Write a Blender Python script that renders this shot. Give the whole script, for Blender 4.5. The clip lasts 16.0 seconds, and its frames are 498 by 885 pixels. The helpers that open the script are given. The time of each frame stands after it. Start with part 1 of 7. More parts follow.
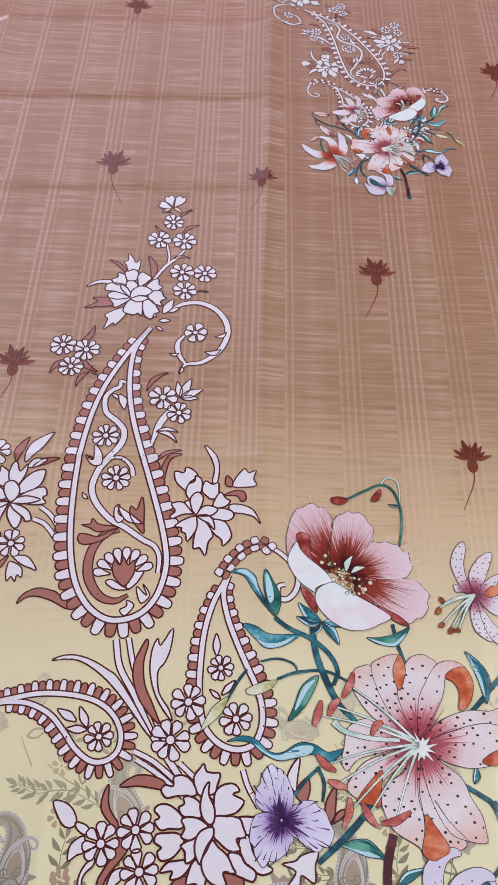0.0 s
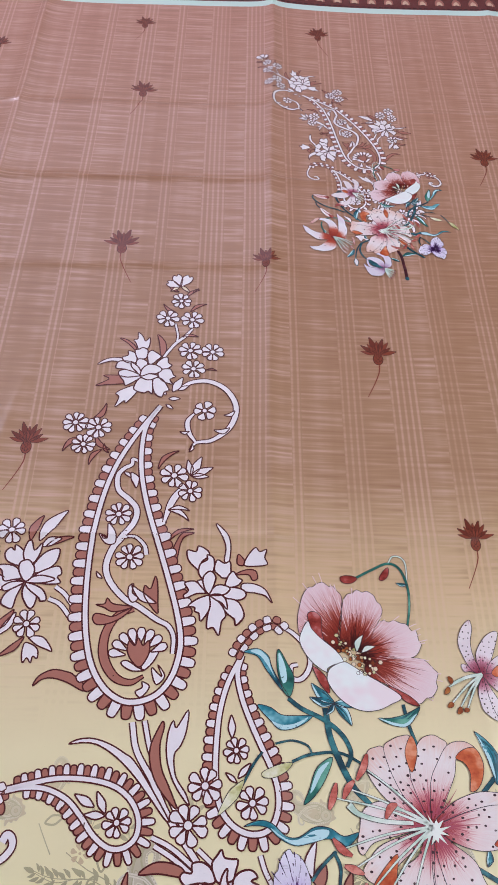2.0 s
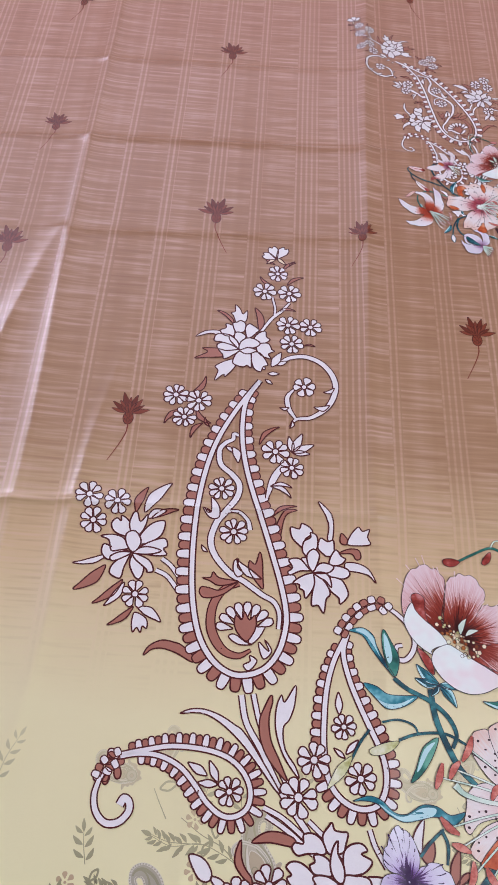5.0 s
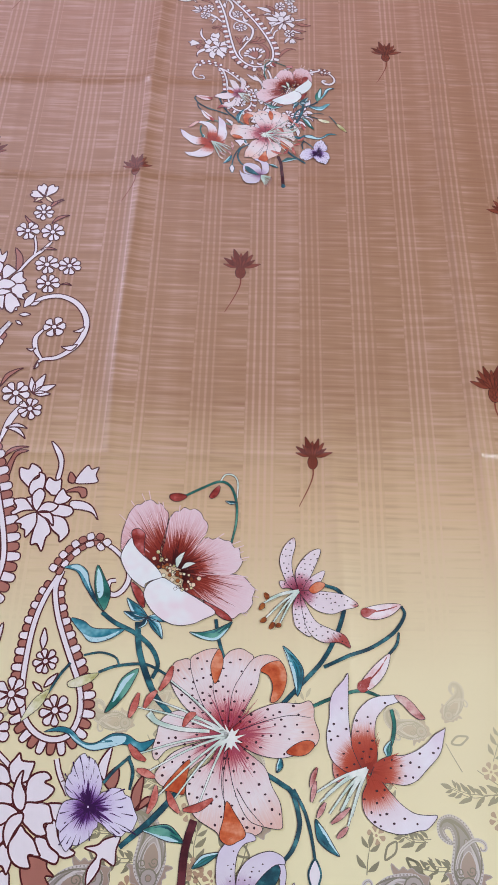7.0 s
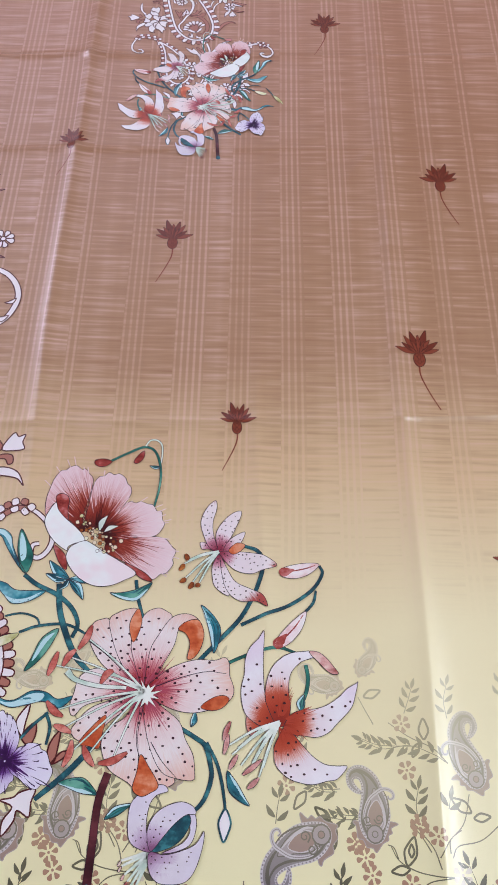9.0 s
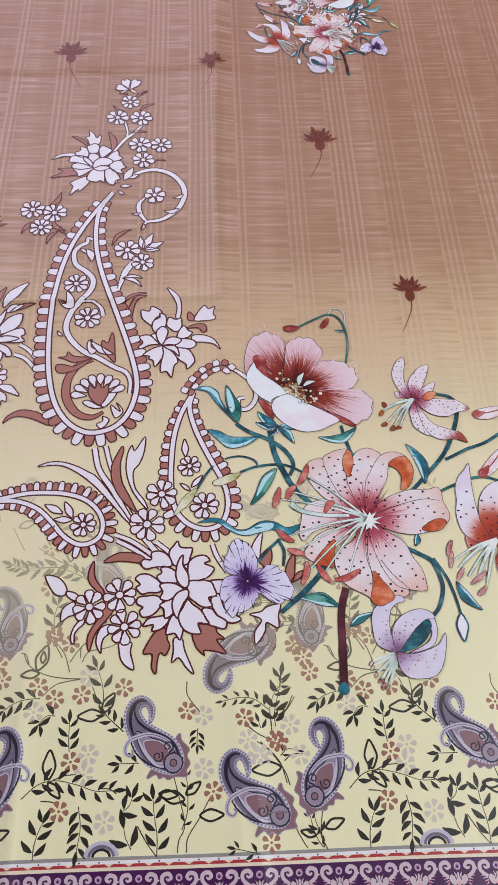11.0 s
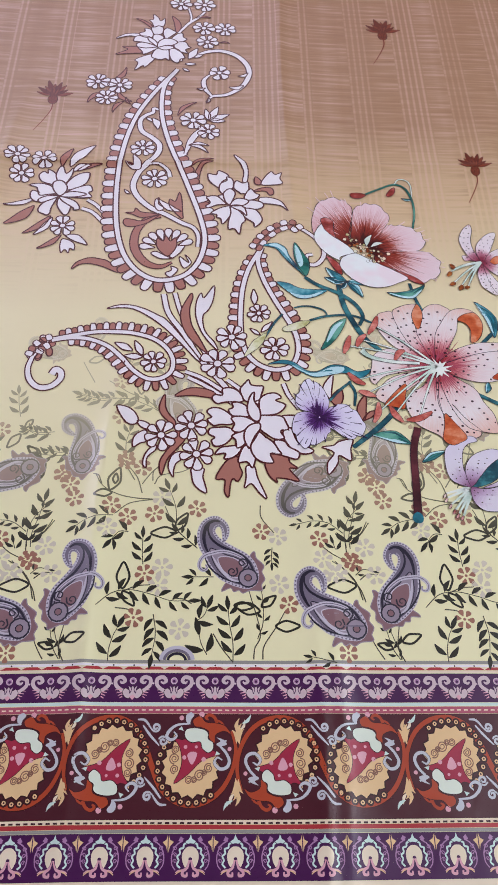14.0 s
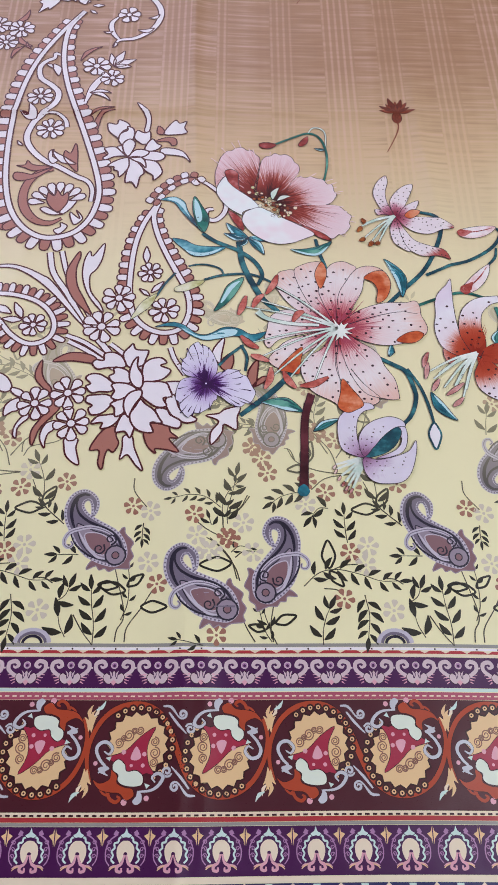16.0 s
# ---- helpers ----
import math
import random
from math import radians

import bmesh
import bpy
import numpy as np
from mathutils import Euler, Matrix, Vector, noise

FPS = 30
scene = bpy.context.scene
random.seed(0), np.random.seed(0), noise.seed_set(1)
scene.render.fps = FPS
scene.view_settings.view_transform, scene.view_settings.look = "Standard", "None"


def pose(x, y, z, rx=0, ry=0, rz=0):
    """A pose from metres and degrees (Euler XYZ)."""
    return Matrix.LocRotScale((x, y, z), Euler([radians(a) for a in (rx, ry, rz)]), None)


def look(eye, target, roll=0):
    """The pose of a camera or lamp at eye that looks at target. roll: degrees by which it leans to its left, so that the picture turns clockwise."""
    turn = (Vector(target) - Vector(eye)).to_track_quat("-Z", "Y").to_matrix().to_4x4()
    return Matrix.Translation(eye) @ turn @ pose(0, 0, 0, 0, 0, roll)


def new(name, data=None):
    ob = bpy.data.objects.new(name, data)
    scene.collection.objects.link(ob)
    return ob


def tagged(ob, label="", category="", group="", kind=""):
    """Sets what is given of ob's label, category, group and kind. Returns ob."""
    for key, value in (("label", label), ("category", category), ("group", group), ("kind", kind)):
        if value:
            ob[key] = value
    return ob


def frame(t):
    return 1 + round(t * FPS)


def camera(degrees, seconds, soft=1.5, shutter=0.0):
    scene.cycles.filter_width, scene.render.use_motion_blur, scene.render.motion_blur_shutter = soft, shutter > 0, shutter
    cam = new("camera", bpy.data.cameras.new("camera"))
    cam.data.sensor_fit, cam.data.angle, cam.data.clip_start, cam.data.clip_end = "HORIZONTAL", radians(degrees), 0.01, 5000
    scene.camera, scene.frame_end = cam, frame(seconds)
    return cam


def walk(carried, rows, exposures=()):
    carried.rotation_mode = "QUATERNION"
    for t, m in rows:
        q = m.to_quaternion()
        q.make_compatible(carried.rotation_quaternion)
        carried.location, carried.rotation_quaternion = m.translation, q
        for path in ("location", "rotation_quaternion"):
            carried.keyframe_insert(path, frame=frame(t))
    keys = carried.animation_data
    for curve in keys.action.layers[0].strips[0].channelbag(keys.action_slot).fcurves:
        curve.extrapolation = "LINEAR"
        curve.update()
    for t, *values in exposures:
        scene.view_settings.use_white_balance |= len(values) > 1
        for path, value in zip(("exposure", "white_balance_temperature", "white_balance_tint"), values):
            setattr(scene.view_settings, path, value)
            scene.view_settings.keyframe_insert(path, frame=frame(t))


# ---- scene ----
cam = camera(35.71, 16.0, soft=1.6)
PATH = [
    (0, (0.142, 0.18, 0.504), (0.154, 1.172, -1.233), 2.2),
    (0.5, (0.139, 0.179, 0.507), (0.176, 1.186, -1.22), 3.6),
    (1, (0.137, 0.18, 0.516), (0.166, 1.244, -1.177), 3.3),
    (1.5, (0.12, 0.19, 0.531), (0.166, 1.298, -1.134), 4.1),
    (2, (0.116, 0.196, 0.532), (0.183, 1.28, -1.148), 4.8),
    (2.5, (0.089, 0.195, 0.532), (0.166, 1.212, -1.189), 5.3),
    (3, (0.037, 0.21, 0.542), (0.079, 1.194, -1.198), 4.7),
    (3.2, (0.025, 0.212, 0.54), (0.04, 1.19, -1.204), 4.0),
    (5.3, (0.068, 0.204, 0.536), (0.084, 1.202, -1.197), 4.6),
    (5.5, (0.107, 0.207, 0.539), (0.101, 1.189, -1.203), 2.3),
    (6, (0.172, 0.204, 0.539), (0.198, 1.16, -1.218), 2.8),
    (6.5, (0.217, 0.205, 0.535), (0.25, 1.12, -1.243), 2.9),
    (7, (0.261, 0.205, 0.532), (0.266, 1.092, -1.26), 2.0),
    (7.5, (0.304, 0.201, 0.533), (0.287, 1.083, -1.262), 0.9),
    (8, (0.332, 0.198, 0.539), (0.328, 1.065, -1.264), 1.8),
    (8.2, (0.338, 0.198, 0.537), (0.333, 1.062, -1.267), 1.7),
    (10.3, (0.223, 0.108, 0.513), (0.237, 0.993, -1.28), -0.5),
    (10.5, (0.201, 0.09, 0.505), (0.229, 1.002, -1.275), 0.2),
    (11, (0.154, 0.05, 0.5), (0.226, 0.998, -1.259), 2.7),
    (11.5, (0.132, 0.022, 0.484), (0.206, 0.988, -1.266), 3.2),
    (12, (0.124, 0.0, 0.469), (0.196, 0.966, -1.281), 3.4),
    (12.5, (0.112, -0.019, 0.457), (0.179, 0.945, -1.294), 3.4),
    (13, (0.111, -0.032, 0.45), (0.175, 0.946, -1.294), 3.6),
    (13.5, (0.107, -0.043, 0.448), (0.173, 0.946, -1.289), 4.1),
    (14, (0.104, -0.051, 0.44), (0.18, 0.925, -1.304), 4.6),
    (14.5, (0.096, -0.058, 0.435), (0.176, 0.907, -1.316), 4.5),
    (15, (0.097, -0.064, 0.435), (0.182, 0.896, -1.317), 4.0),
    (15.3, (0.097, -0.061, 0.433), (0.183, 0.895, -1.322), 3.7),
    (15.5, (0.109, -0.057, 0.431), (0.182, 0.892, -1.328), 3.3),
    (16, (0.184, -0.036, 0.415), (0.237, 0.867, -1.369), 3.4),
]
walk(cam, [(t, look(eye, target, roll)) for t, eye, target, roll in PATH])

# ---- light ----
world = bpy.data.worlds.new("world")
scene.world = world
world.use_nodes = True
sky = world.node_tree.nodes.new("ShaderNodeTexSky")
sky.sky_type, sky.sun_disc = "NISHITA", False
sky.sun_elevation, sky.sun_rotation = radians(35), radians(-90)
world.node_tree.links.new(sky.outputs[0], world.node_tree.nodes["Background"].inputs[0])
world.node_tree.nodes["Background"].inputs[1].default_value = 0.08


def area_light(name, m, sx, sy, watts, color):
    d = bpy.data.lights.new(name, "AREA")
    d.shape, d.size, d.size_y, d.energy, d.color = "RECTANGLE", sx, sy, watts, color
    ob = new(name, d)
    ob.matrix_world = m
    return ob


# added lamp, unseen: lifts the cloth's far end and gives lilac sheen
area_light("unseen_north_light", look((-0.35, 2.56, 1.62), (0.2, 0.8, 0.0)), 1.5, 0.9, 8.5, (0.82, 0.76, 1.0))
# unseen lamp, placed so that the left flanks of folds catch a lilac highlight
area_light("unseen_west_light", look((-1.57, 1.95, 1.4), (0.1, 0.5, 0.0)), 0.7, 0.7, 35, (0.80, 0.75, 1.0))
# made-up fill lamp, set far east to keep its glare off the border
area_light("unseen_overhead_fill", look((1.9, 0.05, 2.2), (0.4, 0.75, 0.0)), 0.8, 0.8, 90, (0.84, 0.89, 1.0))

# ---- cloth relief: folds pressed into the cloth, in millimetres ----
CREASES_X = ((-120, 2.6, 7.0, 2.4, 36), (158, 3.6, 7.5, 3.4, 38), (441, 2.8, 7.0, 2.2, 36))
CREASES_Y = ((455, 1.7, 2.6), (736, 1.2, 2.6), (862, 1.9, 2.6), (988, 1.3, 2.6))


def ridge(d, w):
    return np.exp(-(np.sqrt(d * d + 2.2) - 1.5) / w)


def folds(x, y):
    """Height of the cloth above the table, mm, at x, y in mm."""
    h = 1.6 + 0 * x
    for c, a, w, a2, w2 in CREASES_X:
        d = x - c - 3.0 * np.sin(y / 170 + c) - 1.2 * np.sin(y / 61 + 2 * c)
        h = h + (0.66 + 0.34 * np.sin(y / 260 + c * 0.7)) * (a * ridge(d, w) + a2 * ridge(d, w2))
    for c, a, w in CREASES_Y:
        d = y - c - 0.03 * (x - 155) - 2.0 * np.sin(x / 140 + c) - 0.6 * np.sin(x / 47 + c)
        h = h + a * (0.75 + 0.25 * np.sin(x / 120 + c)) * (ridge(d, w) + 0.5 * ridge(d, 20))
    # soft ripples, and short slack puckers that run down from the folds
    h = h + 0.8 * np.sin(x / 88 + 0.6 * np.sin(y / 190)) * np.sin(y / 230 + 1) + 0.4 * np.sin(x / 37 + y / 300) * np.cos(y / 150 - x / 500)
    for px, py, deg, ln, a in ((-75, 400, 84, 200, 3.2), (-165, 560, 78, 190, 3.6), (300, 330, 86, 190, 1.1), (30, 90, 87, 210, 3.6), (470, 640, 70, 90, 1.0), (330, 380, 90, 150, 2.4),
                               (-125, 1130, 85, 110, 1.8), (420, 730, 55, 40, 0.9), (172, 60, 88, 190, 1.2), (5, 1090, 82, 120, 0.7)):
        u, v = math.cos(radians(deg)), math.sin(radians(deg))
        along, across = (x - px) * u + (y - py) * v, -(x - px) * v + (y - py) * u
        h = h + a * np.exp(-(along / ln) ** 2 * 2) * ridge(across - 4 * np.sin(along / 60), 7.0)
    return h


TX0, TY0, TN, TM = -345, -80, 1025, 1430
_gx, _gy = np.meshgrid(np.arange(TN) + TX0, np.arange(TM) + TY0)
HEIGHT = folds(_gx.astype(float), _gy.astype(float))
SLOPE_Y, SLOPE_X = np.gradient(HEIGHT)


def table(grid, x, y):
    x, y = np.clip(np.asarray(x, float) - TX0, 0, TN - 1.001), np.clip(np.asarray(y, float) - TY0, 0, TM - 1.001)
    i, j = x.astype(int), y.astype(int)
    u, v = x - i, y - j
    return (grid[j, i] * (1 - u) + grid[j, i + 1] * u) * (1 - v) + (grid[j + 1, i] * (1 - u) + grid[j + 1, i + 1] * u) * v


def relief(x, y):
    return table(HEIGHT, x, y)


def relief_normal(x, y):
    n = np.stack([-table(SLOPE_X, x, y), -table(SLOPE_Y, x, y), 1 + 0 * np.asarray(x, float)], -1)
    return n / np.linalg.norm(n, axis=-1, keepdims=True)


# ---- materials ----
def srgb(h):
    c = [int(h[i:i + 2], 16) / 255 for i in (0, 2, 4)]
    return tuple(v / 12.92 if v <= 0.04045 else ((v + 0.055) / 1.055) ** 2.4 for v in c) + (1.0,)


class Tree:
    """A short hand for node trees."""

    def __init__(self, tree):
        self.t = tree

    def add(self, kind, *ins, **props):
        n = self.t.nodes.new(kind)
        for k, v in props.items():
            if k == "op":
                n.operation = v
            elif k == "blend":
                n.blend_type = v
            elif k == "dt":
                n.data_type = v
            elif k == "attr":
                n.attribute_name = v
            elif k == "dims":
                n.noise_dimensions = v
        for i, v in enumerate(ins):
            self.put(n.inputs[i], v)
        return n

    def put(self, socket, v):
        if v is None:
            return
        if isinstance(v, bpy.types.Node):
            v = v.outputs[0]
        if isinstance(v, bpy.types.NodeSocket):
            self.t.links.new(v, socket)
        else:
            socket.default_value = v

    def math(self, op, *ins):
        return self.add("ShaderNodeMath", *ins, op=op)

    def mix(self, f, a, b, blend="MIX"):
        n = self.add("ShaderNodeMix", dt="RGBA", blend=blend)
        self.put(n.inputs[0], f), self.put(n.inputs[6], a), self.put(n.inputs[7], b)
        return n.outputs[2]

    def noise(self, vec, scale, detail=3.0, rough=0.55):
        n = self.add("ShaderNodeTexNoise", vec)
        n.inputs["Scale"].default_value, n.inputs["Detail"].default_value, n.inputs["Roughness"].default_value = scale, detail, rough
        return n.outputs[0]

    def ramp(self, fac, *stops):
        n = self.add("ShaderNodeValToRGB", fac)
        while len(n.color_ramp.elements) < len(stops):
            n.color_ramp.elements.new(0.5)
        for e, (p, c) in zip(n.color_ramp.elements, stops):
            e.position, e.color = p, c if len(c) == 4 else srgb(c)
        return n.outputs[0]

    def scaled(self, vec, sx, sy, sz=1.0):
        n = self.add("ShaderNodeVectorMath", vec, (sx, sy, sz), op="MULTIPLY")
        return n.outputs[0]


def cloth_colour_group():
    """The dye of the ground cloth by its place: a shaded run from cream to rose brown, and the woven-look stripes."""
    g = bpy.data.node_groups.new("cloth_dye", "ShaderNodeTree")
    g.interface.new_socket("Color", in_out="OUTPUT", socket_type="NodeSocketColor")
    t = Tree(g)
    out = g.nodes.new("NodeGroupOutput")
    pos = t.add("ShaderNodeTexCoord").outputs["Object"]
    xyz = t.add("ShaderNodeSeparateXYZ", pos)
    x, y = xyz.outputs[0], xyz.outputs[1]
    soft = t.noise(pos, 6.0, 2.0)
    yy = t.math("ADD", y, t.math("MULTIPLY", t.math("SUBTRACT", soft, 0.5), 0.05))
    base = t.ramp(t.math("MULTIPLY", yy, 0.8),
                  (0.10, DYE[0]), (0.24, DYE[1]), (0.33, DYE[2]), (0.41, DYE[3]), (0.60, DYE[4]), (0.98, DYE[5]))
    # upright bands of thin light threads
    xw = t.math("ADD", x, t.math("MULTIPLY", t.math("SUBTRACT", t.noise(pos, 3.0, 1.0), 0.5), 0.004))
    cell = t.math("FLOOR", t.math("DIVIDE", xw, 0.043))
    p = t.math("FRACT", t.math("DIVIDE", xw, 0.043))
    dice = t.add("ShaderNodeTexWhiteNoise")
    dice.noise_dimensions = "1D"
    t.put(dice.inputs["W"], cell)
    group = t.math("LESS_THAN", p, t.math("ADD", 0.2, t.math("MULTIPLY", dice.outputs["Value"], 0.4)))
    lines = t.math("SINE", t.math("MULTIPLY", p, 2 * math.pi / 0.12))
    lines = t.add("ShaderNodeMapRange", lines, -0.2, 0.9, -0.25, 1.0).outputs[0]
    fine = t.noise(t.scaled(pos, 900.0, 4.0), 1.0, 2.0)
    band = t.noise(t.scaled(pos, 45.0, 1.2), 1.0, 2.0)
    vert = t.math("MULTIPLY", t.math("MULTIPLY", group, lines), t.math("ADD", t.math("MULTIPLY", band, 0.9), t.math("MULTIPLY", fine, 0.5)))
    # level slubs between the bands
    sx = t.add("ShaderNodeCombineXYZ", t.math("ADD", t.math("MULTIPLY", x, 15.0), t.math("MULTIPLY", cell, 7.3)), t.math("MULTIPLY", y, 300.0), cell)
    slub = t.noise(sx, 1.0, 1.5)
    slub2 = t.noise(t.scaled(pos, 14.0, 620.0), 1.0, 2.0)
    lev = t.math("ADD", t.math("MULTIPLY", t.math("SUBTRACT", slub, 0.5), 2.8), t.math("MULTIPLY", t.math("SUBTRACT", slub2, 0.5), 0.7))
    lev = t.math("MULTIPLY", lev, t.math("SUBTRACT", 1.0, t.math("MULTIPLY", group, 0.6)))
    broad = t.math("MULTIPLY", t.math("SUBTRACT", t.noise(t.scaled(pos, 42.0, 0.9), 1.0, 2.0), 0.5), 1.3)
    lum = t.math("ADD", t.math("ADD", lev, broad), t.math("MULTIPLY", vert, 0.7))
    # the stripes run out towards the cream end
    k = t.add("ShaderNodeMapRange", y, 0.30, 0.47, 0.0, 1.0).outputs[0]
    lum = t.math("MULTIPLY", lum, k)
    # pale thread pattern; its pink tint also puts woven sheen into the dye
    light = t.mix(t.add("ShaderNodeClamp", t.math("MULTIPLY", lum, 0.55)).outputs[0], base, srgb("E6C0B4"))
    dark = t.mix(t.add("ShaderNodeClamp", t.math("MULTIPLY", lum, -0.6)).outputs[0], light, srgb("93634C"))
    t.put(out.inputs[0], dark)
    return g


DYE = ("F0EABA", "EEE2B6", "D8BA91", "B18B6B", "AA7F62", "BA8875")
CLOTH_DYE = cloth_colour_group()


def cloth_mat(name, colour=None, paint=None, fade=None, mottle=0.12, see=0.0):
    """Printed satin. colour: one dye; paint(t, pos): nodes that give the dye; fade: (y0, y1) between which the print runs out."""
    m = bpy.data.materials.new(name)
    m.use_nodes = True
    t = Tree(m.node_tree)
    b = m.node_tree.nodes["Principled BSDF"]
    pos = t.add("ShaderNodeTexCoord").outputs["Object"]
    if paint:
        c = paint(t, pos)
    elif colour:
        n = t.noise(pos, 55.0, 4.0, 0.65)
        c = t.mix(t.math("MULTIPLY", n, mottle * 2), srgb(colour), (*[v * 0.6 for v in srgb(colour)[:3]], 1.0))
    else:
        c = None
    if c is None or fade or see:
        g = t.add("ShaderNodeGroup")
        g.node_tree = CLOTH_DYE
        if c is None:
            c = g.outputs[0]
        else:
            y = t.add("ShaderNodeSeparateXYZ", pos).outputs[1]
            f = t.add("ShaderNodeMapRange", y, fade[0], fade[1], see, 0.93).outputs[0] if fade else see
            c = t.mix(f, c, g.outputs[0])
    # weave: fine threads both ways
    weave = t.noise(t.scaled(pos, 900.0, 2600.0), 1.0, 2.0)
    crumple = t.noise(pos, 38.0, 3.0)
    bump = t.add("ShaderNodeBump")
    bump.inputs["Strength"].default_value, bump.inputs["Distance"].default_value = 0.45, 0.0006
    t.put(bump.inputs["Height"], t.math("ADD", t.math("MULTIPLY", weave, 0.3), t.math("MULTIPLY", crumple, 2.2)))
    t.put(b.inputs["Normal"], bump)
    t.put(b.inputs["Base Color"], c)
    t.put(b.inputs["Roughness"], t.add("ShaderNodeMapRange", weave, 0.0, 1.0, 0.24, 0.36).outputs[0])
    b.inputs["Specular IOR Level"].default_value = 0.62
    b.inputs["Sheen Weight"].default_value = 0.0
    b.inputs["Sheen Roughness"].default_value = 0.4
    b.inputs["Anisotropic"].default_value = 0.0
    return m


GROUND = cloth_mat("satin_ground")
MAROON = cloth_mat("maroon_dye", "4E1A26")
PURPLE = cloth_mat("purple_dye", "48124C")
CREAM = cloth_mat("cream_dye", "F0E0C4", mottle=0.06)
ROSE = cloth_mat("rose_dye", "B4566A")
RED = cloth_mat("red_dye", "B5373C")
GREYL = cloth_mat("grey_line_dye", "9A9790")
ORANGE = cloth_mat("rust_orange_dye", "B4482A")
NAVY = cloth_mat("navy_dye", "2A2A5E")
MINT = cloth_mat("mint_dye", "CFE6DC", mottle=0.05)
WHITE = cloth_mat("white_dye", "F2ECEE", mottle=0.05)
WINE = cloth_mat("wine_outline_dye", "561A1C")
BRICKY = cloth_mat("brick_rose_dye", "B27666")


# ---- building ----
def add_mesh(name, verts, faces, mat, parent=None, uv=None, normals=None, smooth=True):
    me = bpy.data.meshes.new(name)
    me.from_pydata([tuple(v) for v in verts], [], [tuple(f) for f in faces])
    me.materials.append(mat)
    if smooth:
        me.polygons.foreach_set("use_smooth", [True] * len(me.polygons))
    if normals is not None:
        me.normals_split_custom_set_from_vertices([tuple(n) for n in normals])
    if uv is not None:
        a = me.attributes.new("petal", "FLOAT_VECTOR", "POINT")
        a.data.foreach_set("vector", np.asarray(uv, float).ravel())
    ob = new(name, me)
    if parent is not None:
        ob.parent = parent
    return ob


def grid_cloth(name, x0, x1, y0, y1, step, mat, lift=0.0):
    xs, ys = np.arange(x0, x1 + 0.01, step), np.arange(y0, y1 + 0.01, step)
    xs = np.unique(np.r_[xs, *[np.arange(c[0] - 12, c[0] + 12) for c in CREASES_X]])
    ys = np.unique(np.r_[ys, *[np.arange(c[0] - 18, c[0] + 18) for c in CREASES_Y]])
    X, Y = np.meshgrid(xs, ys)
    Z = relief(X, Y) + lift
    V = np.stack([X, Y, Z], -1).reshape(-1, 3) / 1000
    nx, ny = len(xs), len(ys)
    i = np.arange(nx * ny).reshape(ny, nx)
    F = np.stack([i[:-1, :-1], i[:-1, 1:], i[1:, 1:], i[1:, :-1]], -1).reshape(-1, 4)
    return add_mesh(name, V, F, mat, None, None, relief_normal(X, Y).reshape(-1, 3))


def split(tris):
    """Cut triangles until they lie close to the cloth."""
    tris = np.asarray(tris, float)
    done = []
    for _ in range(9):
        if not len(tris):
            break
        nxt = tris[:, [1, 2, 0]]
        mid = (tris + nxt) / 2
        ln = np.hypot(*(nxt - tris).transpose(2, 0, 1))
        hz = relief(tris[..., 0], tris[..., 1])
        err = np.abs(relief(mid[..., 0], mid[..., 1]) - (hz + hz[:, [1, 2, 0]]) / 2)
        bad = (((err > 0.014) & (ln > 1.0)) | (ln > 30)).any(1)
        done.append(tris[~bad])
        tris, ln, mid = tris[bad], ln[bad], mid[bad]
        k = ln.argmax(1)
        r = np.arange(len(k))
        a, b, c, m = tris[r, k], tris[r, (k + 1) % 3], tris[r, (k + 2) % 3], mid[r, k]
        tris = np.concatenate([np.stack([a, m, c], 1), np.stack([m, b, c], 1)])
    done.append(tris)
    return np.concatenate(done)


def triangles(poly):
    from_tess = TESS([[Vector((p[0], p[1], 0)) for p in poly]])
    return [[poly[a], poly[b], poly[c]] for a, b, c in from_tess]


from mathutils.geometry import tessellate_polygon as TESS


def ink(name, groups, parent, layer, centre=None, reach=1.0):
    """A patch of print that lies on the cloth: groups of flat triangles in mm with their dye and lift, cut to the folds. layer: which print lies over which."""
    V, F, M, N, mats = [], [], [], [], []
    count = 0
    for tris, mat, lift in groups:
        if len(tris) == 0:
            continue
        T = split(tris)
        e, f = T[:, 1] - T[:, 0], T[:, 2] - T[:, 0]
        flip = e[:, 0] * f[:, 1] - e[:, 1] * f[:, 0] < 0
        T[flip] = T[flip][:, ::-1]
        P = T.reshape(-1, 2)
        _, first, inv = np.unique(np.round(P * 100).astype(np.int64), axis=0, return_index=True, return_inverse=True)
        P, G = P[first], inv.reshape(-1, 3)
        G = G[(G[:, 0] != G[:, 1]) & (G[:, 1] != G[:, 2]) & (G[:, 0] != G[:, 2])]
        V.append(np.column_stack([P, relief(P[:, 0], P[:, 1]) + 0.11 + 0.02 * (layer + lift)]))
        F.append(G + count)
        count += len(P)
        if mat not in mats:
            mats.append(mat)
        M += [mats.index(mat)] * len(G)
    V, F = np.concatenate(V), np.concatenate(F)
    uv = None
    if centre is not None:
        d = V[:, :2] - np.asarray(centre, float)[:2]
        uv = np.column_stack([np.hypot(d[:, 0], d[:, 1]) / reach, np.arctan2(d[:, 1], d[:, 0]), 0 * d[:, 0]])
    ob = add_mesh(name, V / 1000, F, mats[0], parent, uv, relief_normal(V[:, 0], V[:, 1]))
    for m in mats[1:]:
        ob.data.materials.append(m)
    if len(mats) > 1:
        ob.data.polygons.foreach_set("material_index", M)
    return ob


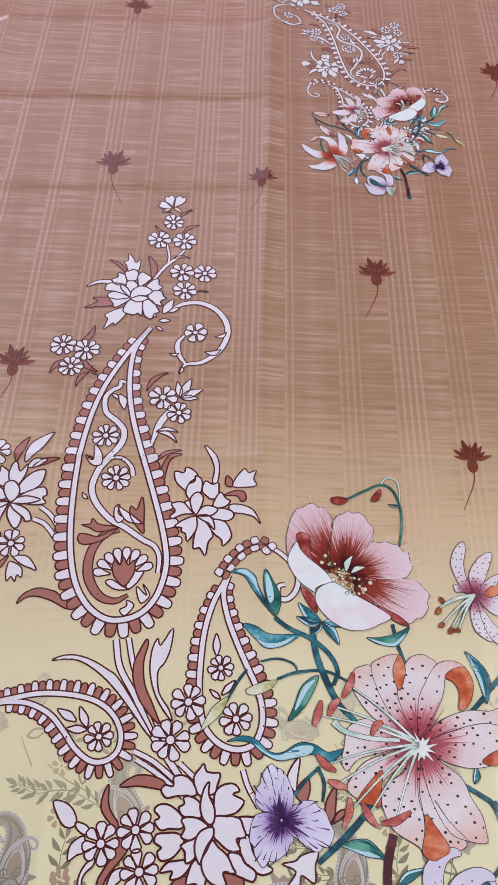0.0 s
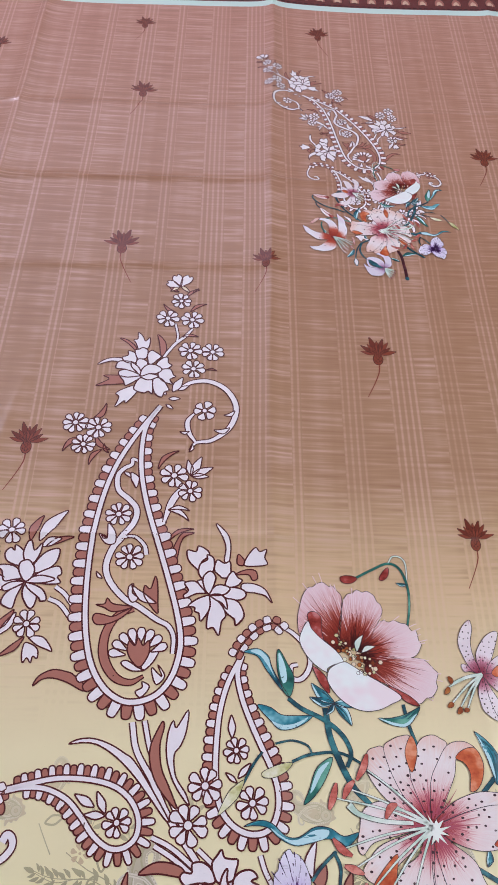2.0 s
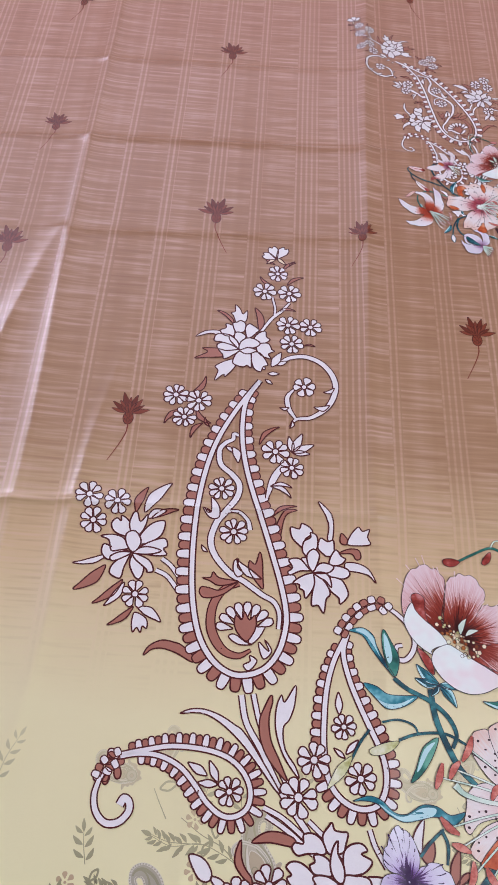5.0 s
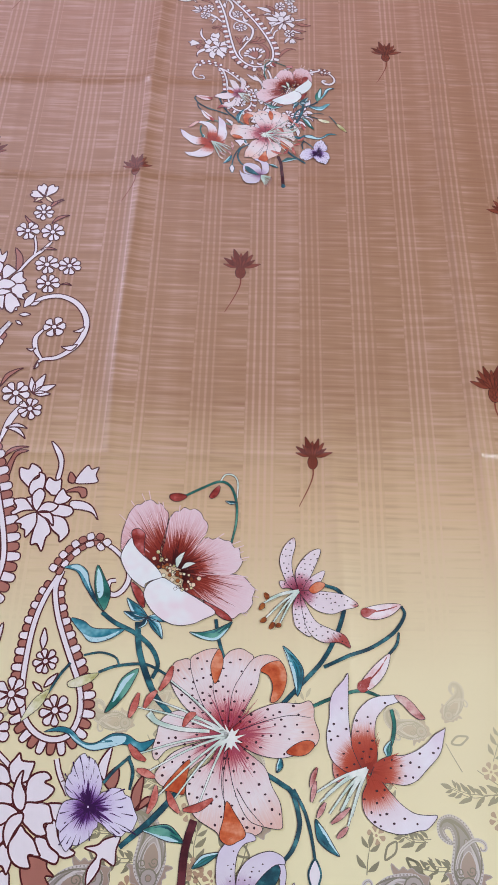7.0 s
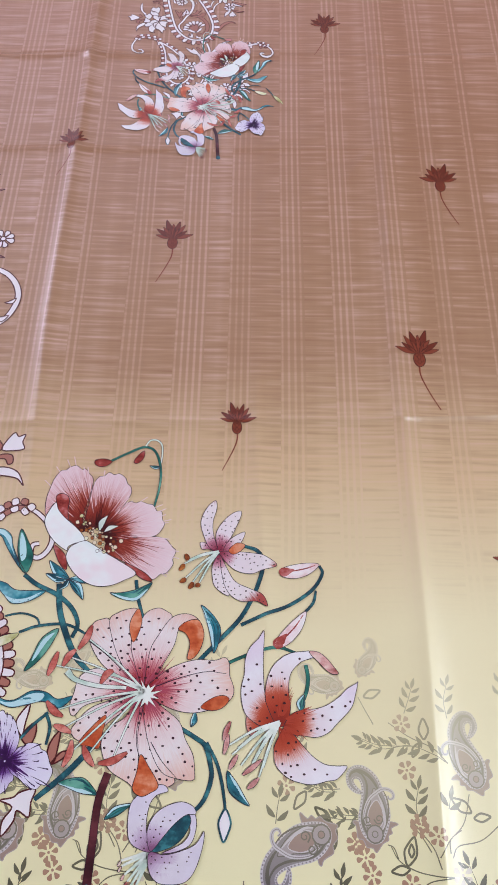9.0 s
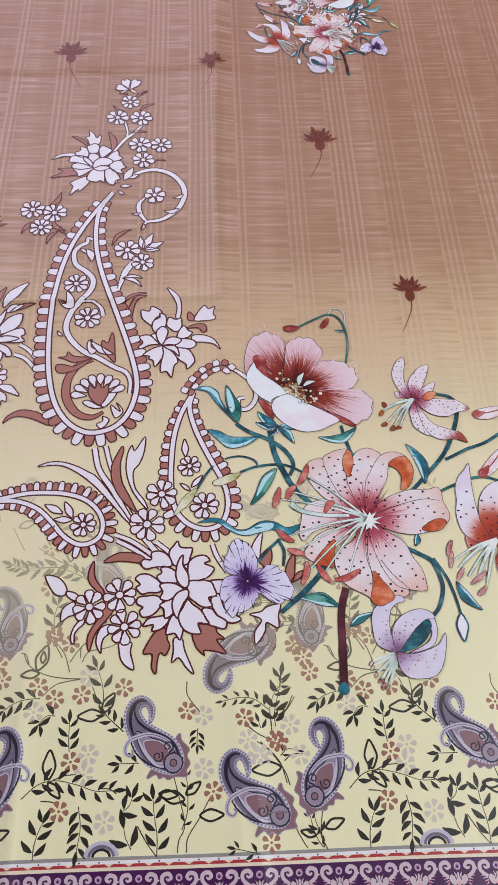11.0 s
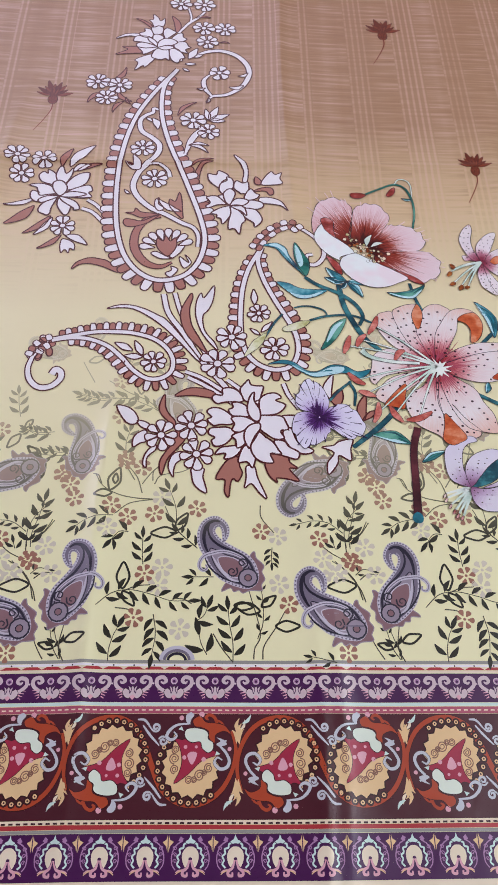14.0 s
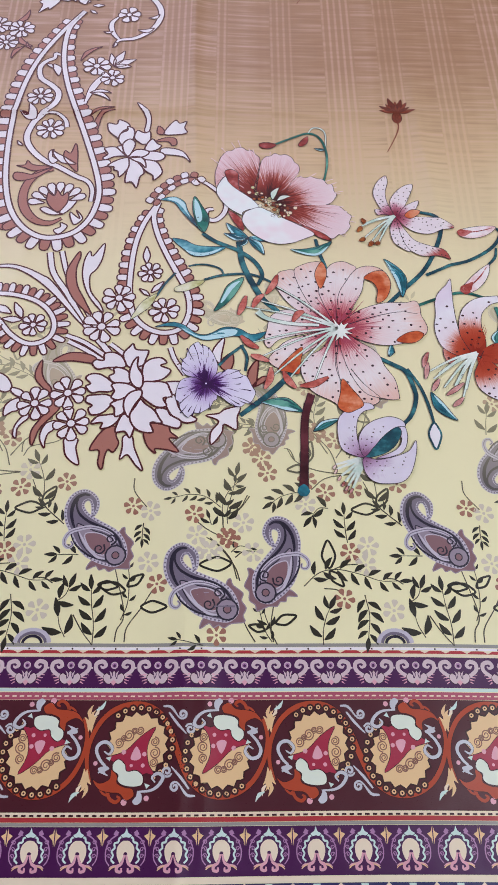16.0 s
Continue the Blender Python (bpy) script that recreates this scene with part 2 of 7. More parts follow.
def curve(pts, n=8, closed=False):
    """A smooth line through a few points."""
    p = [np.asarray(q, float) for q in pts]
    m = len(p)
    out = []
    for i in range(m if closed else m - 1):
        if closed:
            a, b, c, d = p[i - 1], p[i], p[(i + 1) % m], p[(i + 2) % m]
        else:
            b, c = p[i], p[i + 1]
            a = p[i - 1] if i else 2 * b - c
            d = p[i + 2] if i + 2 < m else 2 * c - b
        for k in range(n):
            t = k / n
            out.append(0.5 * (2 * b + (c - a) * t + (2 * a - 5 * b + 4 * c - d) * t * t + (3 * b - 3 * c + d - a) * t ** 3))
    if not closed:
        out.append(p[-1])
    return np.array(out)


def stroke(line, w0, w1=None, wm=None, closed=False):
    """A ribbon of ink along a line; w0, wm, w1: its width at the start, middle and end."""
    L = np.asarray(line, float)
    if closed:
        L = np.vstack([L, L[:1]])
    w1 = w0 if w1 is None else w1
    s = np.linspace(0, 1, len(L))
    w = w0 + (w1 - w0) * s if wm is None else np.where(s < 0.5, w0 + (wm - w0) * np.sin(np.pi * s), w1 + (wm - w1) * np.sin(np.pi * s))
    d = np.gradient(L, axis=0)
    if closed:
        d[0] = d[-1] = L[1] - L[-2]
    d = d / np.maximum(np.hypot(d[:, 0], d[:, 1]), 1e-9)[:, None]
    nrm = np.column_stack([-d[:, 1], d[:, 0]])
    A, B = L + nrm * w[:, None] / 2, L - nrm * w[:, None] / 2
    out = []
    for i in range(len(L) - 1):
        out += [[A[i], B[i], B[i + 1]], [A[i], B[i + 1], A[i + 1]]]
    return [[tuple(q) for q in t] for t in out]


def turn(pts, deg, at=(0, 0), scale=1.0, flip=False):
    P = np.asarray(pts, float) * ((-1, 1) if flip else (1, 1)) * scale
    c, s = math.cos(radians(deg)), math.sin(radians(deg))
    return P @ np.array([[c, s], [-s, c]]) + np.asarray(at, float)[:2]


def band(y0, y1):
    """A level strip of print across the cloth, sagging with the hem line."""
    xs = np.arange(X0, X1 + 0.1, 12.0)
    lo, hi = np.column_stack([xs, hem(xs, y0)]), np.column_stack([xs, hem(xs, y1)])
    out = []
    for i in range(len(xs) - 1):
        out += [[lo[i], lo[i + 1], hi[i + 1]], [lo[i], hi[i + 1], hi[i]]]
    return out


def hem(x, y):
    """Printed lines across the cloth are a little wavy."""
    return y + 0.7 * np.sin(np.asarray(x) / 95.0) + 0.4 * np.sin(np.asarray(x) / 41.0 + 1)


X0, X1, Y0, Y1 = -330, 660, -63, 1330

# ---- the setting ----
def box(name, x0, x1, y0, y1, z0, z1, mat):
    bm = bmesh.new()
    bmesh.ops.create_cube(bm, size=1.0)
    for v in bm.verts:
        v.co = Vector((x0 + (v.co.x + 0.5) * (x1 - x0), y0 + (v.co.y + 0.5) * (y1 - y0), z0 + (v.co.z + 0.5) * (z1 - z0)))
    bmesh.ops.bevel(bm, geom=bm.edges[:], offset=min(0.004, (z1 - z0) / 4), segments=2, affect="EDGES")
    me = bpy.data.meshes.new(name)
    bm.to_mesh(me)
    bm.free()
    me.materials.append(mat)
    return new(name, me)


def plain_mat(name, colour, rough, grain, amount):
    m = bpy.data.materials.new(name)
    m.use_nodes = True
    t = Tree(m.node_tree)
    b = m.node_tree.nodes["Principled BSDF"]
    pos = t.add("ShaderNodeTexCoord").outputs["Object"]
    n = t.noise(pos, grain, 5.0, 0.6)
    n2 = t.noise(pos, grain * 0.06, 3.0)
    c = t.mix(t.math("MULTIPLY", t.math("ADD", n, n2), amount), srgb(colour), (*[v * 0.7 for v in srgb(colour)[:3]], 1.0))
    bump = t.add("ShaderNodeBump")
    bump.inputs["Strength"].default_value, bump.inputs["Distance"].default_value = 0.3, 0.0006
    t.put(bump.inputs["Height"], n)
    t.put(b.inputs["Normal"], bump)
    t.put(b.inputs["Base Color"], c)
    b.inputs["Roughness"].default_value = rough
    return m


WALL = plain_mat("wall_paint", "9A9288", 0.85, 60.0, 0.12)
SHEET = plain_mat("white_table_sheet", "EAF4FA", 0.7, 900.0, 0.06)
FLOOR = plain_mat("floor_tile", "B9AEA2", 0.4, 8.0, 0.2)
# unseen room shell, made up to bounce light and fill the reflections
box("floor", -1.6, 2.4, -1.8, 2.6, -0.80, -0.75, FLOOR)["kind"] = "structure"
box("unseen_ceiling", -1.6, 2.4, -1.8, 2.6, 2.25, 2.35, WALL)["kind"] = "structure"
box("unseen_wall_south", -1.6, 2.4, -1.9, -1.8, -0.80, 2.35, WALL)["kind"] = "structure"
box("unseen_wall_east", 2.4, 2.5, -1.9, 2.7, -0.80, 2.35, WALL)["kind"] = "structure"
# an opening behind the added west lamp, near the corner
for nm, y0, y1, z0, z1 in (("unseen_wall_west_1", -1.9, 1.45, -0.8, 2.35), ("unseen_wall_west_2", 2.45, 2.7, -0.8, 2.35), ("unseen_wall_west_3", 1.45, 2.45, -0.8, 0.9), ("unseen_wall_west_4", 1.45, 2.45, 1.9, 2.35)):
    box(nm, -1.7, -1.6, y0, y1, z0, z1, WALL)["kind"] = "structure"
# a wide opening behind the added north lamp
for nm, x0, x1, z0, z1 in (("unseen_wall_north_1", -1.6, -1.15, -0.8, 2.35), ("unseen_wall_north_2", 0.45, 2.4, -0.8, 2.35), ("unseen_wall_north_3", -1.15, 0.45, -0.8, 1.12), ("unseen_wall_north_4", -1.15, 0.45, 2.12, 2.35)):
    box(nm, x0, x1, 2.6, 2.7, z0, z1, WALL)["kind"] = "structure"
board = box("tabletop", -0.75, 1.1, -0.45, 1.75, -0.75, 0.0006, SHEET)
tagged(board, "table covered with a plain white sheet", "table")


# ---- the cloth ----
fabric = grid_cloth("printed_fabric", X0, X1, Y0, Y1, 3.0, GROUND)
tagged(fabric, "unfolded satin suit fabric printed with paisleys and lilies", "fabric")


# ---- printed border bands, from the hem upwards ----
for nm, y0, y1, mat in (("orange_hem_stripe", -63.8, -61.7, ORANGE), ("navy_stripe", -61.5, -57.2, NAVY), ("cream_stripe", -57, -54.4, CREAM),
                        ("purple_band", -54.2, -33.2, PURPLE), ("grey_stripe", -33, -31.5, GREYL), ("red_stripe", -31.3, -29.2, RED), ("cream_stripe", -29, -27.2, CREAM),
                        ("maroon_band", -27, 24.6, MAROON), ("rose_stripe", 24.8, 28.4, ROSE), ("mint_stripe", 28.8, 30.4, MINT),
                        ("purple_band", 30.6, 46.2, PURPLE), ("cream_stripe", 46.4, 47.8, CREAM), ("red_stripe", 48, 49.6, RED), ("white_stripe", 49.8, 51.2, WHITE), ("grey_line", 51.4, 53.2, GREYL)):
    ink(nm, [(band(y0, y1), mat, 0)], fabric, 0)


# ---- drawing ----
class Art:
    """A hand that draws motifs, moved, turned, scaled or mirrored as a whole."""

    def __init__(self, base=0, pivot=(0, 0), at=(0, 0), deg=0.0, scale=1.0, flip=False):
        self.n = 0
        self.base, self.pivot, self.at, self.deg, self.k, self.flip = base, np.asarray(pivot, float), at, deg, scale, flip

    def go(self, pts):
        return turn(np.asarray(pts, float).reshape(-1, 2) - self.pivot, self.deg, self.at, self.k, self.flip)

    def fill(self, name, outline, mat, parent, layer=1, edge=None, lw=1.0, centre=None, reach=1.0, smooth=5, extra=()):
        self.n += 1
        layer += 0.07 * (self.n % 5)
        o = self.go(curve(outline, smooth, True) if smooth else outline)
        g = [(triangles([tuple(p) for p in o]), mat, 0)]
        if edge:
            g.append((stroke(o, lw * self.k, closed=True), edge, 0.4))
        for pts, m, w0, w1, wm in extra:
            g.append((stroke(self.go(pts), w0 * self.k, w1 * self.k, None if wm is None else wm * self.k), m, 0.3))
        return ink(name, g, parent, self.base + layer, None if centre is None else self.go([centre])[0], reach * self.k)

    def line(self, name, pts, mat, parent, w0, w1=None, wm=None, layer=1, edge=None, lw=0.8, smooth=6, closed=False, centre=None, reach=1.0):
        o = self.go(curve(pts, smooth, closed) if smooth else pts)
        w1 = w0 if w1 is None else w1
        k = self.k
        g = []
        if edge:
            g.append((stroke(o, (w0 + 2 * lw) * k, (w1 + 2 * lw) * k, None if wm is None else (wm + 2 * lw) * k, closed), edge, -0.4))
        g.append((stroke(o, w0 * k, w1 * k, None if wm is None else wm * k, closed), mat, 0))
        return ink(name, g, parent, self.base + layer, None if centre is None else self.go([centre])[0], reach * k)


def disc(c, r, n=12, ry=None):
    a = np.linspace(0, 2 * np.pi, n, endpoint=False)
    return np.column_stack([c[0] + r * np.cos(a), c[1] + (ry or r) * np.sin(a)])


SHAPES = {
    "round": ((0.0, 0.0), (0.42, 0.3), (0.5, 0.66), (0.3, 0.94), (0.0, 1.0), (-0.3, 0.94), (-0.5, 0.66), (-0.42, 0.3)),
    "drop": ((0.0, 0.0), (0.26, 0.3), (0.5, 0.7), (0.3, 0.96), (0.0, 1.0), (-0.3, 0.96), (-0.5, 0.7), (-0.26, 0.3)),
    "heart": ((0.0, 0.0), (0.3, 0.3), (0.5, 0.66), (0.4, 0.9), (0.2, 1.0), (0.0, 0.9), (-0.22, 1.02), (-0.45, 0.88), (-0.5, 0.6), (-0.28, 0.28)),
    "leaf": ((0.0, 0.0), (0.26, 0.18), (0.42, 0.45), (0.24, 0.78), (0.0, 1.0), (-0.24, 0.78), (-0.42, 0.45), (-0.26, 0.18)),
    "claw": ((0.0, 0.0), (0.36, 0.3), (0.5, 0.62), (0.42, 0.98), (0.16, 0.8), (0.0, 1.08), (-0.2, 0.78), (-0.46, 0.94), (-0.5, 0.6), (-0.34, 0.28)),
}


def shaped(kind, base, tip, wide, bend=0.0):
    """An outline from base to tip; wide: its width by its length; bend: how far its middle bows to the side."""
    b, t = np.asarray(base, float), np.asarray(tip, float)
    d = t - b
    n = np.array([-d[1], d[0]])
    return [tuple(b + d * v + n * (u * wide + bend * math.sin(math.pi * min(max(v, 0), 1)))) for u, v in SHAPES[kind]]


def daisy(art, c, r, parent, layer, fill, edge, n=8, rot=10.0, lw=0.95, name="daisy", split_petals=True):
    c = np.asarray(c, float)
    hub = art.fill(name, disc(c, r * 0.24, 10), fill, parent, layer + 1.4, edge, lw, smooth=0)
    for k in range(n):
        a = radians(rot + 360 * k / n + 5 * math.sin(k * 2.3 + rot))
        d = np.array([math.cos(a), math.sin(a)])
        art.fill("petal", shaped("drop", c + d * r * 0.22, c + d * r * (1 + 0.05 * math.sin(k * 1.7)), 1.9 * math.sin(math.pi / n) / 0.78 * 0.74), fill, hub, layer, edge, lw, smooth=3)
    return hub


def many_petalled(art, parent, layer, petals, fill, edge, lw=1.2):
    """A flower of pointed and cleft petals, drawn from the back to the heart."""
    heart = art.fill("flower", petals[-1], fill, parent, layer + 0.45 * len(petals), edge, lw, smooth=4)
    for k, o in enumerate(petals[:-1]):
        art.fill("petal", o, fill, heart, layer + 0.45 * k, edge, lw, smooth=4)
    return heart


def beads(art, ring, count, length, parent, layer, mats, edge, lw=0.75, taper=None, lean=0.0, gap=0.0, sign=1):
    """A row of round-ended petals that stand out from a line, in alternating dyes. taper(s): their length along the line."""
    L = np.asarray(ring, float)
    seg = np.hypot(*np.diff(L, axis=0).T)
    s = np.r_[0, np.cumsum(seg)]
    pitch = s[-1] / count
    for k in range(count):
        u = (k + 0.5) * pitch
        p = np.array([np.interp(u, s, L[:, 0]), np.interp(u, s, L[:, 1])])
        q = np.array([np.interp(min(u + 1, s[-1]), s, L[:, 0]), np.interp(min(u + 1, s[-1]), s, L[:, 1])]) - np.array([np.interp(max(u - 1, 0), s, L[:, 0]), np.interp(max(u - 1, 0), s, L[:, 1])])
        t = q / max(np.hypot(*q), 1e-9)
        nrm = np.array([-t[1], t[0]]) * sign
        d = nrm + t * lean
        d = d / np.hypot(*d)
        m = mats[k % len(mats)]
        ln = length * (taper(u / s[-1]) if taper else 1.0) * (1.0 if m is WHITE else 0.9)
        w, b = pitch * (1.02 - gap), p + nrm * 0.6
        o = [b - t * w * 0.44, b + t * w * 0.44, b + t * w * 0.5 + d * ln * 0.6, b + t * w * 0.36 + d * ln * 0.92, b + d * ln, b - t * w * 0.36 + d * ln * 0.92, b - t * w * 0.5 + d * ln * 0.6]
        art.fill("bead", o, m, parent, layer + (0.5 if m is WHITE else 0), edge, lw, smooth=2)


# ---- the large paisley spray ----
def paisley_spray(art):
    W, B, E = WHITE, BRICKY, WINE
    # main paisley
    loop = [(63.1, 571.7), (47.1, 545.4), (33.7, 517.2), (26.3, 492.3), (22, 465), (20.3, 435.6), (21.1, 404.4), (24.1, 377.7), (30.3, 354.8), (40.4, 338.7), (53, 330), (65.3, 329.4), (77.5, 334.8), (86.1, 346.3), (90.4, 362.1), (90.4, 375.9), (86.6, 393.6), (80.5, 413.8), (72.8, 437.1), (65.3, 458.6), (57.5, 483.5), (52.3, 508), (50.8, 532), (53.2, 552.3), (63.1, 571.7)]
    ring = curve(loop, 8)
    body = art.line("paisley", loop, W, fabric, 3.3, layer=6, edge=E, lw=1.1)
    beads(art, ring[4:-4], 76, 11.0, body, 4, (W, B), E, 1.0, taper=lambda s: 0.45 + 0.62 * math.sin(math.pi * min(1, max(0.0, s * 0.94 + 0.05))) ** 0.6, sign=-1)
    # leaves of the tip and the curl
    for b, t in zip([(66.6, 583.2), (72.1, 586.5), (76.7, 588.5), (69.2, 579.2), (67.3, 573.2)], [(58.7, 591.9), (79.7, 602.1), (85.1, 593.1), (78.7, 579.6), (73.3, 568.8)]):
        art.fill("leaf", shaped("leaf", b, t, 0.5), W, body, 7, E)
    art.line("curl", [(78.5, 590.4), (87.3, 596.9), (101.2, 598.8), (115.1, 592.2), (124.1, 579.4), (125.9, 565.4), (119.8, 549.7), (106.7, 538.5), (94, 535.7), (89.4, 527.9)], W, body, 2.6, 1.0, 4.2, layer=6, edge=E, lw=0.9)
    art.line("curl", [(94, 535.7), (87.9, 545.4), (86.3, 556.7), (91.5, 565)], W, body, 1.5, 1.2, 3.6, layer=6.3, edge=E, lw=0.9)
    for b, t in zip([(124.9, 568.3), (121.1, 550.9), (87.8, 546.6), (90.9, 533.9)], [(116, 563.8), (108.2, 548.6), (80.4, 546.2), (89, 526.8)]):
        art.fill("leaf", shaped("leaf", b, t, 0.42, 0.2), W, body, 6.4, E)
    daisy(art, *[(99.8, 567.7)], 9.5, body, 8, W, E, 6)
    # scrolls inside
    art.line("scroll", [(48.8, 517.3), (44.5, 518.7), (44.2, 513.7), (38.6, 510), (34.2, 502.9), (36.1, 490.3), (45.1, 482.1), (51.3, 473.9), (50.7, 463.1), (42.9, 449.9), (36.6, 440.8), (33.1, 426.1), (37.6, 413.6), (48.9, 401.4), (59.8, 395.4), (72.9, 386.5), (81.5, 381.8), (85.7, 373.6), (85.7, 362.1)], W, body, 2.0, 2.2, 4.2, layer=4.5, edge=E, lw=0.9)
    art.line("scroll", [(40.7, 448.6), (51.9, 449.9), (59.7, 443.5), (61.7, 435.7)], W, body, 1.0, 3.2, None, layer=4.4, edge=E, lw=0.8)
    art.line("scroll", [(56.4, 393.6), (46.2, 389.4), (38.9, 377.7), (37.8, 363.3), (42, 352), (49.3, 344.2), (58.8, 342), (67, 346.4)], B, body, 2.5, 1.0, 5.5, layer=4.2, edge=E, lw=0.9)
    for o in (
        [(65.4, 356.1), (67.8, 362.0), (76.4, 365.2), (72.6, 355.8), (65.9, 349.8)],
        [(51.0, 355.4), (55.1, 356.8), (62.8, 352.1), (67.2, 350.3), (59.2, 349.7), (53.2, 352.5)],
        [(76.2, 354.3), (79.6, 346.6), (76.6, 348.5), (72.5, 352.3), (72.8, 347.5), (76.2, 340.8), (81.5, 346.7)],
        [(25.3, 451.8), (31.7, 449.0), (31.1, 461.1), (37.3, 453.7), (37.8, 444.7), (30.9, 444.1)],
        [(51.4, 403.3), (51.3, 410.5), (54.6, 412.7), (54.1, 406.2), (58.6, 402.0), (54.8, 398.7)],
        [(62.4, 335.9), (66.8, 338.8), (66.5, 342.6), (71.5, 339.8), (69.1, 334.7), (65.5, 332.2)],):
        art.fill("leaf", o, W, body, 4.8, E, smooth=4)
    for o in (
        [(55.1, 395.3), (47.4, 392.2), (40.4, 391.7), (35.1, 394.5), (29.3, 396.5), (35.2, 397.2), (36.8, 401.5), (41.2, 397.4), (51.0, 396.1)],
        [(39.4, 382.7), (31.5, 381.9), (28.1, 385.5), (29.2, 389.7), (34.7, 389.4), (41.8, 387.9), (49.4, 391.8), (55.2, 394.5), (47.9, 387.0)],
        [(73.2, 390.7), (65.9, 399.0), (62.4, 405.3), (62.8, 411.8), (67.1, 409.3), (69.9, 419.0), (72.0, 412.0), (73.0, 399.1)],):
        art.fill("leaf", o, B, body, 4.8, E, smooth=4)
    for b, t, w in zip([(31.8, 448.5), (38.8, 506.5), (31.3, 416.7), (44.4, 506.5), (71.9, 398.4)], [(27.2, 451.1), (44.5, 501.6), (26.7, 421.7), (49.4, 492.5), (53.4, 411.8)], (0.5, 0.5, 0.45, 0.5, 0.3)):
        art.fill("leaf", shaped("leaf", b, t, w, 0.1), W, body, 4.8, E)
    for c, r in zip([(38.2, 469.1), (49.7, 433.8)], (10.0, 10.5)):
        daisy(art, c, r, body, 6, W, E, 9)
    # half flower
    hub = np.array(*[(63.5, 356.4)])
    fan = art.fill("half_flower", shaped("claw", hub + (0, -4), hub + (-2, 15), 0.8), B, body, 6, E)
    for k in range(8):
        a = radians(172 - 21 * k)
        d = np.array([math.cos(a), math.sin(a)])
        art.fill("petal", shaped("drop", hub + d * 9 + (-1, 3), hub + d * 21 + (-1, 3), 0.5), W, fan, 5.4, E)
    # top flower and its sprays
    many_petalled(art, fabric, 7, (
        [(43.8, 602.3), (36.1, 599.5), (26.0, 601.6), (24.9, 607.1), (32.2, 609.4), (39.3, 608.4)],
        [(43.8, 602.3), (41.2, 598.4), (31.9, 591.8), (29.4, 596.7), (26.0, 601.6), (33.0, 600.6)],
        [(43.7, 603.5), (36.4, 607.0), (28.2, 609.3), (21.7, 610.3), (22.5, 616.2), (26.4, 618.2), (35.5, 617.2), (40.0, 612.3)],
        [(35.6, 616.0), (29.5, 617.0), (26.0, 622.0), (30.8, 624.8), (30.8, 629.5), (36.6, 627.7), (38.7, 622.6), (38.5, 617.4)],
        [(39.2, 621.3), (36.4, 630.3), (39.9, 631.8), (43.2, 633.8), (47.6, 630.8), (47.2, 622.9), (43.3, 620.7)],
        [(49.8, 615.2), (47.6, 625.5), (50.6, 630.9), (54.8, 629.0), (59.6, 624.7), (56.9, 620.7), (52.8, 616.1)],
        [(55.8, 615.5), (60.4, 622.1), (65.4, 623.6), (66.4, 617.9), (69.6, 614.7), (64.2, 610.1), (59.2, 611.0)],
        [(58.7, 602.8), (59.3, 609.2), (68.2, 610.8), (71.6, 604.5), (73.7, 602.8), (68.9, 599.4), (71.2, 594.7), (64.1, 596.7)],
        [(55.0, 600.2), (60.9, 600.4), (65.2, 595.5), (68.7, 588.2), (65.1, 586.1), (62.7, 580.6), (57.1, 584.1), (54.5, 592.7)],
        [(44.9, 601.1), (53.0, 600.1), (54.6, 591.4), (54.6, 584.0), (51.1, 586.4), (47.7, 584.5), (39.2, 587.7), (40.4, 595.9)],
        [(39.0, 612.2), (39.3, 620.0), (44.3, 620.7), (48.7, 616.5), (45.8, 610.0), (43.5, 606.8)],
        [(43.8, 602.3), (39.5, 606.7), (35.0, 612.1), (34.6, 616.7), (39.9, 613.1), (43.4, 607.3)],
        [(43.8, 602.3), (50.6, 605.0), (58.7, 602.8), (53.1, 598.8), (48.1, 598.7)],
        [(43.8, 602.3), (44.2, 609.9), (49.8, 615.2), (56.9, 614.2), (61.3, 609.8), (56.6, 605.3), (50.6, 605.0)]), W, E)
    for o in (
        [(39.3, 631.8), (36.7, 638.3), (34.3, 642.2), (37.7, 643.7), (37.7, 651.2), (42.2, 646.6), (44.7, 641.3), (48.5, 645.5), (48.3, 634.8), (44.4, 632.0)],
        [(26.6, 616.4), (17.4, 617.8), (5.4, 613.4), (13.1, 620.2), (25.1, 621.5)],
        [(40.7, 592.2), (32.1, 589.4), (24.4, 583.7), (27.2, 579.4), (24.9, 569.2), (32.0, 575.9), (33.6, 573.6), (41.4, 584.8)],):
        art.fill("leaf", o, W, fabric, 6, E, smooth=4)
    for o in (
        [(36.4, 630.8), (29.6, 638.0), (21.9, 643.8), (29.2, 641.7), (36.4, 635.1)],
        [(59.1, 626.5), (57.2, 639.1), (55.0, 649.3), (61.7, 642.0), (63.8, 632.7), (61.2, 625.5)],
        [(30.9, 601.8), (20.9, 602.4), (12.1, 601.7), (17.0, 598.0), (6.4, 590.8), (18.0, 592.5), (30.7, 594.3)],):
        art.fill("leaf", o, B, fabric, 6, E, smooth=4)
    stem = art.line("stem", [(61.6, 623.1), (70, 637.8), (79.3, 648.2), (85.4, 657.2)], W, fabric, 2.0, 1.6, 2.6, layer=6, edge=E, lw=0.8)
    art.line("stem", [(72.3, 639.9), (72.7, 649.8), (69.7, 663.1)], W, stem, 1.6, layer=6, edge=E, lw=0.8)
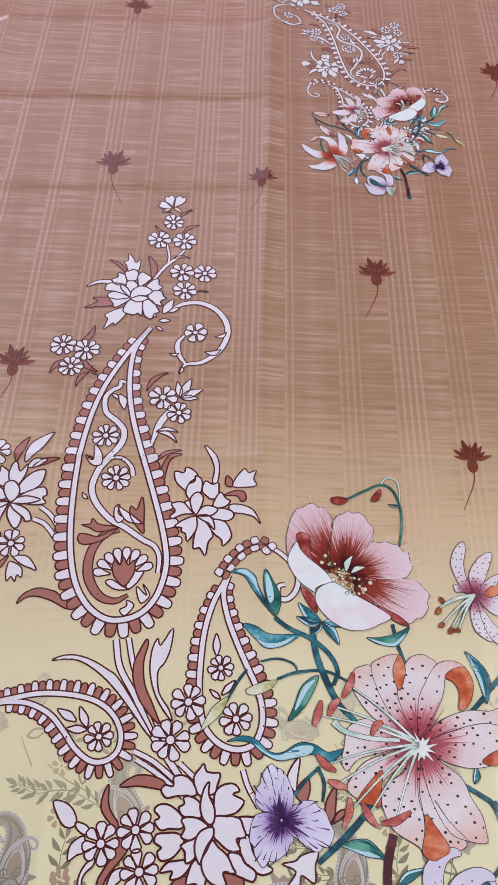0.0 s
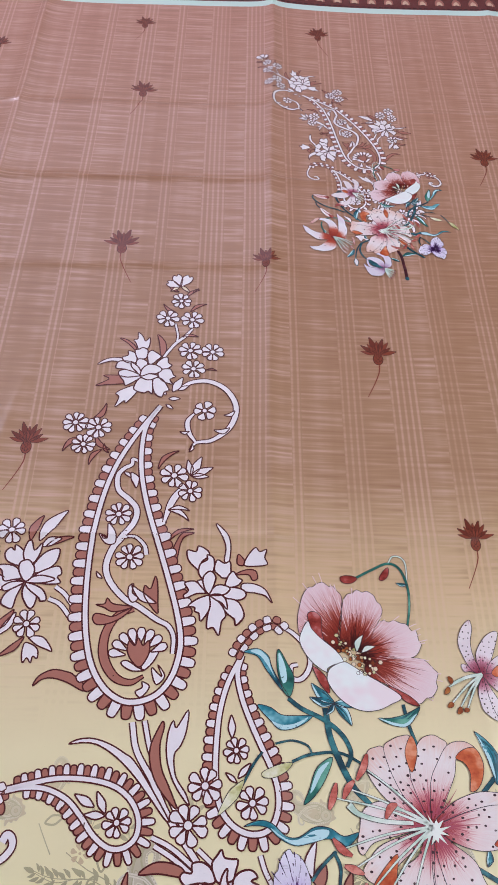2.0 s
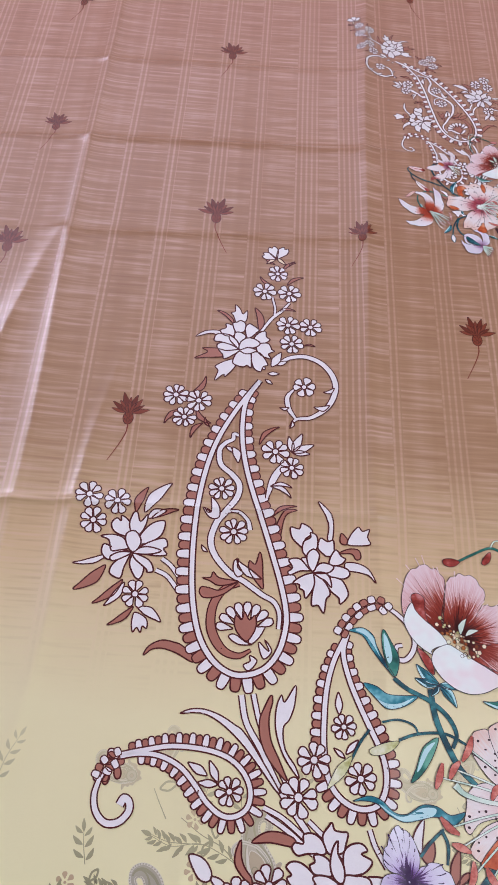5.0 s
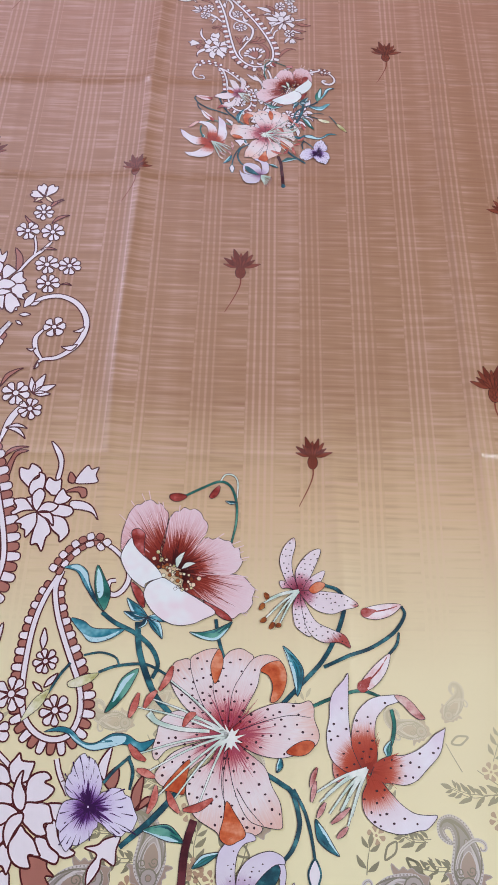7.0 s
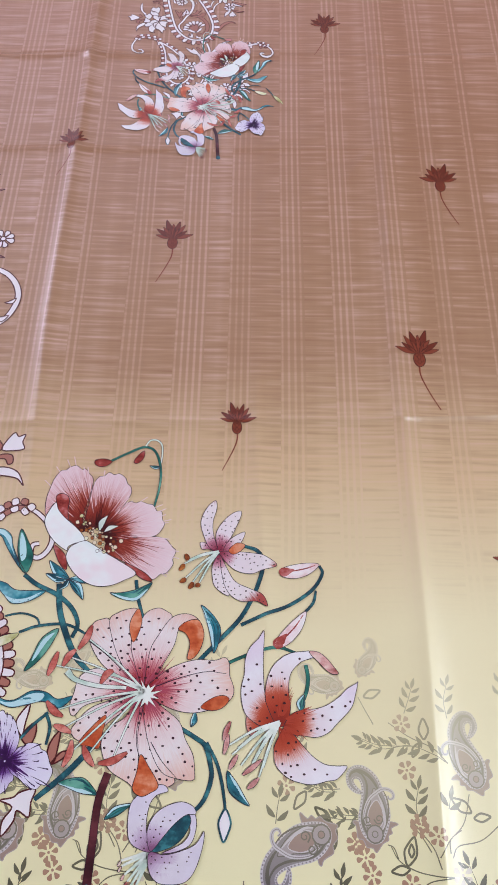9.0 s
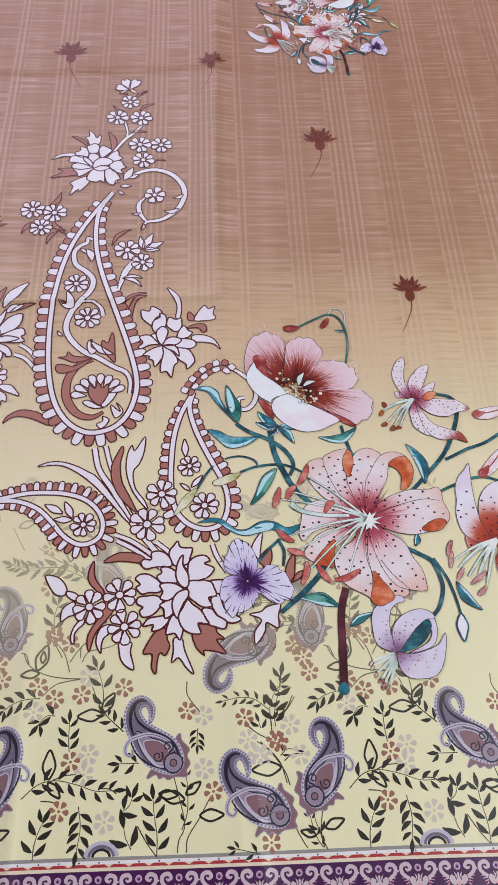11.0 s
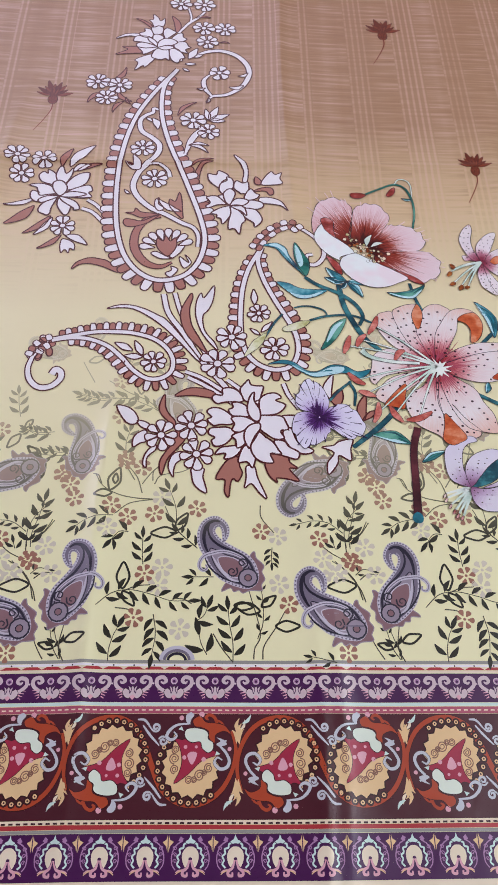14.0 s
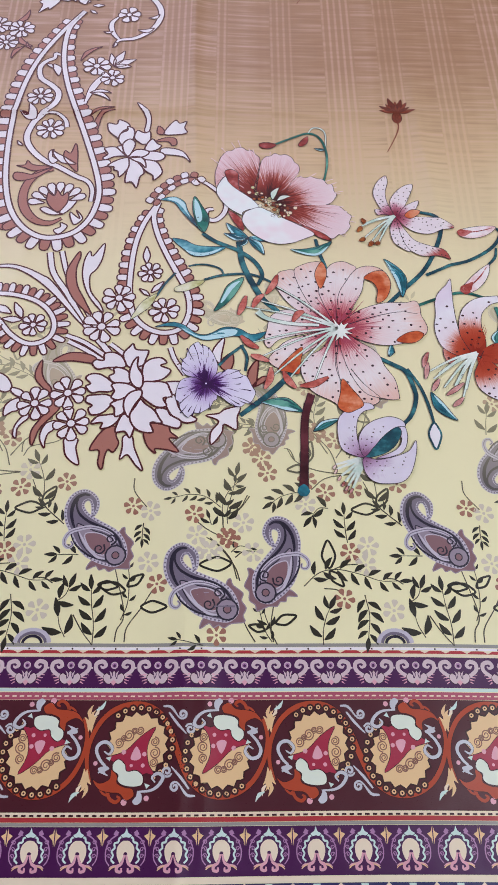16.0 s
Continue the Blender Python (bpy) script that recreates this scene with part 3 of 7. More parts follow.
    for b, t in zip([(76.9, 647.4), (82.7, 677.6), (78.1, 695), (68.8, 676.8), (99.7, 611.1), (70.8, 701.8), (84, 700.4)], [(90.9, 648.1), (97.2, 687.5), (90.1, 705.1), (57.8, 686), (108.6, 610.3), (61.2, 710.7), (89, 706.5)]):
        art.fill("leaf", shaped("leaf", b, t, 0.24, 0.14), B, stem, 5.6, E)
    for c, r in zip([(73.6, 690.5), (62.7, 668.9), (84.8, 668), (84.8, 632), (104.3, 631.1), (88.4, 611.8)], (9.2, 10.2, 10.2, 10.2, 9.8, 10)):
        daisy(art, c, r, fabric, 7, W, E, 8, rot=r * 30)
    for t in [(59, 712.8), (66.8, 722.9), (80.2, 722.2)]:
        art.fill("petal", shaped("heart", *[(72, 708.4)], t, 0.6), W, stem, 7, E)
    for t in [(62.9, 702.1), (80.8, 701.6)]:
        art.fill("petal", shaped("leaf", *[(71.9, 709.9)], t, 0.35), CREAM, stem, 6.6, E)
    # spray at the left shoulder
    for c, r in zip([(-5.4, 552.5), (13.7, 548.3), (3.4, 531.7)], (10.4, 10.6, 9.6)):
        daisy(art, c, r, fabric, 7, W, E, 9, rot=r * 17)
    for b, t in zip([(7.2, 555.3), (1.2, 538.2), (12.3, 540.4), (20.2, 532.5), (18.5, 526.9)], [(17.7, 572.6), (-12.3, 524.5), (25.3, 527.2), (24.8, 524), (10, 512.6)]):
        art.fill("leaf", shaped("leaf", b, t, 0.28, -0.16), B, fabric, 5, E)
    # spray at the right flank
    for c, r in zip([(78.3, 504.5), (91.6, 490.7)], (11, 9.5)):
        daisy(art, c, r, fabric, 7, W, E, 8, rot=r * 11)
    for t in [(88.5, 519.2), (99.3, 522.3), (108.7, 512.6), (105.5, 504.1)]:
        art.fill("leaf", shaped("leaf", *[(91.7, 504.6)], t, 0.42), W, fabric, 6, E)
    art.line("stem", [(73, 462.7), (76.7, 477.5), (81.6, 487.7), (87.3, 495.1)], W, fabric, 1.5, 2.5, 5.0, layer=5.6, edge=E, lw=0.8)
    for t in [(91.8, 464.4), (92.2, 473.2)]:
        art.fill("leaf", shaped("leaf", *[(75.7, 473.5)], t, 0.24, 0.16), W, fabric, 5.5, E)
    for b, t in zip([(65.3, 510.2), (78, 447.7)], [(80.8, 527.5), (96.1, 457.4)]):
        art.fill("leaf", shaped("leaf", b, t, 0.2, 0.16), B, fabric, 4, E)
    # flower on the left
    left = many_petalled(art, fabric, 8, (
        [(-25.8, 412.8), (-33.1, 408.2), (-40.7, 405.8), (-45.7, 411.0), (-44.8, 417.6), (-38.4, 415.6), (-32.1, 414.1)],
        [(-26.3, 416.0), (-33.0, 413.6), (-39.0, 413.0), (-41.8, 421.0), (-47.9, 423.6), (-40.1, 425.4), (-31.6, 423.5)],
        [(-28.8, 424.7), (-38.4, 427.7), (-41.6, 434.2), (-38.2, 438.8), (-34.8, 436.7), (-34.8, 441.1), (-28.6, 436.9), (-25.4, 429.2)],
        [(-25.0, 426.6), (-28.3, 434.7), (-26.4, 443.5), (-23.4, 444.5), (-20.4, 437.2), (-15.6, 443.2), (-16.0, 435.1), (-19.9, 426.8)],
        [(-19.2, 419.5), (-18.9, 426.8), (-12.9, 435.2), (-6.1, 438.8), (-1.8, 437.8), (-3.6, 427.7), (-10.9, 421.5)],
        [(-19.6, 414.5), (-14.7, 419.7), (-5.2, 424.4), (-0.1, 424.5), (1.7, 419.1), (-1.0, 416.8), (1.6, 412.1), (-9.4, 411.1)],
        [(-24.6, 411.7), (-27.9, 400.9), (-29.4, 392.4), (-34.5, 393.3), (-38.0, 396.3), (-36.2, 402.8), (-29.3, 409.4)],
        [(-22.5, 410.7), (-14.3, 403.4), (-14.1, 396.0), (-16.5, 392.4), (-19.9, 394.8), (-24.2, 403.1)],
        [(-22.6, 411.8), (-13.1, 408.8), (-8.4, 404.7), (-6.6, 399.0), (-11.0, 398.0), (-11.8, 400.3), (-20.9, 407.5)],
        [(-24.1, 412.2), (-30.0, 407.9), (-36.6, 404.9), (-39.1, 408.0), (-32.8, 412.1)],
        [(-23.7, 412.2), (-18.3, 416.3), (-11.3, 417.6), (-2.4, 415.0), (-11.5, 411.7)],
        [(-23.8, 412.8), (-29.1, 420.3), (-29.2, 427.3), (-23.3, 429.3), (-18.3, 422.8), (-19.3, 416.2)]), W, E)
    for c, r in zip([(-61.3, 456.5), (-39.5, 452.7), (-55.5, 435.9), (-17.5, 381.2)], (10.6, 10.4, 10.2, 10)):
        daisy(art, c, r, fabric, 9, W, E, 8, rot=r * 25)
    for b, t, w, m in zip([(-24.6, 445), (-18, 445), (-15.8, 440.5), (-40.2, 410.4), (-41.4, 401.3), (-27.7, 391.2), (-26.2, 389.4), (-17.6, 371.9), (-16, 367.9), (-14.6, 371.9), (-12.3, 440.5)],
                          [(-17.8, 466.1), (-0.1, 470.9), (-1.7, 447.1), (-64.9, 401.3), (-61.7, 381.7), (-46.8, 372.5), (-38.4, 371.3), (-34.1, 357.7), (-10.8, 354.9), (2.8, 362.2), (7.2, 448.4)],
                          (0.35, 0.35, 0.5, 0.2, 0.34, 0.25, 0.3, 0.24, 0.8, 0.4, 0.25), (B, W, W, W, B, B, W, B, W, W, B)):
        art.fill("leaf", shaped("claw" if w > 0.6 else "leaf", b, t, w, 0.08), m, left, 7, E)
    for ln in ([(-1.3, 409.3), (5.5, 404.4), (12.5, 396)], [(-4.9, 400.1), (3.9, 396), (13.1, 385.3)]):
        art.line("stem", ln, W, left, 2.6, layer=3.5, edge=E, lw=0.8)
    for o in (
        [(19.7, 346.5), (27.8, 339.9), (27.4, 335.8), (16.2, 341.2), (6.4, 343.9), (-1.0, 342.8), (-6.4, 338.3), (-3.3, 345.0), (5.6, 349.6), (15.3, 348.3)],):
        art.fill("leaf", o, B, fabric, 3.2, E, smooth=4)
    # flower on the right
    right = many_petalled(art, fabric, 8, (
        [(103.3, 423.2), (98.0, 426.9), (93.1, 432.4), (92.1, 440.2), (98.5, 439.2), (100.4, 443.7), (106.8, 440.5), (108.5, 436.1), (103.0, 430.8)],
        [(116.9, 420.2), (112.6, 425.0), (114.5, 432.8), (119.8, 430.3), (123.9, 431.7), (124.7, 426.3), (124.2, 419.7), (119.0, 418.7)],
        [(121.3, 411.5), (122.1, 418.5), (126.2, 424.1), (130.0, 419.3), (133.1, 417.2), (129.5, 412.8)],
        [(118.3, 407.6), (124.4, 411.6), (133.6, 410.0), (136.1, 405.7), (131.7, 402.0), (122.5, 402.9)],
        [(120.5, 402.6), (129.7, 401.3), (134.2, 394.0), (134.3, 388.7), (129.0, 383.0), (127.9, 387.6), (122.8, 391.7), (119.6, 396.9)],
        [(108.1, 407.1), (100.0, 406.1), (93.0, 402.7), (90.9, 404.8), (94.3, 408.6), (91.4, 414.2), (98.5, 415.8), (103.8, 411.6)],
        [(109.2, 405.2), (112.3, 403.1), (110.6, 395.6), (104.3, 385.7), (102.7, 391.3), (99.6, 392.9), (99.4, 395.8), (94.9, 397.0), (101.2, 402.3)],
        [(110.2, 405.9), (118.6, 397.9), (121.8, 390.2), (118.9, 385.7), (117.2, 375.6), (113.1, 381.1), (108.7, 380.6), (108.8, 389.3), (110.5, 397.8)],
        [(106.7, 416.7), (101.4, 421.4), (102.1, 429.2), (107.1, 432.7), (107.0, 436.7), (111.2, 435.0), (112.5, 430.1), (111.6, 423.4)],
        [(108.7, 406.3), (103.8, 411.2), (100.6, 415.9), (105.7, 416.0)],
        [(110.2, 405.2), (117.3, 406.0), (121.5, 402.2), (122.7, 394.8), (118.5, 399.6), (114.4, 401.7)],
        [(109.6, 405.9), (113.1, 411.8), (118.1, 413.4), (124.4, 410.9), (121.4, 406.5), (115.3, 405.1)],
        [(109.2, 406.3), (105.9, 410.5), (104.6, 418.8), (109.5, 423.8), (113.8, 419.5), (112.0, 411.3)]), W, E)
    for o in (
        [(119.7, 432.5), (120.4, 445.2), (112.5, 462.7), (120.2, 455.9), (124.2, 446.3), (123.3, 431.5)],
        [(134.4, 429.2), (137.5, 437.3), (142.7, 443.4), (145.9, 440.1), (151.1, 441.7), (149.6, 435.5), (151.5, 429.8), (142.8, 428.4)],
        [(133.6, 408.9), (142.9, 407.5), (150.0, 405.3), (155.0, 399.8), (150.0, 410.1), (141.8, 414.5), (133.2, 414.4)],):
        art.fill("leaf", o, W, right, 6.5, E, smooth=4)
    for o in (
        [(133.4, 428.7), (129.2, 430.4), (130.1, 437.7), (134.6, 432.8)],
        [(128.3, 421.5), (135.5, 425.4), (142.8, 424.8), (144.3, 418.9), (140.8, 417.3), (137.6, 421.7)],):
        art.fill("leaf", o, B, right, 6.5, E, smooth=4)
    for o in (
        [(80.4, 435.4), (82.8, 445.3), (88.2, 453.8), (96.7, 454.0), (89.5, 450.6), (86.6, 445.0), (84.2, 432.1)],):
        art.fill("leaf", o, B, fabric, 3.2, E, smooth=4)
    # stalks under the main paisley
    stalk = art.line("stalk", [(62.3, 316.1), (66.6, 298.5), (77.9, 280.8), (90.3, 258.8), (108.4, 235.3)], W, fabric, 3.2, layer=3.4, edge=E, lw=0.9)
    art.line("stalk", [(70.3, 317.2), (75.7, 298.4), (85.7, 278.3), (99.1, 254)], W, stalk, 2.6, layer=3.3, edge=E, lw=0.9)
    for o, m in (([(22.6, 301.8), (29.0, 304.9), (38.2, 305.4), (49.6, 302.0), (59.4, 296.6), (65.2, 292.7), (75.4, 279.7), (89.7, 258.5), (86.7, 259.3), (76.0, 272.2), (64.0, 285.5), (52.1, 295.6), (40.5, 301.8), (31.1, 302.8)], W),
                 ([(94.3, 264.3), (82.9, 275.6), (76.5, 288.2), (75.2, 300.4), (78.6, 310.2), (82.2, 317.0), (83.4, 313.0), (81.4, 302.2), (83.3, 288.3), (89.1, 276.6)], B),
                 ([(101.7, 266.5), (91.6, 279.6), (86.1, 295.3), (86.1, 309.4), (89.3, 317.6), (91.5, 313.1), (98.7, 324.6), (98.1, 311.4), (94.9, 302.1), (91.0, 296.2), (92.7, 283.4), (99.6, 273.4)], W)):
        art.fill("leaf", o, m, stalk, 3.8, E, smooth=4)
    for ln in ([(80, 248.5), (93.3, 242.4), (112, 228.4)], [(81.9, 243.9), (95.1, 236.4), (111.9, 223.9)], [(108.5, 242.2), (119.7, 232.9), (130.6, 223.7)], [(146.6, 239.5), (149.9, 230.3), (156.7, 219)]):
        art.line("stalk", ln, W, stalk, 2.4, layer=3.2, edge=E, lw=0.8)
    for c, r in zip([(101.9, 255.4), (111.6, 278.1)], (12.2, 11.0)):
        daisy(art, c, r, fabric, 9, W, E, 8, rot=r * 9)
    # paisley that lies to the left
    low = [(-13.1, 274.1), (2, 277.9), (19.2, 281.2), (38.7, 280.6), (54.4, 277), (65.1, 269.6), (71.1, 259), (70.4, 248.6), (63.7, 242.7), (54.6, 242.3), (44.6, 248.9), (35.8, 259.3), (25.7, 269), (11.9, 274.9), (-1.7, 275.5), (-13.1, 273.2)]
    lying = art.line("paisley", low, W, fabric, 2.7, layer=6, edge=E, lw=0.95)
    beads(art, curve(low, 8)[3:-8], 44, 9.6, lying, 4.4, (B, W), E, 0.95, taper=lambda s: 0.62 + 0.38 * math.sin(math.pi * s), sign=1, lean=0.0)
    art.line("curl", [(-24.4, 259.9), (-26.4, 249.6), (-24, 240.3), (-17.4, 234.4), (-9.4, 235.2), (-3.9, 241.1), (-4, 246.6), (-7.5, 248.9), (-9.8, 244.8)], W, lying, 2.4, 4.4, 3.6, layer=6, edge=E, lw=0.9)
    for b, t, m in zip([(-12.9, 271.7), (-16.9, 269.3), (-20.8, 262.2), (-14.6, 268.4), (-19.5, 263.6)], [(-21.1, 276.6), (-25.5, 270.4), (-28.1, 258.9), (-13, 259.8), (-21, 256.1)], (W, B, W, B, B)):
        art.fill("leaf", shaped("round", b, t, 0.5), m, lying, 5, E)
    tail = [(-12, 274.1), (-17.1, 271.3), (-22.1, 267), (-25.1, 258.9)]
    beads(art, curve(tail, 6), 5, 5.0, lying, 5.2, (W, B), E, sign=-1)
    beads(art, curve(tail, 6), 5, 5.5, lying, 5.2, (B, W), E, sign=1)
    daisy(art, *[(58.1, 256.3)], 8.8, lying, 8, W, E, 8)
    for b, t in zip([(43.2, 265), (50.3, 261.6), (50.3, 260.1)], [(30.6, 271.9), (44.4, 273.7), (37.7, 260.3)]):
        art.fill("leaf", shaped("leaf", b, t, 0.45), W, lying, 5, E)
    # paisley that leans to the right, behind the bouquet
    hi = [(133.9, 362), (124.8, 343.5), (119.7, 324.4), (117.9, 303.3), (118.1, 283), (121.5, 265.8), (130, 255.2), (141.4, 250.8), (152, 253.5), (157.3, 263.1), (157.7, 275.3), (154.1, 287.8), (148, 300.6), (140.7, 316.3), (134.4, 332.4), (130.9, 349), (133.9, 362)]
    leaning = art.line("paisley", hi, W, fabric, 3.0, layer=6, edge=E, lw=0.95)
    beads(art, curve(hi, 8)[4:-3], 46, 9.0, leaning, 4.4, (B, W), E, 0.95, taper=lambda s: 0.6 + 0.45 * math.sin(math.pi * s), sign=-1)
    tip = [(128.8, 360.3), (133.4, 368.9), (140.6, 377.6), (149.1, 383.5), (156.9, 384.7), (163.1, 379.4)]
    beads(art, curve(tip, 6), 9, 5.2, leaning, 6.2, (W, B), E, sign=1)
    beads(art, curve(tip, 6), 8, 4.4, leaning, 6.2, (B, W), E, sign=-1)
    art.line("curl", [(161.2, 383), (169.5, 378.2), (177.6, 370), (181.1, 360.2), (179.1, 351.7), (173.6, 346.1), (167.8, 347.2), (167.9, 354.6), (172.3, 356.2)], W, leaning, 2.2, 2.0, 3.0, layer=5.8, edge=E, lw=0.8)
    daisy(art, *[(131, 299.6)], 8.2, leaning, 8, W, E, 8)
    daisy(art, *[(141.6, 268.5)], 10.0, leaning, 8, W, E, 8)
    for b, t in zip([(128.1, 307.4), (132.4, 282.9), (131.5, 280.4)], [(127.4, 321.7), (140.3, 291.9), (124.5, 286)]):
        art.fill("leaf", shaped("leaf", b, t, 0.4), W, leaning, 5, E)
    # the large flower at the foot
    foot = many_petalled(art, fabric, 12, (
        [(143.6, 213.2), (156.9, 213.4), (152.3, 208.6), (151.3, 204.1), (148.7, 203.4)],
        [(145.6, 202.1), (150.6, 204.5), (154.9, 193.4), (164.8, 187.6), (159.2, 184.5), (151.9, 187.5), (148.9, 190.9), (145.8, 196.8)],
        [(139.4, 194.7), (145.9, 194.6), (149.0, 190.4), (155.2, 186.0), (153.9, 181.2), (147.8, 182.8), (143.1, 185.3)],
        [(121.6, 224.8), (118.3, 229.7), (117.5, 235.1), (120.7, 239.6), (123.1, 242.3), (124.8, 238.3), (129.0, 237.4), (133.1, 236.9), (131.7, 230.7), (129.7, 225.9)],
        [(112.7, 224.8), (106.9, 224.0), (101.8, 223.1), (98.5, 227.0), (100.5, 230.0), (105.4, 229.7), (105.6, 234.6), (111.2, 235.6), (116.7, 232.4), (119.6, 225.9), (116.5, 224.1)],
        [(111.1, 206.9), (104.6, 206.8), (99.6, 206.0), (95.8, 210.5), (98.6, 212.6), (95.3, 216.5), (98.4, 219.5), (104.3, 219.2), (110.5, 214.9), (113.8, 210.3)],
        [(111.9, 196.8), (107.2, 191.8), (100.9, 190.5), (98.7, 194.6), (100.8, 197.1), (96.8, 199.6), (97.6, 203.7), (103.3, 204.6), (109.1, 204.7), (113.7, 201.8)],
        [(115.2, 191.1), (109.5, 190.5), (104.6, 189.4), (101.2, 184.5), (107.8, 185.3), (107.1, 181.3), (112.3, 182.1), (116.3, 185.4), (118.2, 189.5)],
        [(120.2, 191.1), (117.6, 186.5), (116.1, 178.9), (121.7, 179.3), (125.1, 175.0), (127.2, 181.4), (127.3, 185.7), (123.9, 189.8)],
        [(130.0, 220.7), (130.8, 227.2), (135.4, 231.0), (141.6, 231.5), (144.9, 227.9), (141.1, 225.9), (147.7, 222.3), (143.5, 216.3), (136.2, 214.1), (131.1, 214.1)],
        [(130.4, 213.3), (137.7, 214.1), (145.1, 213.2), (147.5, 208.8), (149.0, 203.7), (143.8, 202.2), (146.1, 196.8), (140.0, 196.1), (134.0, 200.2), (130.2, 204.4)],
        [(129.9, 201.4), (133.4, 198.1), (138.7, 193.9), (142.1, 188.1), (143.7, 184.9), (136.8, 185.4), (138.7, 178.9), (132.4, 179.0), (127.9, 181.4), (124.8, 186.2), (124.2, 191.4), (127.0, 196.4)],
        [(121.9, 220.7), (116.5, 224.1), (112.1, 223.6), (112.6, 220.1), (109.6, 218.0), (112.1, 213.7), (117.2, 213.2), (123.1, 213.4)],
        [(120.2, 202.2), (115.2, 200.5), (111.8, 198.0), (114.4, 195.2), (115.3, 189.4), (120.1, 191.9), (121.2, 197.2)],
        [(127.3, 208.2), (121.7, 212.4), (115.0, 213.2), (111.5, 211.5), (113.6, 207.2), (111.9, 202.7), (116.6, 201.0), (121.5, 203.6)],
        [(129.7, 208.2), (130.5, 203.9), (126.9, 198.1), (124.4, 191.9), (123.2, 189.0), (120.2, 194.7), (120.2, 201.4), (123.5, 206.4)],
        [(127.7, 209.5), (123.8, 212.9), (122.0, 219.3), (123.6, 228.0), (126.8, 232.3), (126.8, 225.4), (130.4, 218.4), (130.5, 211.2)]), W, E)
    for o in (
        [(121.2, 176.1), (126.5, 175.8), (128.3, 168.2), (134.0, 153.9), (129.4, 157.3), (124.4, 163.8), (120.1, 160.8), (121.0, 168.1)],
        [(181.9, 195.1), (190.9, 197.1), (189.2, 189.6), (188.8, 181.1), (181.3, 184.7), (179.9, 178.6), (173.7, 170.5), (173.3, 178.8), (178.0, 186.6), (170.2, 190.2), (177.7, 191.9)],
        [(173.3, 236.6), (180.8, 247.6), (179.4, 235.4), (178.0, 227.8)],):
        art.fill("leaf", o, W, foot, 10, E, smooth=4)
    for o in (
        [(109.5, 180.8), (115.8, 182.8), (117.0, 176.0), (118.7, 171.3), (115.9, 165.5), (112.7, 167.3), (111.0, 162.6), (110.0, 154.2), (107.4, 158.4), (107.5, 166.5), (102.0, 166.9), (104.5, 173.6)],
        [(133.1, 178.5), (138.0, 179.3), (137.0, 184.9), (144.9, 184.0), (147.8, 184.3), (149.1, 179.1), (153.8, 174.7), (148.5, 174.3), (154.7, 165.5), (147.1, 167.2), (140.4, 167.8), (140.9, 164.7), (135.7, 169.7)],
        [(101.4, 227.5), (95.5, 227.8), (85.0, 229.1), (73.7, 228.5), (81.5, 234.4), (90.4, 235.2), (99.5, 232.3)],
        [(195.8, 214.7), (196.6, 223.8), (202.2, 231.3), (201.8, 220.4), (200.2, 212.3)],
        [(198.5, 211.4), (204.0, 218.4), (208.8, 218.8), (204.7, 214.1)],
        [(178.0, 227.8), (185.4, 236.1), (186.8, 228.7), (183.2, 222.0)],):
        art.fill("leaf", o, B, foot, 10, E, smooth=4)
    for c, r in zip([(66, 198.3), (85.3, 205.8), (89.3, 184.6)], (11, 11.2, 11.2)):
        daisy(art, c, r, fabric, 9, W, E, 8, rot=r * 21)
    for o in (
        [(56.3, 201.7), (51.2, 199.9), (48.2, 195.7), (48.4, 189.3), (53.0, 192.2), (56.6, 193.9)],
        [(35.9, 219.3), (42.2, 219.6), (47.7, 215.9), (50.7, 209.7), (48.2, 206.2), (42.3, 208.0)],
        [(50.4, 209.2), (56.7, 207.6), (59.7, 203.1), (55.1, 203.0), (51.2, 205.8)],
        [(63.1, 191.0), (58.5, 187.7), (55.7, 182.0), (55.5, 176.4), (57.7, 174.5), (57.6, 180.4), (59.7, 184.1), (63.1, 187.4)],
        [(80.2, 186.3), (74.5, 184.6), (71.9, 178.9), (71.9, 173.4), (75.0, 167.9), (75.1, 172.6), (76.3, 177.4), (79.4, 180.6)],
        [(86.6, 174.3), (94.2, 174.3), (93.8, 168.0), (96.4, 157.6), (91.9, 159.1), (87.9, 163.7), (86.6, 169.5)],):
        art.fill("leaf", o, W, fabric, 7.5, E, smooth=4)
    for o in (
        [(67.2, 229.7), (64.3, 223.1), (64.3, 216.2), (68.7, 210.3), (74.5, 205.7), (74.6, 209.5), (70.4, 214.6), (67.9, 220.6)],
        [(75.4, 201.9), (81.1, 198.6), (81.2, 194.5), (76.2, 187.9), (70.7, 180.5), (67.8, 169.7), (66.0, 174.1), (66.5, 180.5), (70.6, 187.8), (74.2, 193.6)],):
        art.fill("leaf", o, B, fabric, 7.5, E, smooth=4)


paisley_spray(Art(8))


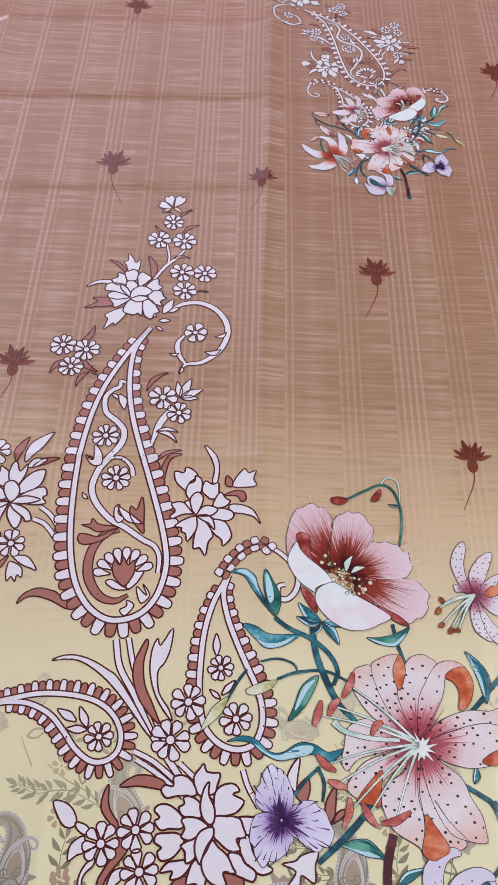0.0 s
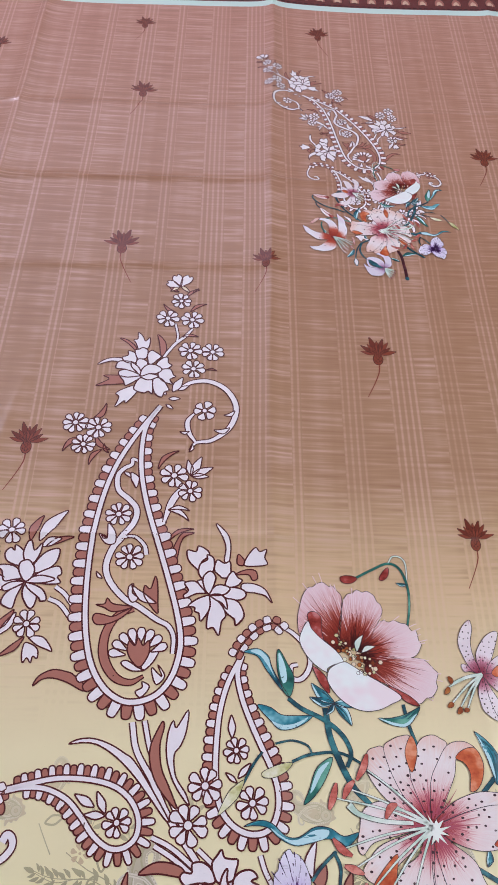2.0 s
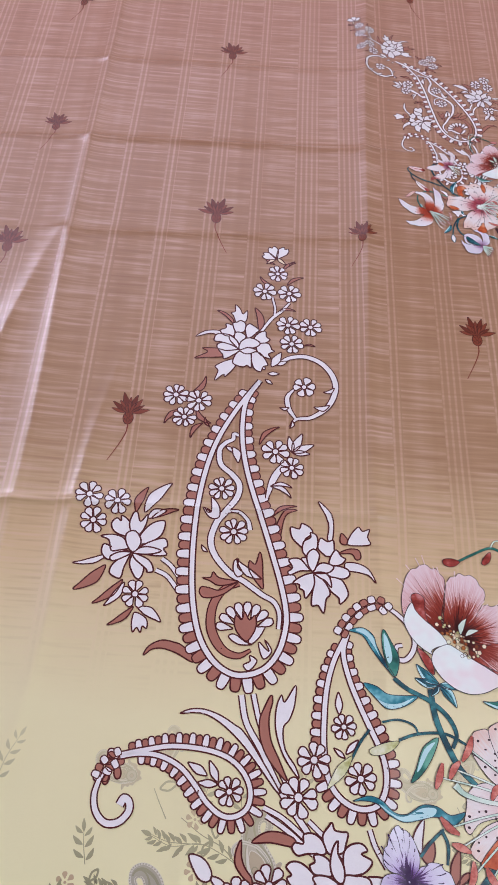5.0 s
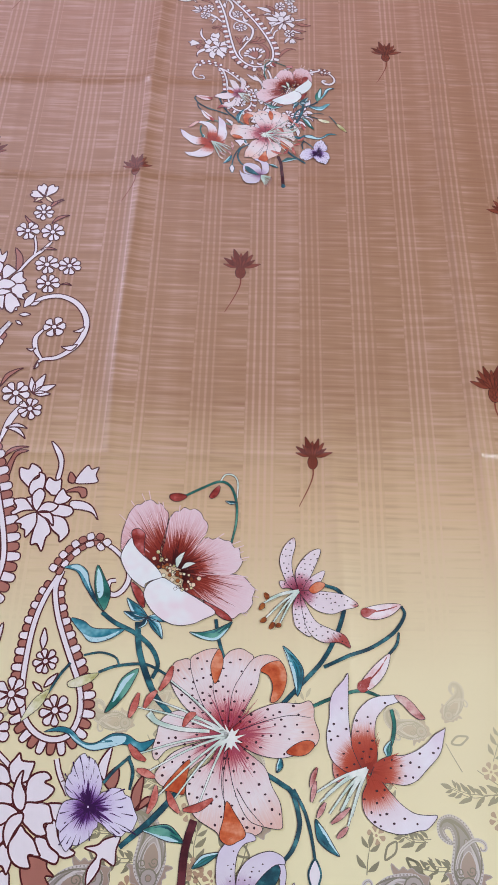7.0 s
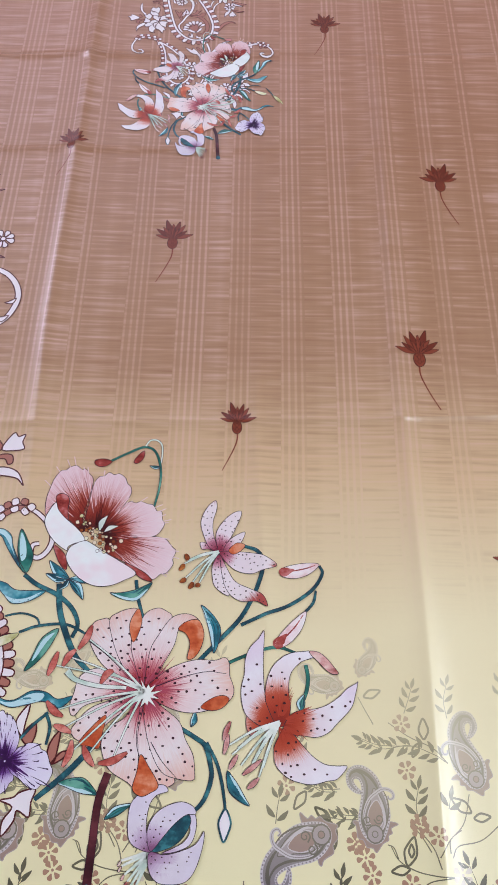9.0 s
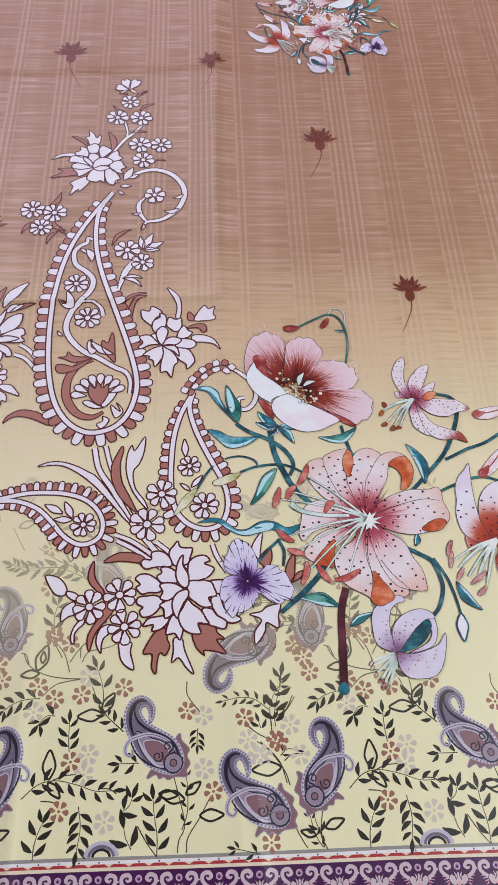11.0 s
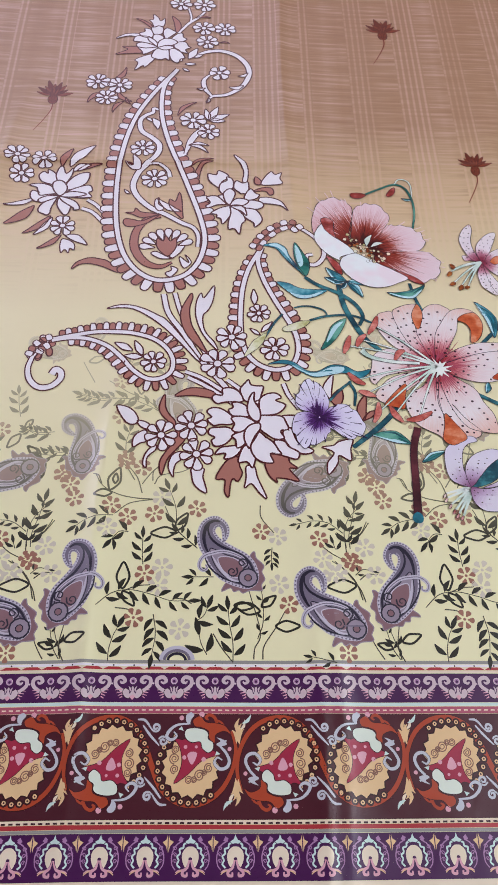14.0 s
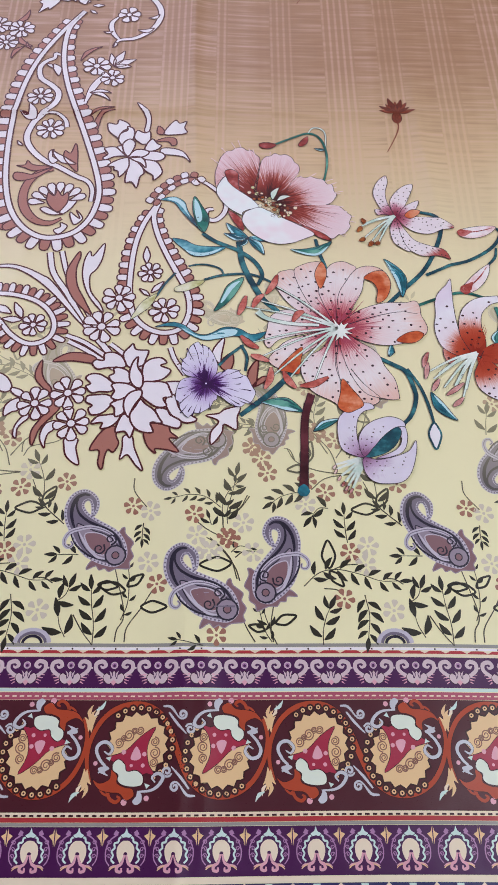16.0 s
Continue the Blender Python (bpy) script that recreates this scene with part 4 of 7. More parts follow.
# ---- dyes of the bouquet ----
def petal_paint(stops, streaks=9.0, amount=0.22, grain=0.25):
    """Colour that runs from a flower's heart to its rim in brushed streaks."""
    def paint(t, pos):
        at = t.add("ShaderNodeAttribute", attr="petal").outputs["Vector"]
        s = t.add("ShaderNodeSeparateXYZ", at)
        rad, ang = s.outputs[0], s.outputs[1]
        v = t.add("ShaderNodeCombineXYZ", t.math("MULTIPLY", rad, 1.6), t.math("MULTIPLY", ang, streaks), 0.0)
        n = t.noise(v, 2.2, 3.0, 0.7)
        r2 = t.math("ADD", rad, t.math("MULTIPLY", t.math("SUBTRACT", n, 0.5), amount * 2))
        c = t.ramp(r2, *stops)
        w = t.noise(pos, 90.0, 4.0, 0.7)
        return t.mix(t.math("MULTIPLY", w, grain), c, t.mix(1.0, c, srgb("B9A6A6"), "MULTIPLY"))
    return paint


def wash(a, b, c, scale=45.0):
    """A water-colour wash between three tones."""
    def paint(t, pos):
        n = t.noise(pos, scale, 4.0, 0.65)
        n2 = t.noise(t.scaled(pos, 0.6, 1.7), scale * 2.2, 2.0)
        f = t.math("ADD", t.math("MULTIPLY", n, 0.75), t.math("MULTIPLY", n2, 0.25))
        return t.ramp(f, (0.38, a), (0.5, b), (0.6, c))
    return paint


POPPY = cloth_mat("poppy_petal_dye", paint=petal_paint(((0.06, "240806"), (0.18, "5E160E"), (0.32, "942C1C"), (0.44, "B9604E"), (0.55, "E4B6B6"), (0.72, "F0D2D6"), (1.0, "F4E2E4")), 34.0, 0.42))
POPPY_WHITE = cloth_mat("poppy_white_dye", paint=wash("DCEBEC", "F0F5F2", "F2E4E6", 14.0))
POPPY_RED = cloth_mat("poppy_fold_dye", paint=wash("7A1F17", "A8443C", "C9807E", 70.0))
LILY = cloth_mat("lily_petal_dye", paint=petal_paint(((0.08, "86181E"), (0.18, "AC343C"), (0.3, "D88C90"), (0.42, "F1D8D6"), (0.66, "F5ECEA"), (0.95, "F0C9BA")), 18.0, 0.26))
STAR = cloth_mat("star_lily_dye", paint=petal_paint(((0.04, "8E2416"), (0.2, "B03C22"), (0.32, "C4583E"), (0.4, "E6B8AE"), (0.47, "F1E4E8"), (0.75, "F4F2F6"), (1.0, "EEE2EE")), 30.0, 0.16))
PALE = cloth_mat("pale_lily_dye", paint=petal_paint(((0.1, "8E5B80"), (0.3, "C9B0CC"), (0.5, "E6E0EA"), (1.0, "E3DCEC")), 9.0, 0.16))
SMALL = cloth_mat("small_lily_dye", paint=petal_paint(((0.08, "8E3048"), (0.2, "C67E92"), (0.3, "F2E6EA"), (0.8, "F4EAEA"), (0.92, "B4544E")), 12.0, 0.16))
PANSY = cloth_mat("pansy_dye", paint=petal_paint(((0.05, "2E0A32"), (0.14, "4C1A5E"), (0.24, "8A62AC"), (0.34, "D0C0E4"), (0.55, "E6E0F4"), (1.0, "EFECFA")), 24.0, 0.3))
ORANGE_CURL = cloth_mat("orange_curl_dye", paint=wash("B2401F", "D2693C", "E59A76", 60.0))
TEAL = cloth_mat("teal_leaf_dye", paint=wash("0F3A4A", "2A8494", "8CCBD2", 34.0))
TEAL_DARK = cloth_mat("teal_stem_dye", paint=wash("163C4A", "1F5560", "3C8288", 90.0))
GREEN = cloth_mat("green_leaf_dye", paint=wash("184E48", "2C7C6E", "6FB09A", 34.0))
CORAL = cloth_mat("coral_anther_dye", paint=wash("A8453A", "C8685C", "DE9384", 110.0))
ANTHER = cloth_mat("brown_anther_dye", paint=wash("6E2E14", "9A4E22", "B87438", 110.0))
GREENISH = cloth_mat("pale_green_dye", paint=wash("B9D3C2", "DCE9DC", "EFF3EA", 60.0))
BUD = cloth_mat("bud_dye", paint=wash("9A3A34", "D8A29C", "E9D2C6", 60.0))
BUD_PALE = cloth_mat("pale_bud_dye", paint=wash("E0AEAC", "F0DEDE", "F5EEEC", 60.0))
STEM_WINE = cloth_mat("wine_stem_dye", paint=wash("35131B", "4E1D26", "6A3038", 60.0))
INKLINE = cloth_mat("ink_line_dye", "3A2A34")
SPOT = cloth_mat("spot_dye", "3C1420")
YELLOW = cloth_mat("yellow_bud_dye", paint=wash("A9A55A", "DAD9A8", "EDEBCF", 60.0))


def spots(art, host, centre, poly, count, seed, size=1.0, near=0.3, far=0.95):
    """Freckles inside a petal, each a small round of ink."""
    rnd = random.Random(seed)
    o = np.asarray(curve(poly, 4, True))
    c = np.asarray(centre, float)
    tris, got, tries = [], [], 0
    while len(got) < count and tries < 900:
        tries += 1
        e = o[rnd.randrange(len(o))]
        u = rnd.uniform(near, far)
        p = c + (e - c) * u
        x, y = p
        inside = False
        for (x1, y1), (x2, y2) in zip(o, np.roll(o, -1, 0)):
            if (y1 > y) != (y2 > y) and x < (x2 - x1) * (y - y1) / (y2 - y1) + x1:
                inside = not inside
        if not inside or min((np.hypot(*(p - q)) for q in got), default=99) < 4.2 * size or min(np.hypot(*(o - p).T)) < 1.6:
            continue
        got.append(p)
        ring = art.go(disc(p, rnd.uniform(0.7, 1.15) * size, 7, rnd.uniform(0.6, 0.95) * size))
        tris += triangles([tuple(q) for q in ring])
    if tris:
        tagged(ink("freckle_print", [(tris, SPOT, 0)], host, art.base + host["layer"] + 0.75), kind="stuff")


def streaks(art, host, centre, poly, count, mat, r0, r1, w, layer, seed):
    """Brushed lines that run out from a flower's heart into a petal."""
    rnd = random.Random(seed)
    o = np.asarray(curve(poly, 4, True))
    c = np.asarray(centre, float)
    d = o - c
    far_side = d[np.hypot(d[:, 0], d[:, 1]) > 0.55 * np.hypot(d[:, 0], d[:, 1]).max()]
    g = []
    for k in range(count):
        e = far_side[int((k + rnd.random() * 0.8) / count * len(far_side)) % len(far_side)]
        a, b = r0 * rnd.uniform(0.8, 1.2), r1 * rnd.uniform(0.7, 1.15)
        m = c + e * (a + b) / 2 + np.array([-e[1], e[0]]) * rnd.uniform(-0.02, 0.02)
        g.append((stroke(art.go(curve([c + e * a, m, c + e * min(b, 0.95)], 4)), w * art.k, 0.15 * art.k), mat, 0))
    tagged(ink("streak_print", g, host, art.base + layer), kind="stuff")


STREAK_RED = cloth_mat("streak_red_dye", "8A2A1E")
STREAK_BLUSH = cloth_mat("streak_blush_dye", "F0D6D8")
STREAK_DARK = cloth_mat("streak_dark_dye", "4A1210")
STREAK_RUST = cloth_mat("streak_rust_dye", "B2402A")
STREAK_PLUM = cloth_mat("streak_plum_dye", "38124A")
LILAC_PALE = cloth_mat("pale_lilac_dye", "DDD2EA")
STREAK_PINK = cloth_mat("streak_pink_dye", "B04A5E")
STREAK_VIOLET = cloth_mat("streak_violet_dye", "52206A")
CYAN_EDGE = cloth_mat("cyan_edge_dye", "C4E8EC")


def blade(art, base, tip, wide, bend, mat, parent, layer, name="leaf", lw=0.45):
    o = shaped("leaf", base, tip, wide, bend)
    b, t = np.asarray(base, float), np.asarray(tip, float)
    n = np.array([-(t - b)[1], (t - b)[0]])
    vein = curve([b, b + (t - b) * 0.5 + n * bend, t], 6)
    return art.fill(name, o, mat, parent, layer, INKLINE, lw, extra=((vein, TEAL_DARK, 1.0, 0.3, None), (curve([b + (t - b) * 0.12 + n * (bend * 0.4 + wide * 0.12), b + (t - b) * 0.5 + n * (bend + wide * 0.3), t], 6), CYAN_EDGE, 0.5, 0.3, 0.26 * wide * np.hypot(*n)), (curve([b + (t - b) * 0.2 + n * (bend * 0.5 - wide * 0.16), b + (t - b) * 0.5 + n * (bend - wide * 0.26), b + (t - b) * 0.85 + n * (bend * 0.3 - wide * 0.08)], 6), TEAL_DARK, 0.4, 0.3, 0.16 * wide * np.hypot(*n))))


def bouquet(art, fine=True):
    c_poppy, c_lily, c_star, c_small = (212.0, 364.5), (254.5, 256.9), (343.4, 239.1), (300.2, 352.6)
    c_pansy, = [(169.8, 212.6)]
    c_low, = [(266.2, 163.9)]
    # stems
    main = art.line("stem", [(235.2, 206.9), (230.6, 189.7), (229.3, 164.9), (228.1, 141.9)], STEM_WINE, fabric, 4.4, 5.0, 4.4, layer=0.6, edge=INKLINE, lw=0.3)
    art.fill("stem_tip", shaped("round", *[(228.3, 145.8)], *[(227.6, 138.1)], 0.9), TEAL, main, 0.8)
    for ln, w, m in (([(217.1, 421.9), (229.3, 428.6), (241.6, 434), (250.1, 430.1), (254.7, 416.8), (254.8, 401.4), (251.7, 385.4)], 1.8, GREEN), ([(242, 434), (245.6, 439.6), (251.5, 439.4), (255, 434), (255, 421.3)], 1.3, GREENISH),
                     ([(243.2, 331.2), (245.7, 317.8), (250, 304.8)], 2.4, TEAL_DARK), ([(165.2, 333.2), (174.8, 326.5), (188.9, 320), (200.4, 310.8), (205.8, 299.8), (202.8, 290.6)], 3.2, TEAL),
                     ([(190.1, 327.7), (192.6, 308.8), (199.8, 290.5), (206.7, 278.2), (216.2, 269)], 4.4, TEAL), ([(167, 293.3), (179.6, 298), (198.3, 299.3), (213.8, 292.4)], 1.8, TEAL_DARK),
                     ([(156.3, 304), (167.4, 306.2), (177.2, 303.5), (180.4, 298)], 1.2, TEAL), ([(177.6, 226.3), (184.2, 234.3), (193.1, 242.4)], 1.9, TEAL), ([(191.6, 242.4), (195.3, 233.6), (194.2, 222.8)], 2.0, TEAL),
                     ([(225.1, 223.6), (209.5, 206.8), (191, 191)], 4.0, TEAL), ([(287, 274.4), (303.7, 291.6), (317.1, 306.7), (327.1, 325.9), (331.8, 343.6), (327.8, 353.4), (318.4, 357.2)], 3.0, TEAL_DARK),
                     ([(317, 301.2), (334.2, 309.1), (349.7, 315.1), (365.6, 325.9), (373.3, 337.7), (371.4, 343.9)], 2.4, TEAL), ([(360.9, 310.6), (366.7, 317.5), (368.7, 325.9)], 1.8, TEAL),
                     ([(307.3, 275), (322.2, 281.4), (340.9, 286.6), (355.7, 282.7)], 2.2, GREEN), ([(360.8, 275.4), (362.2, 266.7), (360.9, 258.1), (357.5, 249.5)], 2.6, GREEN),
                     ([(279.4, 234.1), (289, 228.7), (295.7, 223.7), (299.8, 211.4), (300, 203.3), (296.1, 192.5), (289.1, 184.6)], 3.0, TEAL_DARK), ([(296.6, 225.9), (303.5, 213.5), (307.4, 200.5), (309.9, 185.5)], 2.0, TEAL_DARK),
                     ([(147.9, 299), (141.5, 290.4), (135.4, 278.9)], 1.6, TEAL_DARK)):
        art.line("stem", ln, TEAL_DARK if m is TEAL else m, main, w * 0.8, w * 0.6, w * 0.85, layer=0.7, edge=INKLINE, lw=0.25)
    # leaves
    for b, t, w, bend, m in zip([(299.2, 281.8), (254.5, 329.6), (254.7, 417.7), (229.4, 194.4), (235.3, 180.7), (357.3, 245.5)],
                                [(289.3, 314.5), (225.6, 321.8), (246.4, 418.7), (204.2, 200.5), (251.9, 189.5), (359.4, 256.3)],
                                (0.28, 0.3, 0.4, 0.4, 0.34, 0.6), (-0.14, 0.2, 0.1, -0.1, 0.05, 0.1),
                                (TEAL, GREEN, GREEN, GREEN, GREEN, GREEN)):
        blade(art, b, t, w, bend, m, main, 1.4)
    for b, t, w in zip([(310.2, 209.4), (286, 235.1)], [(324.6, 189.5), (288, 245)], (0.34, 0.5)):
        blade(art, b, t, w, -0.1, TEAL, main, 1.4)
    for o, pale, m in (([(166.6, 333.2), (159.2, 340.2), (150.3, 352.4), (144.2, 361.6), (134.9, 364.3), (144.2, 366.9), (151.8, 361.9), (154.4, 353.8), (160.0, 343.2)], [(139.5, 365.0), (144.9, 366.0), (151.5, 360.8), (153.8, 353.1), (156.6, 346.5), (151.8, 354.6), (146.5, 361.6)], TEAL),
                       ([(166.7, 334.7), (161.4, 338.8), (157.8, 353.7), (158.7, 366.4), (164.8, 357.2), (169.5, 346.8)], [(159.1, 363.7), (162.9, 357.0), (164.6, 346.5), (161.8, 343.0), (159.3, 352.2)], GREEN),
                       ([(181.4, 322.2), (172.2, 315.2), (160.3, 312.5), (153.1, 318.5), (144.3, 328.5), (153.1, 327.1), (160.4, 322.3), (170.9, 322.1)], [(153.1, 318.8), (160.3, 315.9), (169.3, 317.0), (179.1, 321.7), (170.7, 315.0), (160.3, 313.1)], TEAL),
                       ([(193.5, 296.6), (188.6, 283.7), (181.0, 273.1), (173.8, 268.0), (177.6, 276.9), (183.1, 290.2)], [(191.2, 293.8), (185.8, 286.3), (180.4, 276.9), (178.2, 275.6), (183.7, 288.9)], GREEN),
                       ([(136.3, 255.3), (145.9, 258.8), (154.1, 256.9), (162.2, 250.2), (170.5, 249.8), (180.3, 255.5), (190.0, 255.1), (198.1, 250.7), (208.2, 252.9), (200.5, 245.0), (195.2, 247.9), (187.0, 249.0), (177.2, 246.4), (167.6, 245.0), (158.1, 249.0), (151.3, 254.6), (143.1, 255.8)], [(152.7, 254.8), (162.2, 248.7), (170.4, 248.7), (180.2, 253.7), (188.9, 253.9), (187.0, 249.6), (177.2, 247.0), (167.6, 245.6), (158.7, 249.5)], TEAL)):
        leaf = art.fill("leaf", o, m, main, 1.6, INKLINE, 0.5, smooth=4)
        art.fill("highlight", pale, CYAN_EDGE, leaf, 2.2, smooth=4)
    for t in [(181.3, 343.9), (179.8, 334.4), (190.5, 323.1), (207.5, 316.7), (211.3, 328.3)]:
        blade(art, *[(196.4, 331)], t, 0.42, 0.08, TEAL, main, 1.2, "sepal")
    # buds
    for b, t, w, m in zip([(218, 421.4), (241.7, 430.8), (371.4, 344.7), (361.7, 311.3), (167.4, 292.5)], [(205.1, 420.6), (235.1, 420.6), (343.3, 338), (340.2, 286.5), (147.5, 284.8)], (0.5, 0.4, 0.34, 0.28, 0.3), (POPPY_RED, POPPY_RED, BUD_PALE, BUD_PALE, YELLOW)):
        bud = art.fill("bud", shaped("round", b, t, w, 0.05), m, main, 2, INKLINE, 0.4)
        if m is BUD_PALE:
            b, t = np.asarray(b, float), np.asarray(t, float)
            art.fill("bud_tip", shaped("drop", b + (t - b) * 0.62, t, 0.6), POPPY_RED, bud, 2.6, smooth=4)
            art.line("bud_seam", [b + (t - b) * 0.1, b + (t - b) * 0.45 + (1.0, -0.6), t], POPPY_RED, bud, 0.5, 0.5, 0.9, layer=2.7)
    art.fill("bud", shaped("leaf", *[(136.3, 281.9)], *[(120.2, 261.4)], 0.3), YELLOW, main, 2, INKLINE, 0.4)
    art.fill("bud", shaped("leaf", *[(309.7, 187.5)], *[(309, 169.4)], 0.5), WHITE, main, 2, TEAL_DARK, 1.2)
    # poppy
    kw = dict(edge=INKLINE, lw=0.4, centre=c_poppy, reach=60.0)
    poppy = None
    for k, (o, reach) in enumerate((([(174.1, 377.9), (173.0, 389.7), (175.1, 400.1), (177.1, 406.9), (181.2, 412.9), (184.7, 413.7), (187.5, 416.2), (192.3, 417.4), (196.5, 414.4), (199.3, 414.9), (202.1, 411.3), (205.5, 406.7), (204.7, 396.3), (202.5, 385.1), (201.1, 375.9), (203.7, 367.0), (199.6, 366.0), (194.3, 372.0), (188.9, 376.2), (182.1, 384.9), (178.7, 386.5)], 74.0),
                                    ([(204.1, 386.1), (206.1, 402.0), (209.7, 408.8), (213.2, 409.5), (216.7, 412.5), (220.8, 410.8), (224.4, 411.7), (229.1, 408.6), (231.1, 404.0), (233.8, 401.2), (234.3, 395.6), (229.8, 386.2), (226.1, 376.9), (221.1, 365.9), (213.1, 367.4), (203.1, 373.3)], 58.0),
                                    ([(222.6, 369.6), (228.4, 384.3), (234.1, 389.7), (238.1, 388.7), (242.3, 389.9), (247.0, 388.2), (251.1, 387.4), (254.3, 382.9), (257.7, 382.4), (258.7, 376.1), (260.3, 372.5), (256.1, 365.2), (249.2, 362.4), (235.6, 358.4), (223.7, 360.7)], 50.0),
                                    ([(219.4, 351.8), (222.4, 362.4), (227.7, 359.9), (238.5, 362.1), (252.0, 363.3), (258.7, 362.6), (262.6, 360.9), (267.0, 355.8), (269.7, 352.8), (267.8, 347.0), (268.1, 342.7), (263.8, 336.6), (259.8, 335.7), (254.3, 331.8), (245.3, 336.2), (235.1, 343.2)], 64.0))):
        kw["reach"] = reach
        host = art.fill("petal" if poppy else "poppy", o, POPPY, poppy or fabric, 3 + 0.9 * k, **kw)
        poppy = poppy or host
        streaks(art, host, c_poppy, o, 26, STREAK_RED, 0.35, 0.80 if k in (0, 3) else 0.62, 0.9, 3.66 + 0.9 * k, 5 + k)
        streaks(art, host, c_poppy, o, 18, STREAK_BLUSH, 0.95, 0.62, 0.7, 3.72 + 0.9 * k, 15 + k)
        streaks(art, host, c_poppy, o, 14, STREAK_DARK, 0.12, 0.42, 1.3, 3.7 + 0.9 * k, 25 + k)
    for o, m, lay in (([(179.9, 391.7), (184.5, 394.9), (189.7, 391.1), (189.7, 382.2), (190.9, 372.6), (184.3, 379.1)], POPPY_RED, 7.3), ([(233.6, 343.8), (242.4, 340.1), (250.4, 335.3), (254.4, 330.3), (245.8, 332.8)], POPPY_RED, 7.6),
                      ([(182.5, 355.1), (189.2, 351.3), (192.8, 345.4), (193.5, 337.5), (188, 342.5)], POPPY_RED, 7.2),
                      ([(180.0, 387.5), (182.8, 382.2), (188.2, 376.2), (195.6, 370.2), (201.0, 365.1), (204.2, 359.1), (197.6, 357.0), (192.9, 354.2), (192.2, 351.5), (183.6, 357.2), (176.9, 365.6), (174.1, 375.2)], POPPY_WHITE, 8.2),
                      ([(192.9, 350.7), (195.6, 355.2), (204.2, 359.1), (210.2, 356.7), (220.7, 350.1), (231.1, 344.3), (242.7, 336.1), (234.6, 330.8), (226.6, 327.2), (217.5, 326.1), (209.7, 328.0), (202.0, 332.7), (196.2, 338.8), (192.6, 345.5)], POPPY_WHITE, 9.0)):
        art.fill("petal", o, m, poppy, lay, INKLINE, 0.45)
    rnd = random.Random(4)
    a, b = np.array(*[(202.1, 368)]), np.array(*[(224.5, 353.2)])
    for k in range(44 if fine else 16):
        p = a + (b - a) * rnd.random() + np.array([rnd.gauss(0, 3.0) - 0.5, rnd.gauss(0, 3.4) + 1.5])
        art.fill("stamen", disc(p, rnd.uniform(1.0, 1.7), 6), (ANTHER, CREAM, YELLOW)[k % 3], poppy, 8.6 + 0.2 * (k % 4), SPOT, 0.3, smooth=0)
    for b2, t in zip([(214.1, 366.7), (217.4, 366)], [(219, 378.5), (227.1, 370.4)]):
        art.fill("stigma", shaped("leaf", b2, t, 0.4, 0.12), GREENISH, poppy, 10.2, INKLINE, 0.35)
    # great lily
    kw = dict(edge=INKLINE, lw=0.42, centre=c_lily, reach=62.0)
    petals = ([(208.5, 255.6), (210.4, 264.3), (217.3, 269.7), (226.4, 270.6), (238.4, 265), (252.6, 257.5), (234.8, 252.3), (217, 247.4), (209.7, 240.5), (206.4, 245.5)],
              [(252, 256.1), (234.8, 251.3), (220.7, 245.8), (212.4, 237.3), (209, 230.7), (215.1, 225.3), (222.7, 227.8), (233.8, 237.9), (245.8, 247.2)],
              [(214.8, 289.2), (216.3, 300.1), (221.4, 303.2), (227.4, 303), (232, 289.6), (238.9, 277.3), (251.9, 258.5), (237.7, 265), (224.4, 274.1)],
              [(227.4, 303), (232.5, 308), (239.9, 310.9), (246, 310.3), (244.2, 299.8), (243.2, 288.1), (246, 275.7), (253.4, 257.5), (239.2, 272), (230.9, 288.5)],
              [(243.3, 286.3), (246.5, 298.4), (252.2, 308.6), (260, 311.8), (265.8, 309.7), (269.7, 305.4), (261.7, 294.1), (256.9, 281.4), (254.4, 257.6), (247.7, 271.2)],
              [(254, 258.6), (256.1, 282.1), (261.7, 294.1), (269.7, 305.4), (279.5, 308.2), (287.5, 304.8), (291.3, 296.8), (282.6, 300.9), (275.1, 297.8), (272.4, 287.2), (265.6, 273.8), (257, 257)],
              [(254.4, 257.6), (266.8, 269.3), (277.8, 274.9), (288.8, 277.6), (299.9, 277.2), (306.9, 279.2), (309.9, 275), (310.1, 268), (313, 260.2), (312.5, 254.4), (307.7, 249.5), (298, 245.6), (285.4, 243.6), (272.8, 245.9), (260.8, 251.6)],
              [(253.5, 253.5), (243.3, 240.4), (232.9, 233.6), (229.2, 224.7), (232, 214.3), (237.2, 207.5), (247.9, 201.6), (252.1, 199.2), (253.7, 211), (253.1, 227), (254.6, 243.4)],
              [(253.9, 253.5), (251.4, 233.4), (252.7, 220.5), (258.7, 209.6), (265.9, 200.5), (272.1, 199.1), (277.5, 202.9), (272.5, 211.5), (264.5, 224), (257.6, 240.2)],
              [(254.1, 256.2), (266.7, 247.1), (278.4, 238.1), (282.8, 227.7), (288.1, 218.3), (289.6, 208.8), (288.9, 203.5), (278.9, 204.2), (268.4, 208.3), (260.3, 222.3), (255.4, 240.1)])
    lily = None
    for k, o in enumerate(petals):
        host = art.fill("petal" if lily else "lily", o, LILY, lily or fabric, 7 + 0.9 * k, **kw)
        host["layer"] = 7 + 0.9 * k
        lily = lily or host
        streaks(art, host, c_lily, o, 9, STREAK_PINK, 0.12, 0.5, 1.2, host["layer"] + 0.74, 30 + k)
        spots(art, host, c_lily, o, (12, 12, 16, 14, 14, 10, 26, 22, 12, 18)[k] if fine else 4, 11 + k, 1.0 if fine else 1.4)
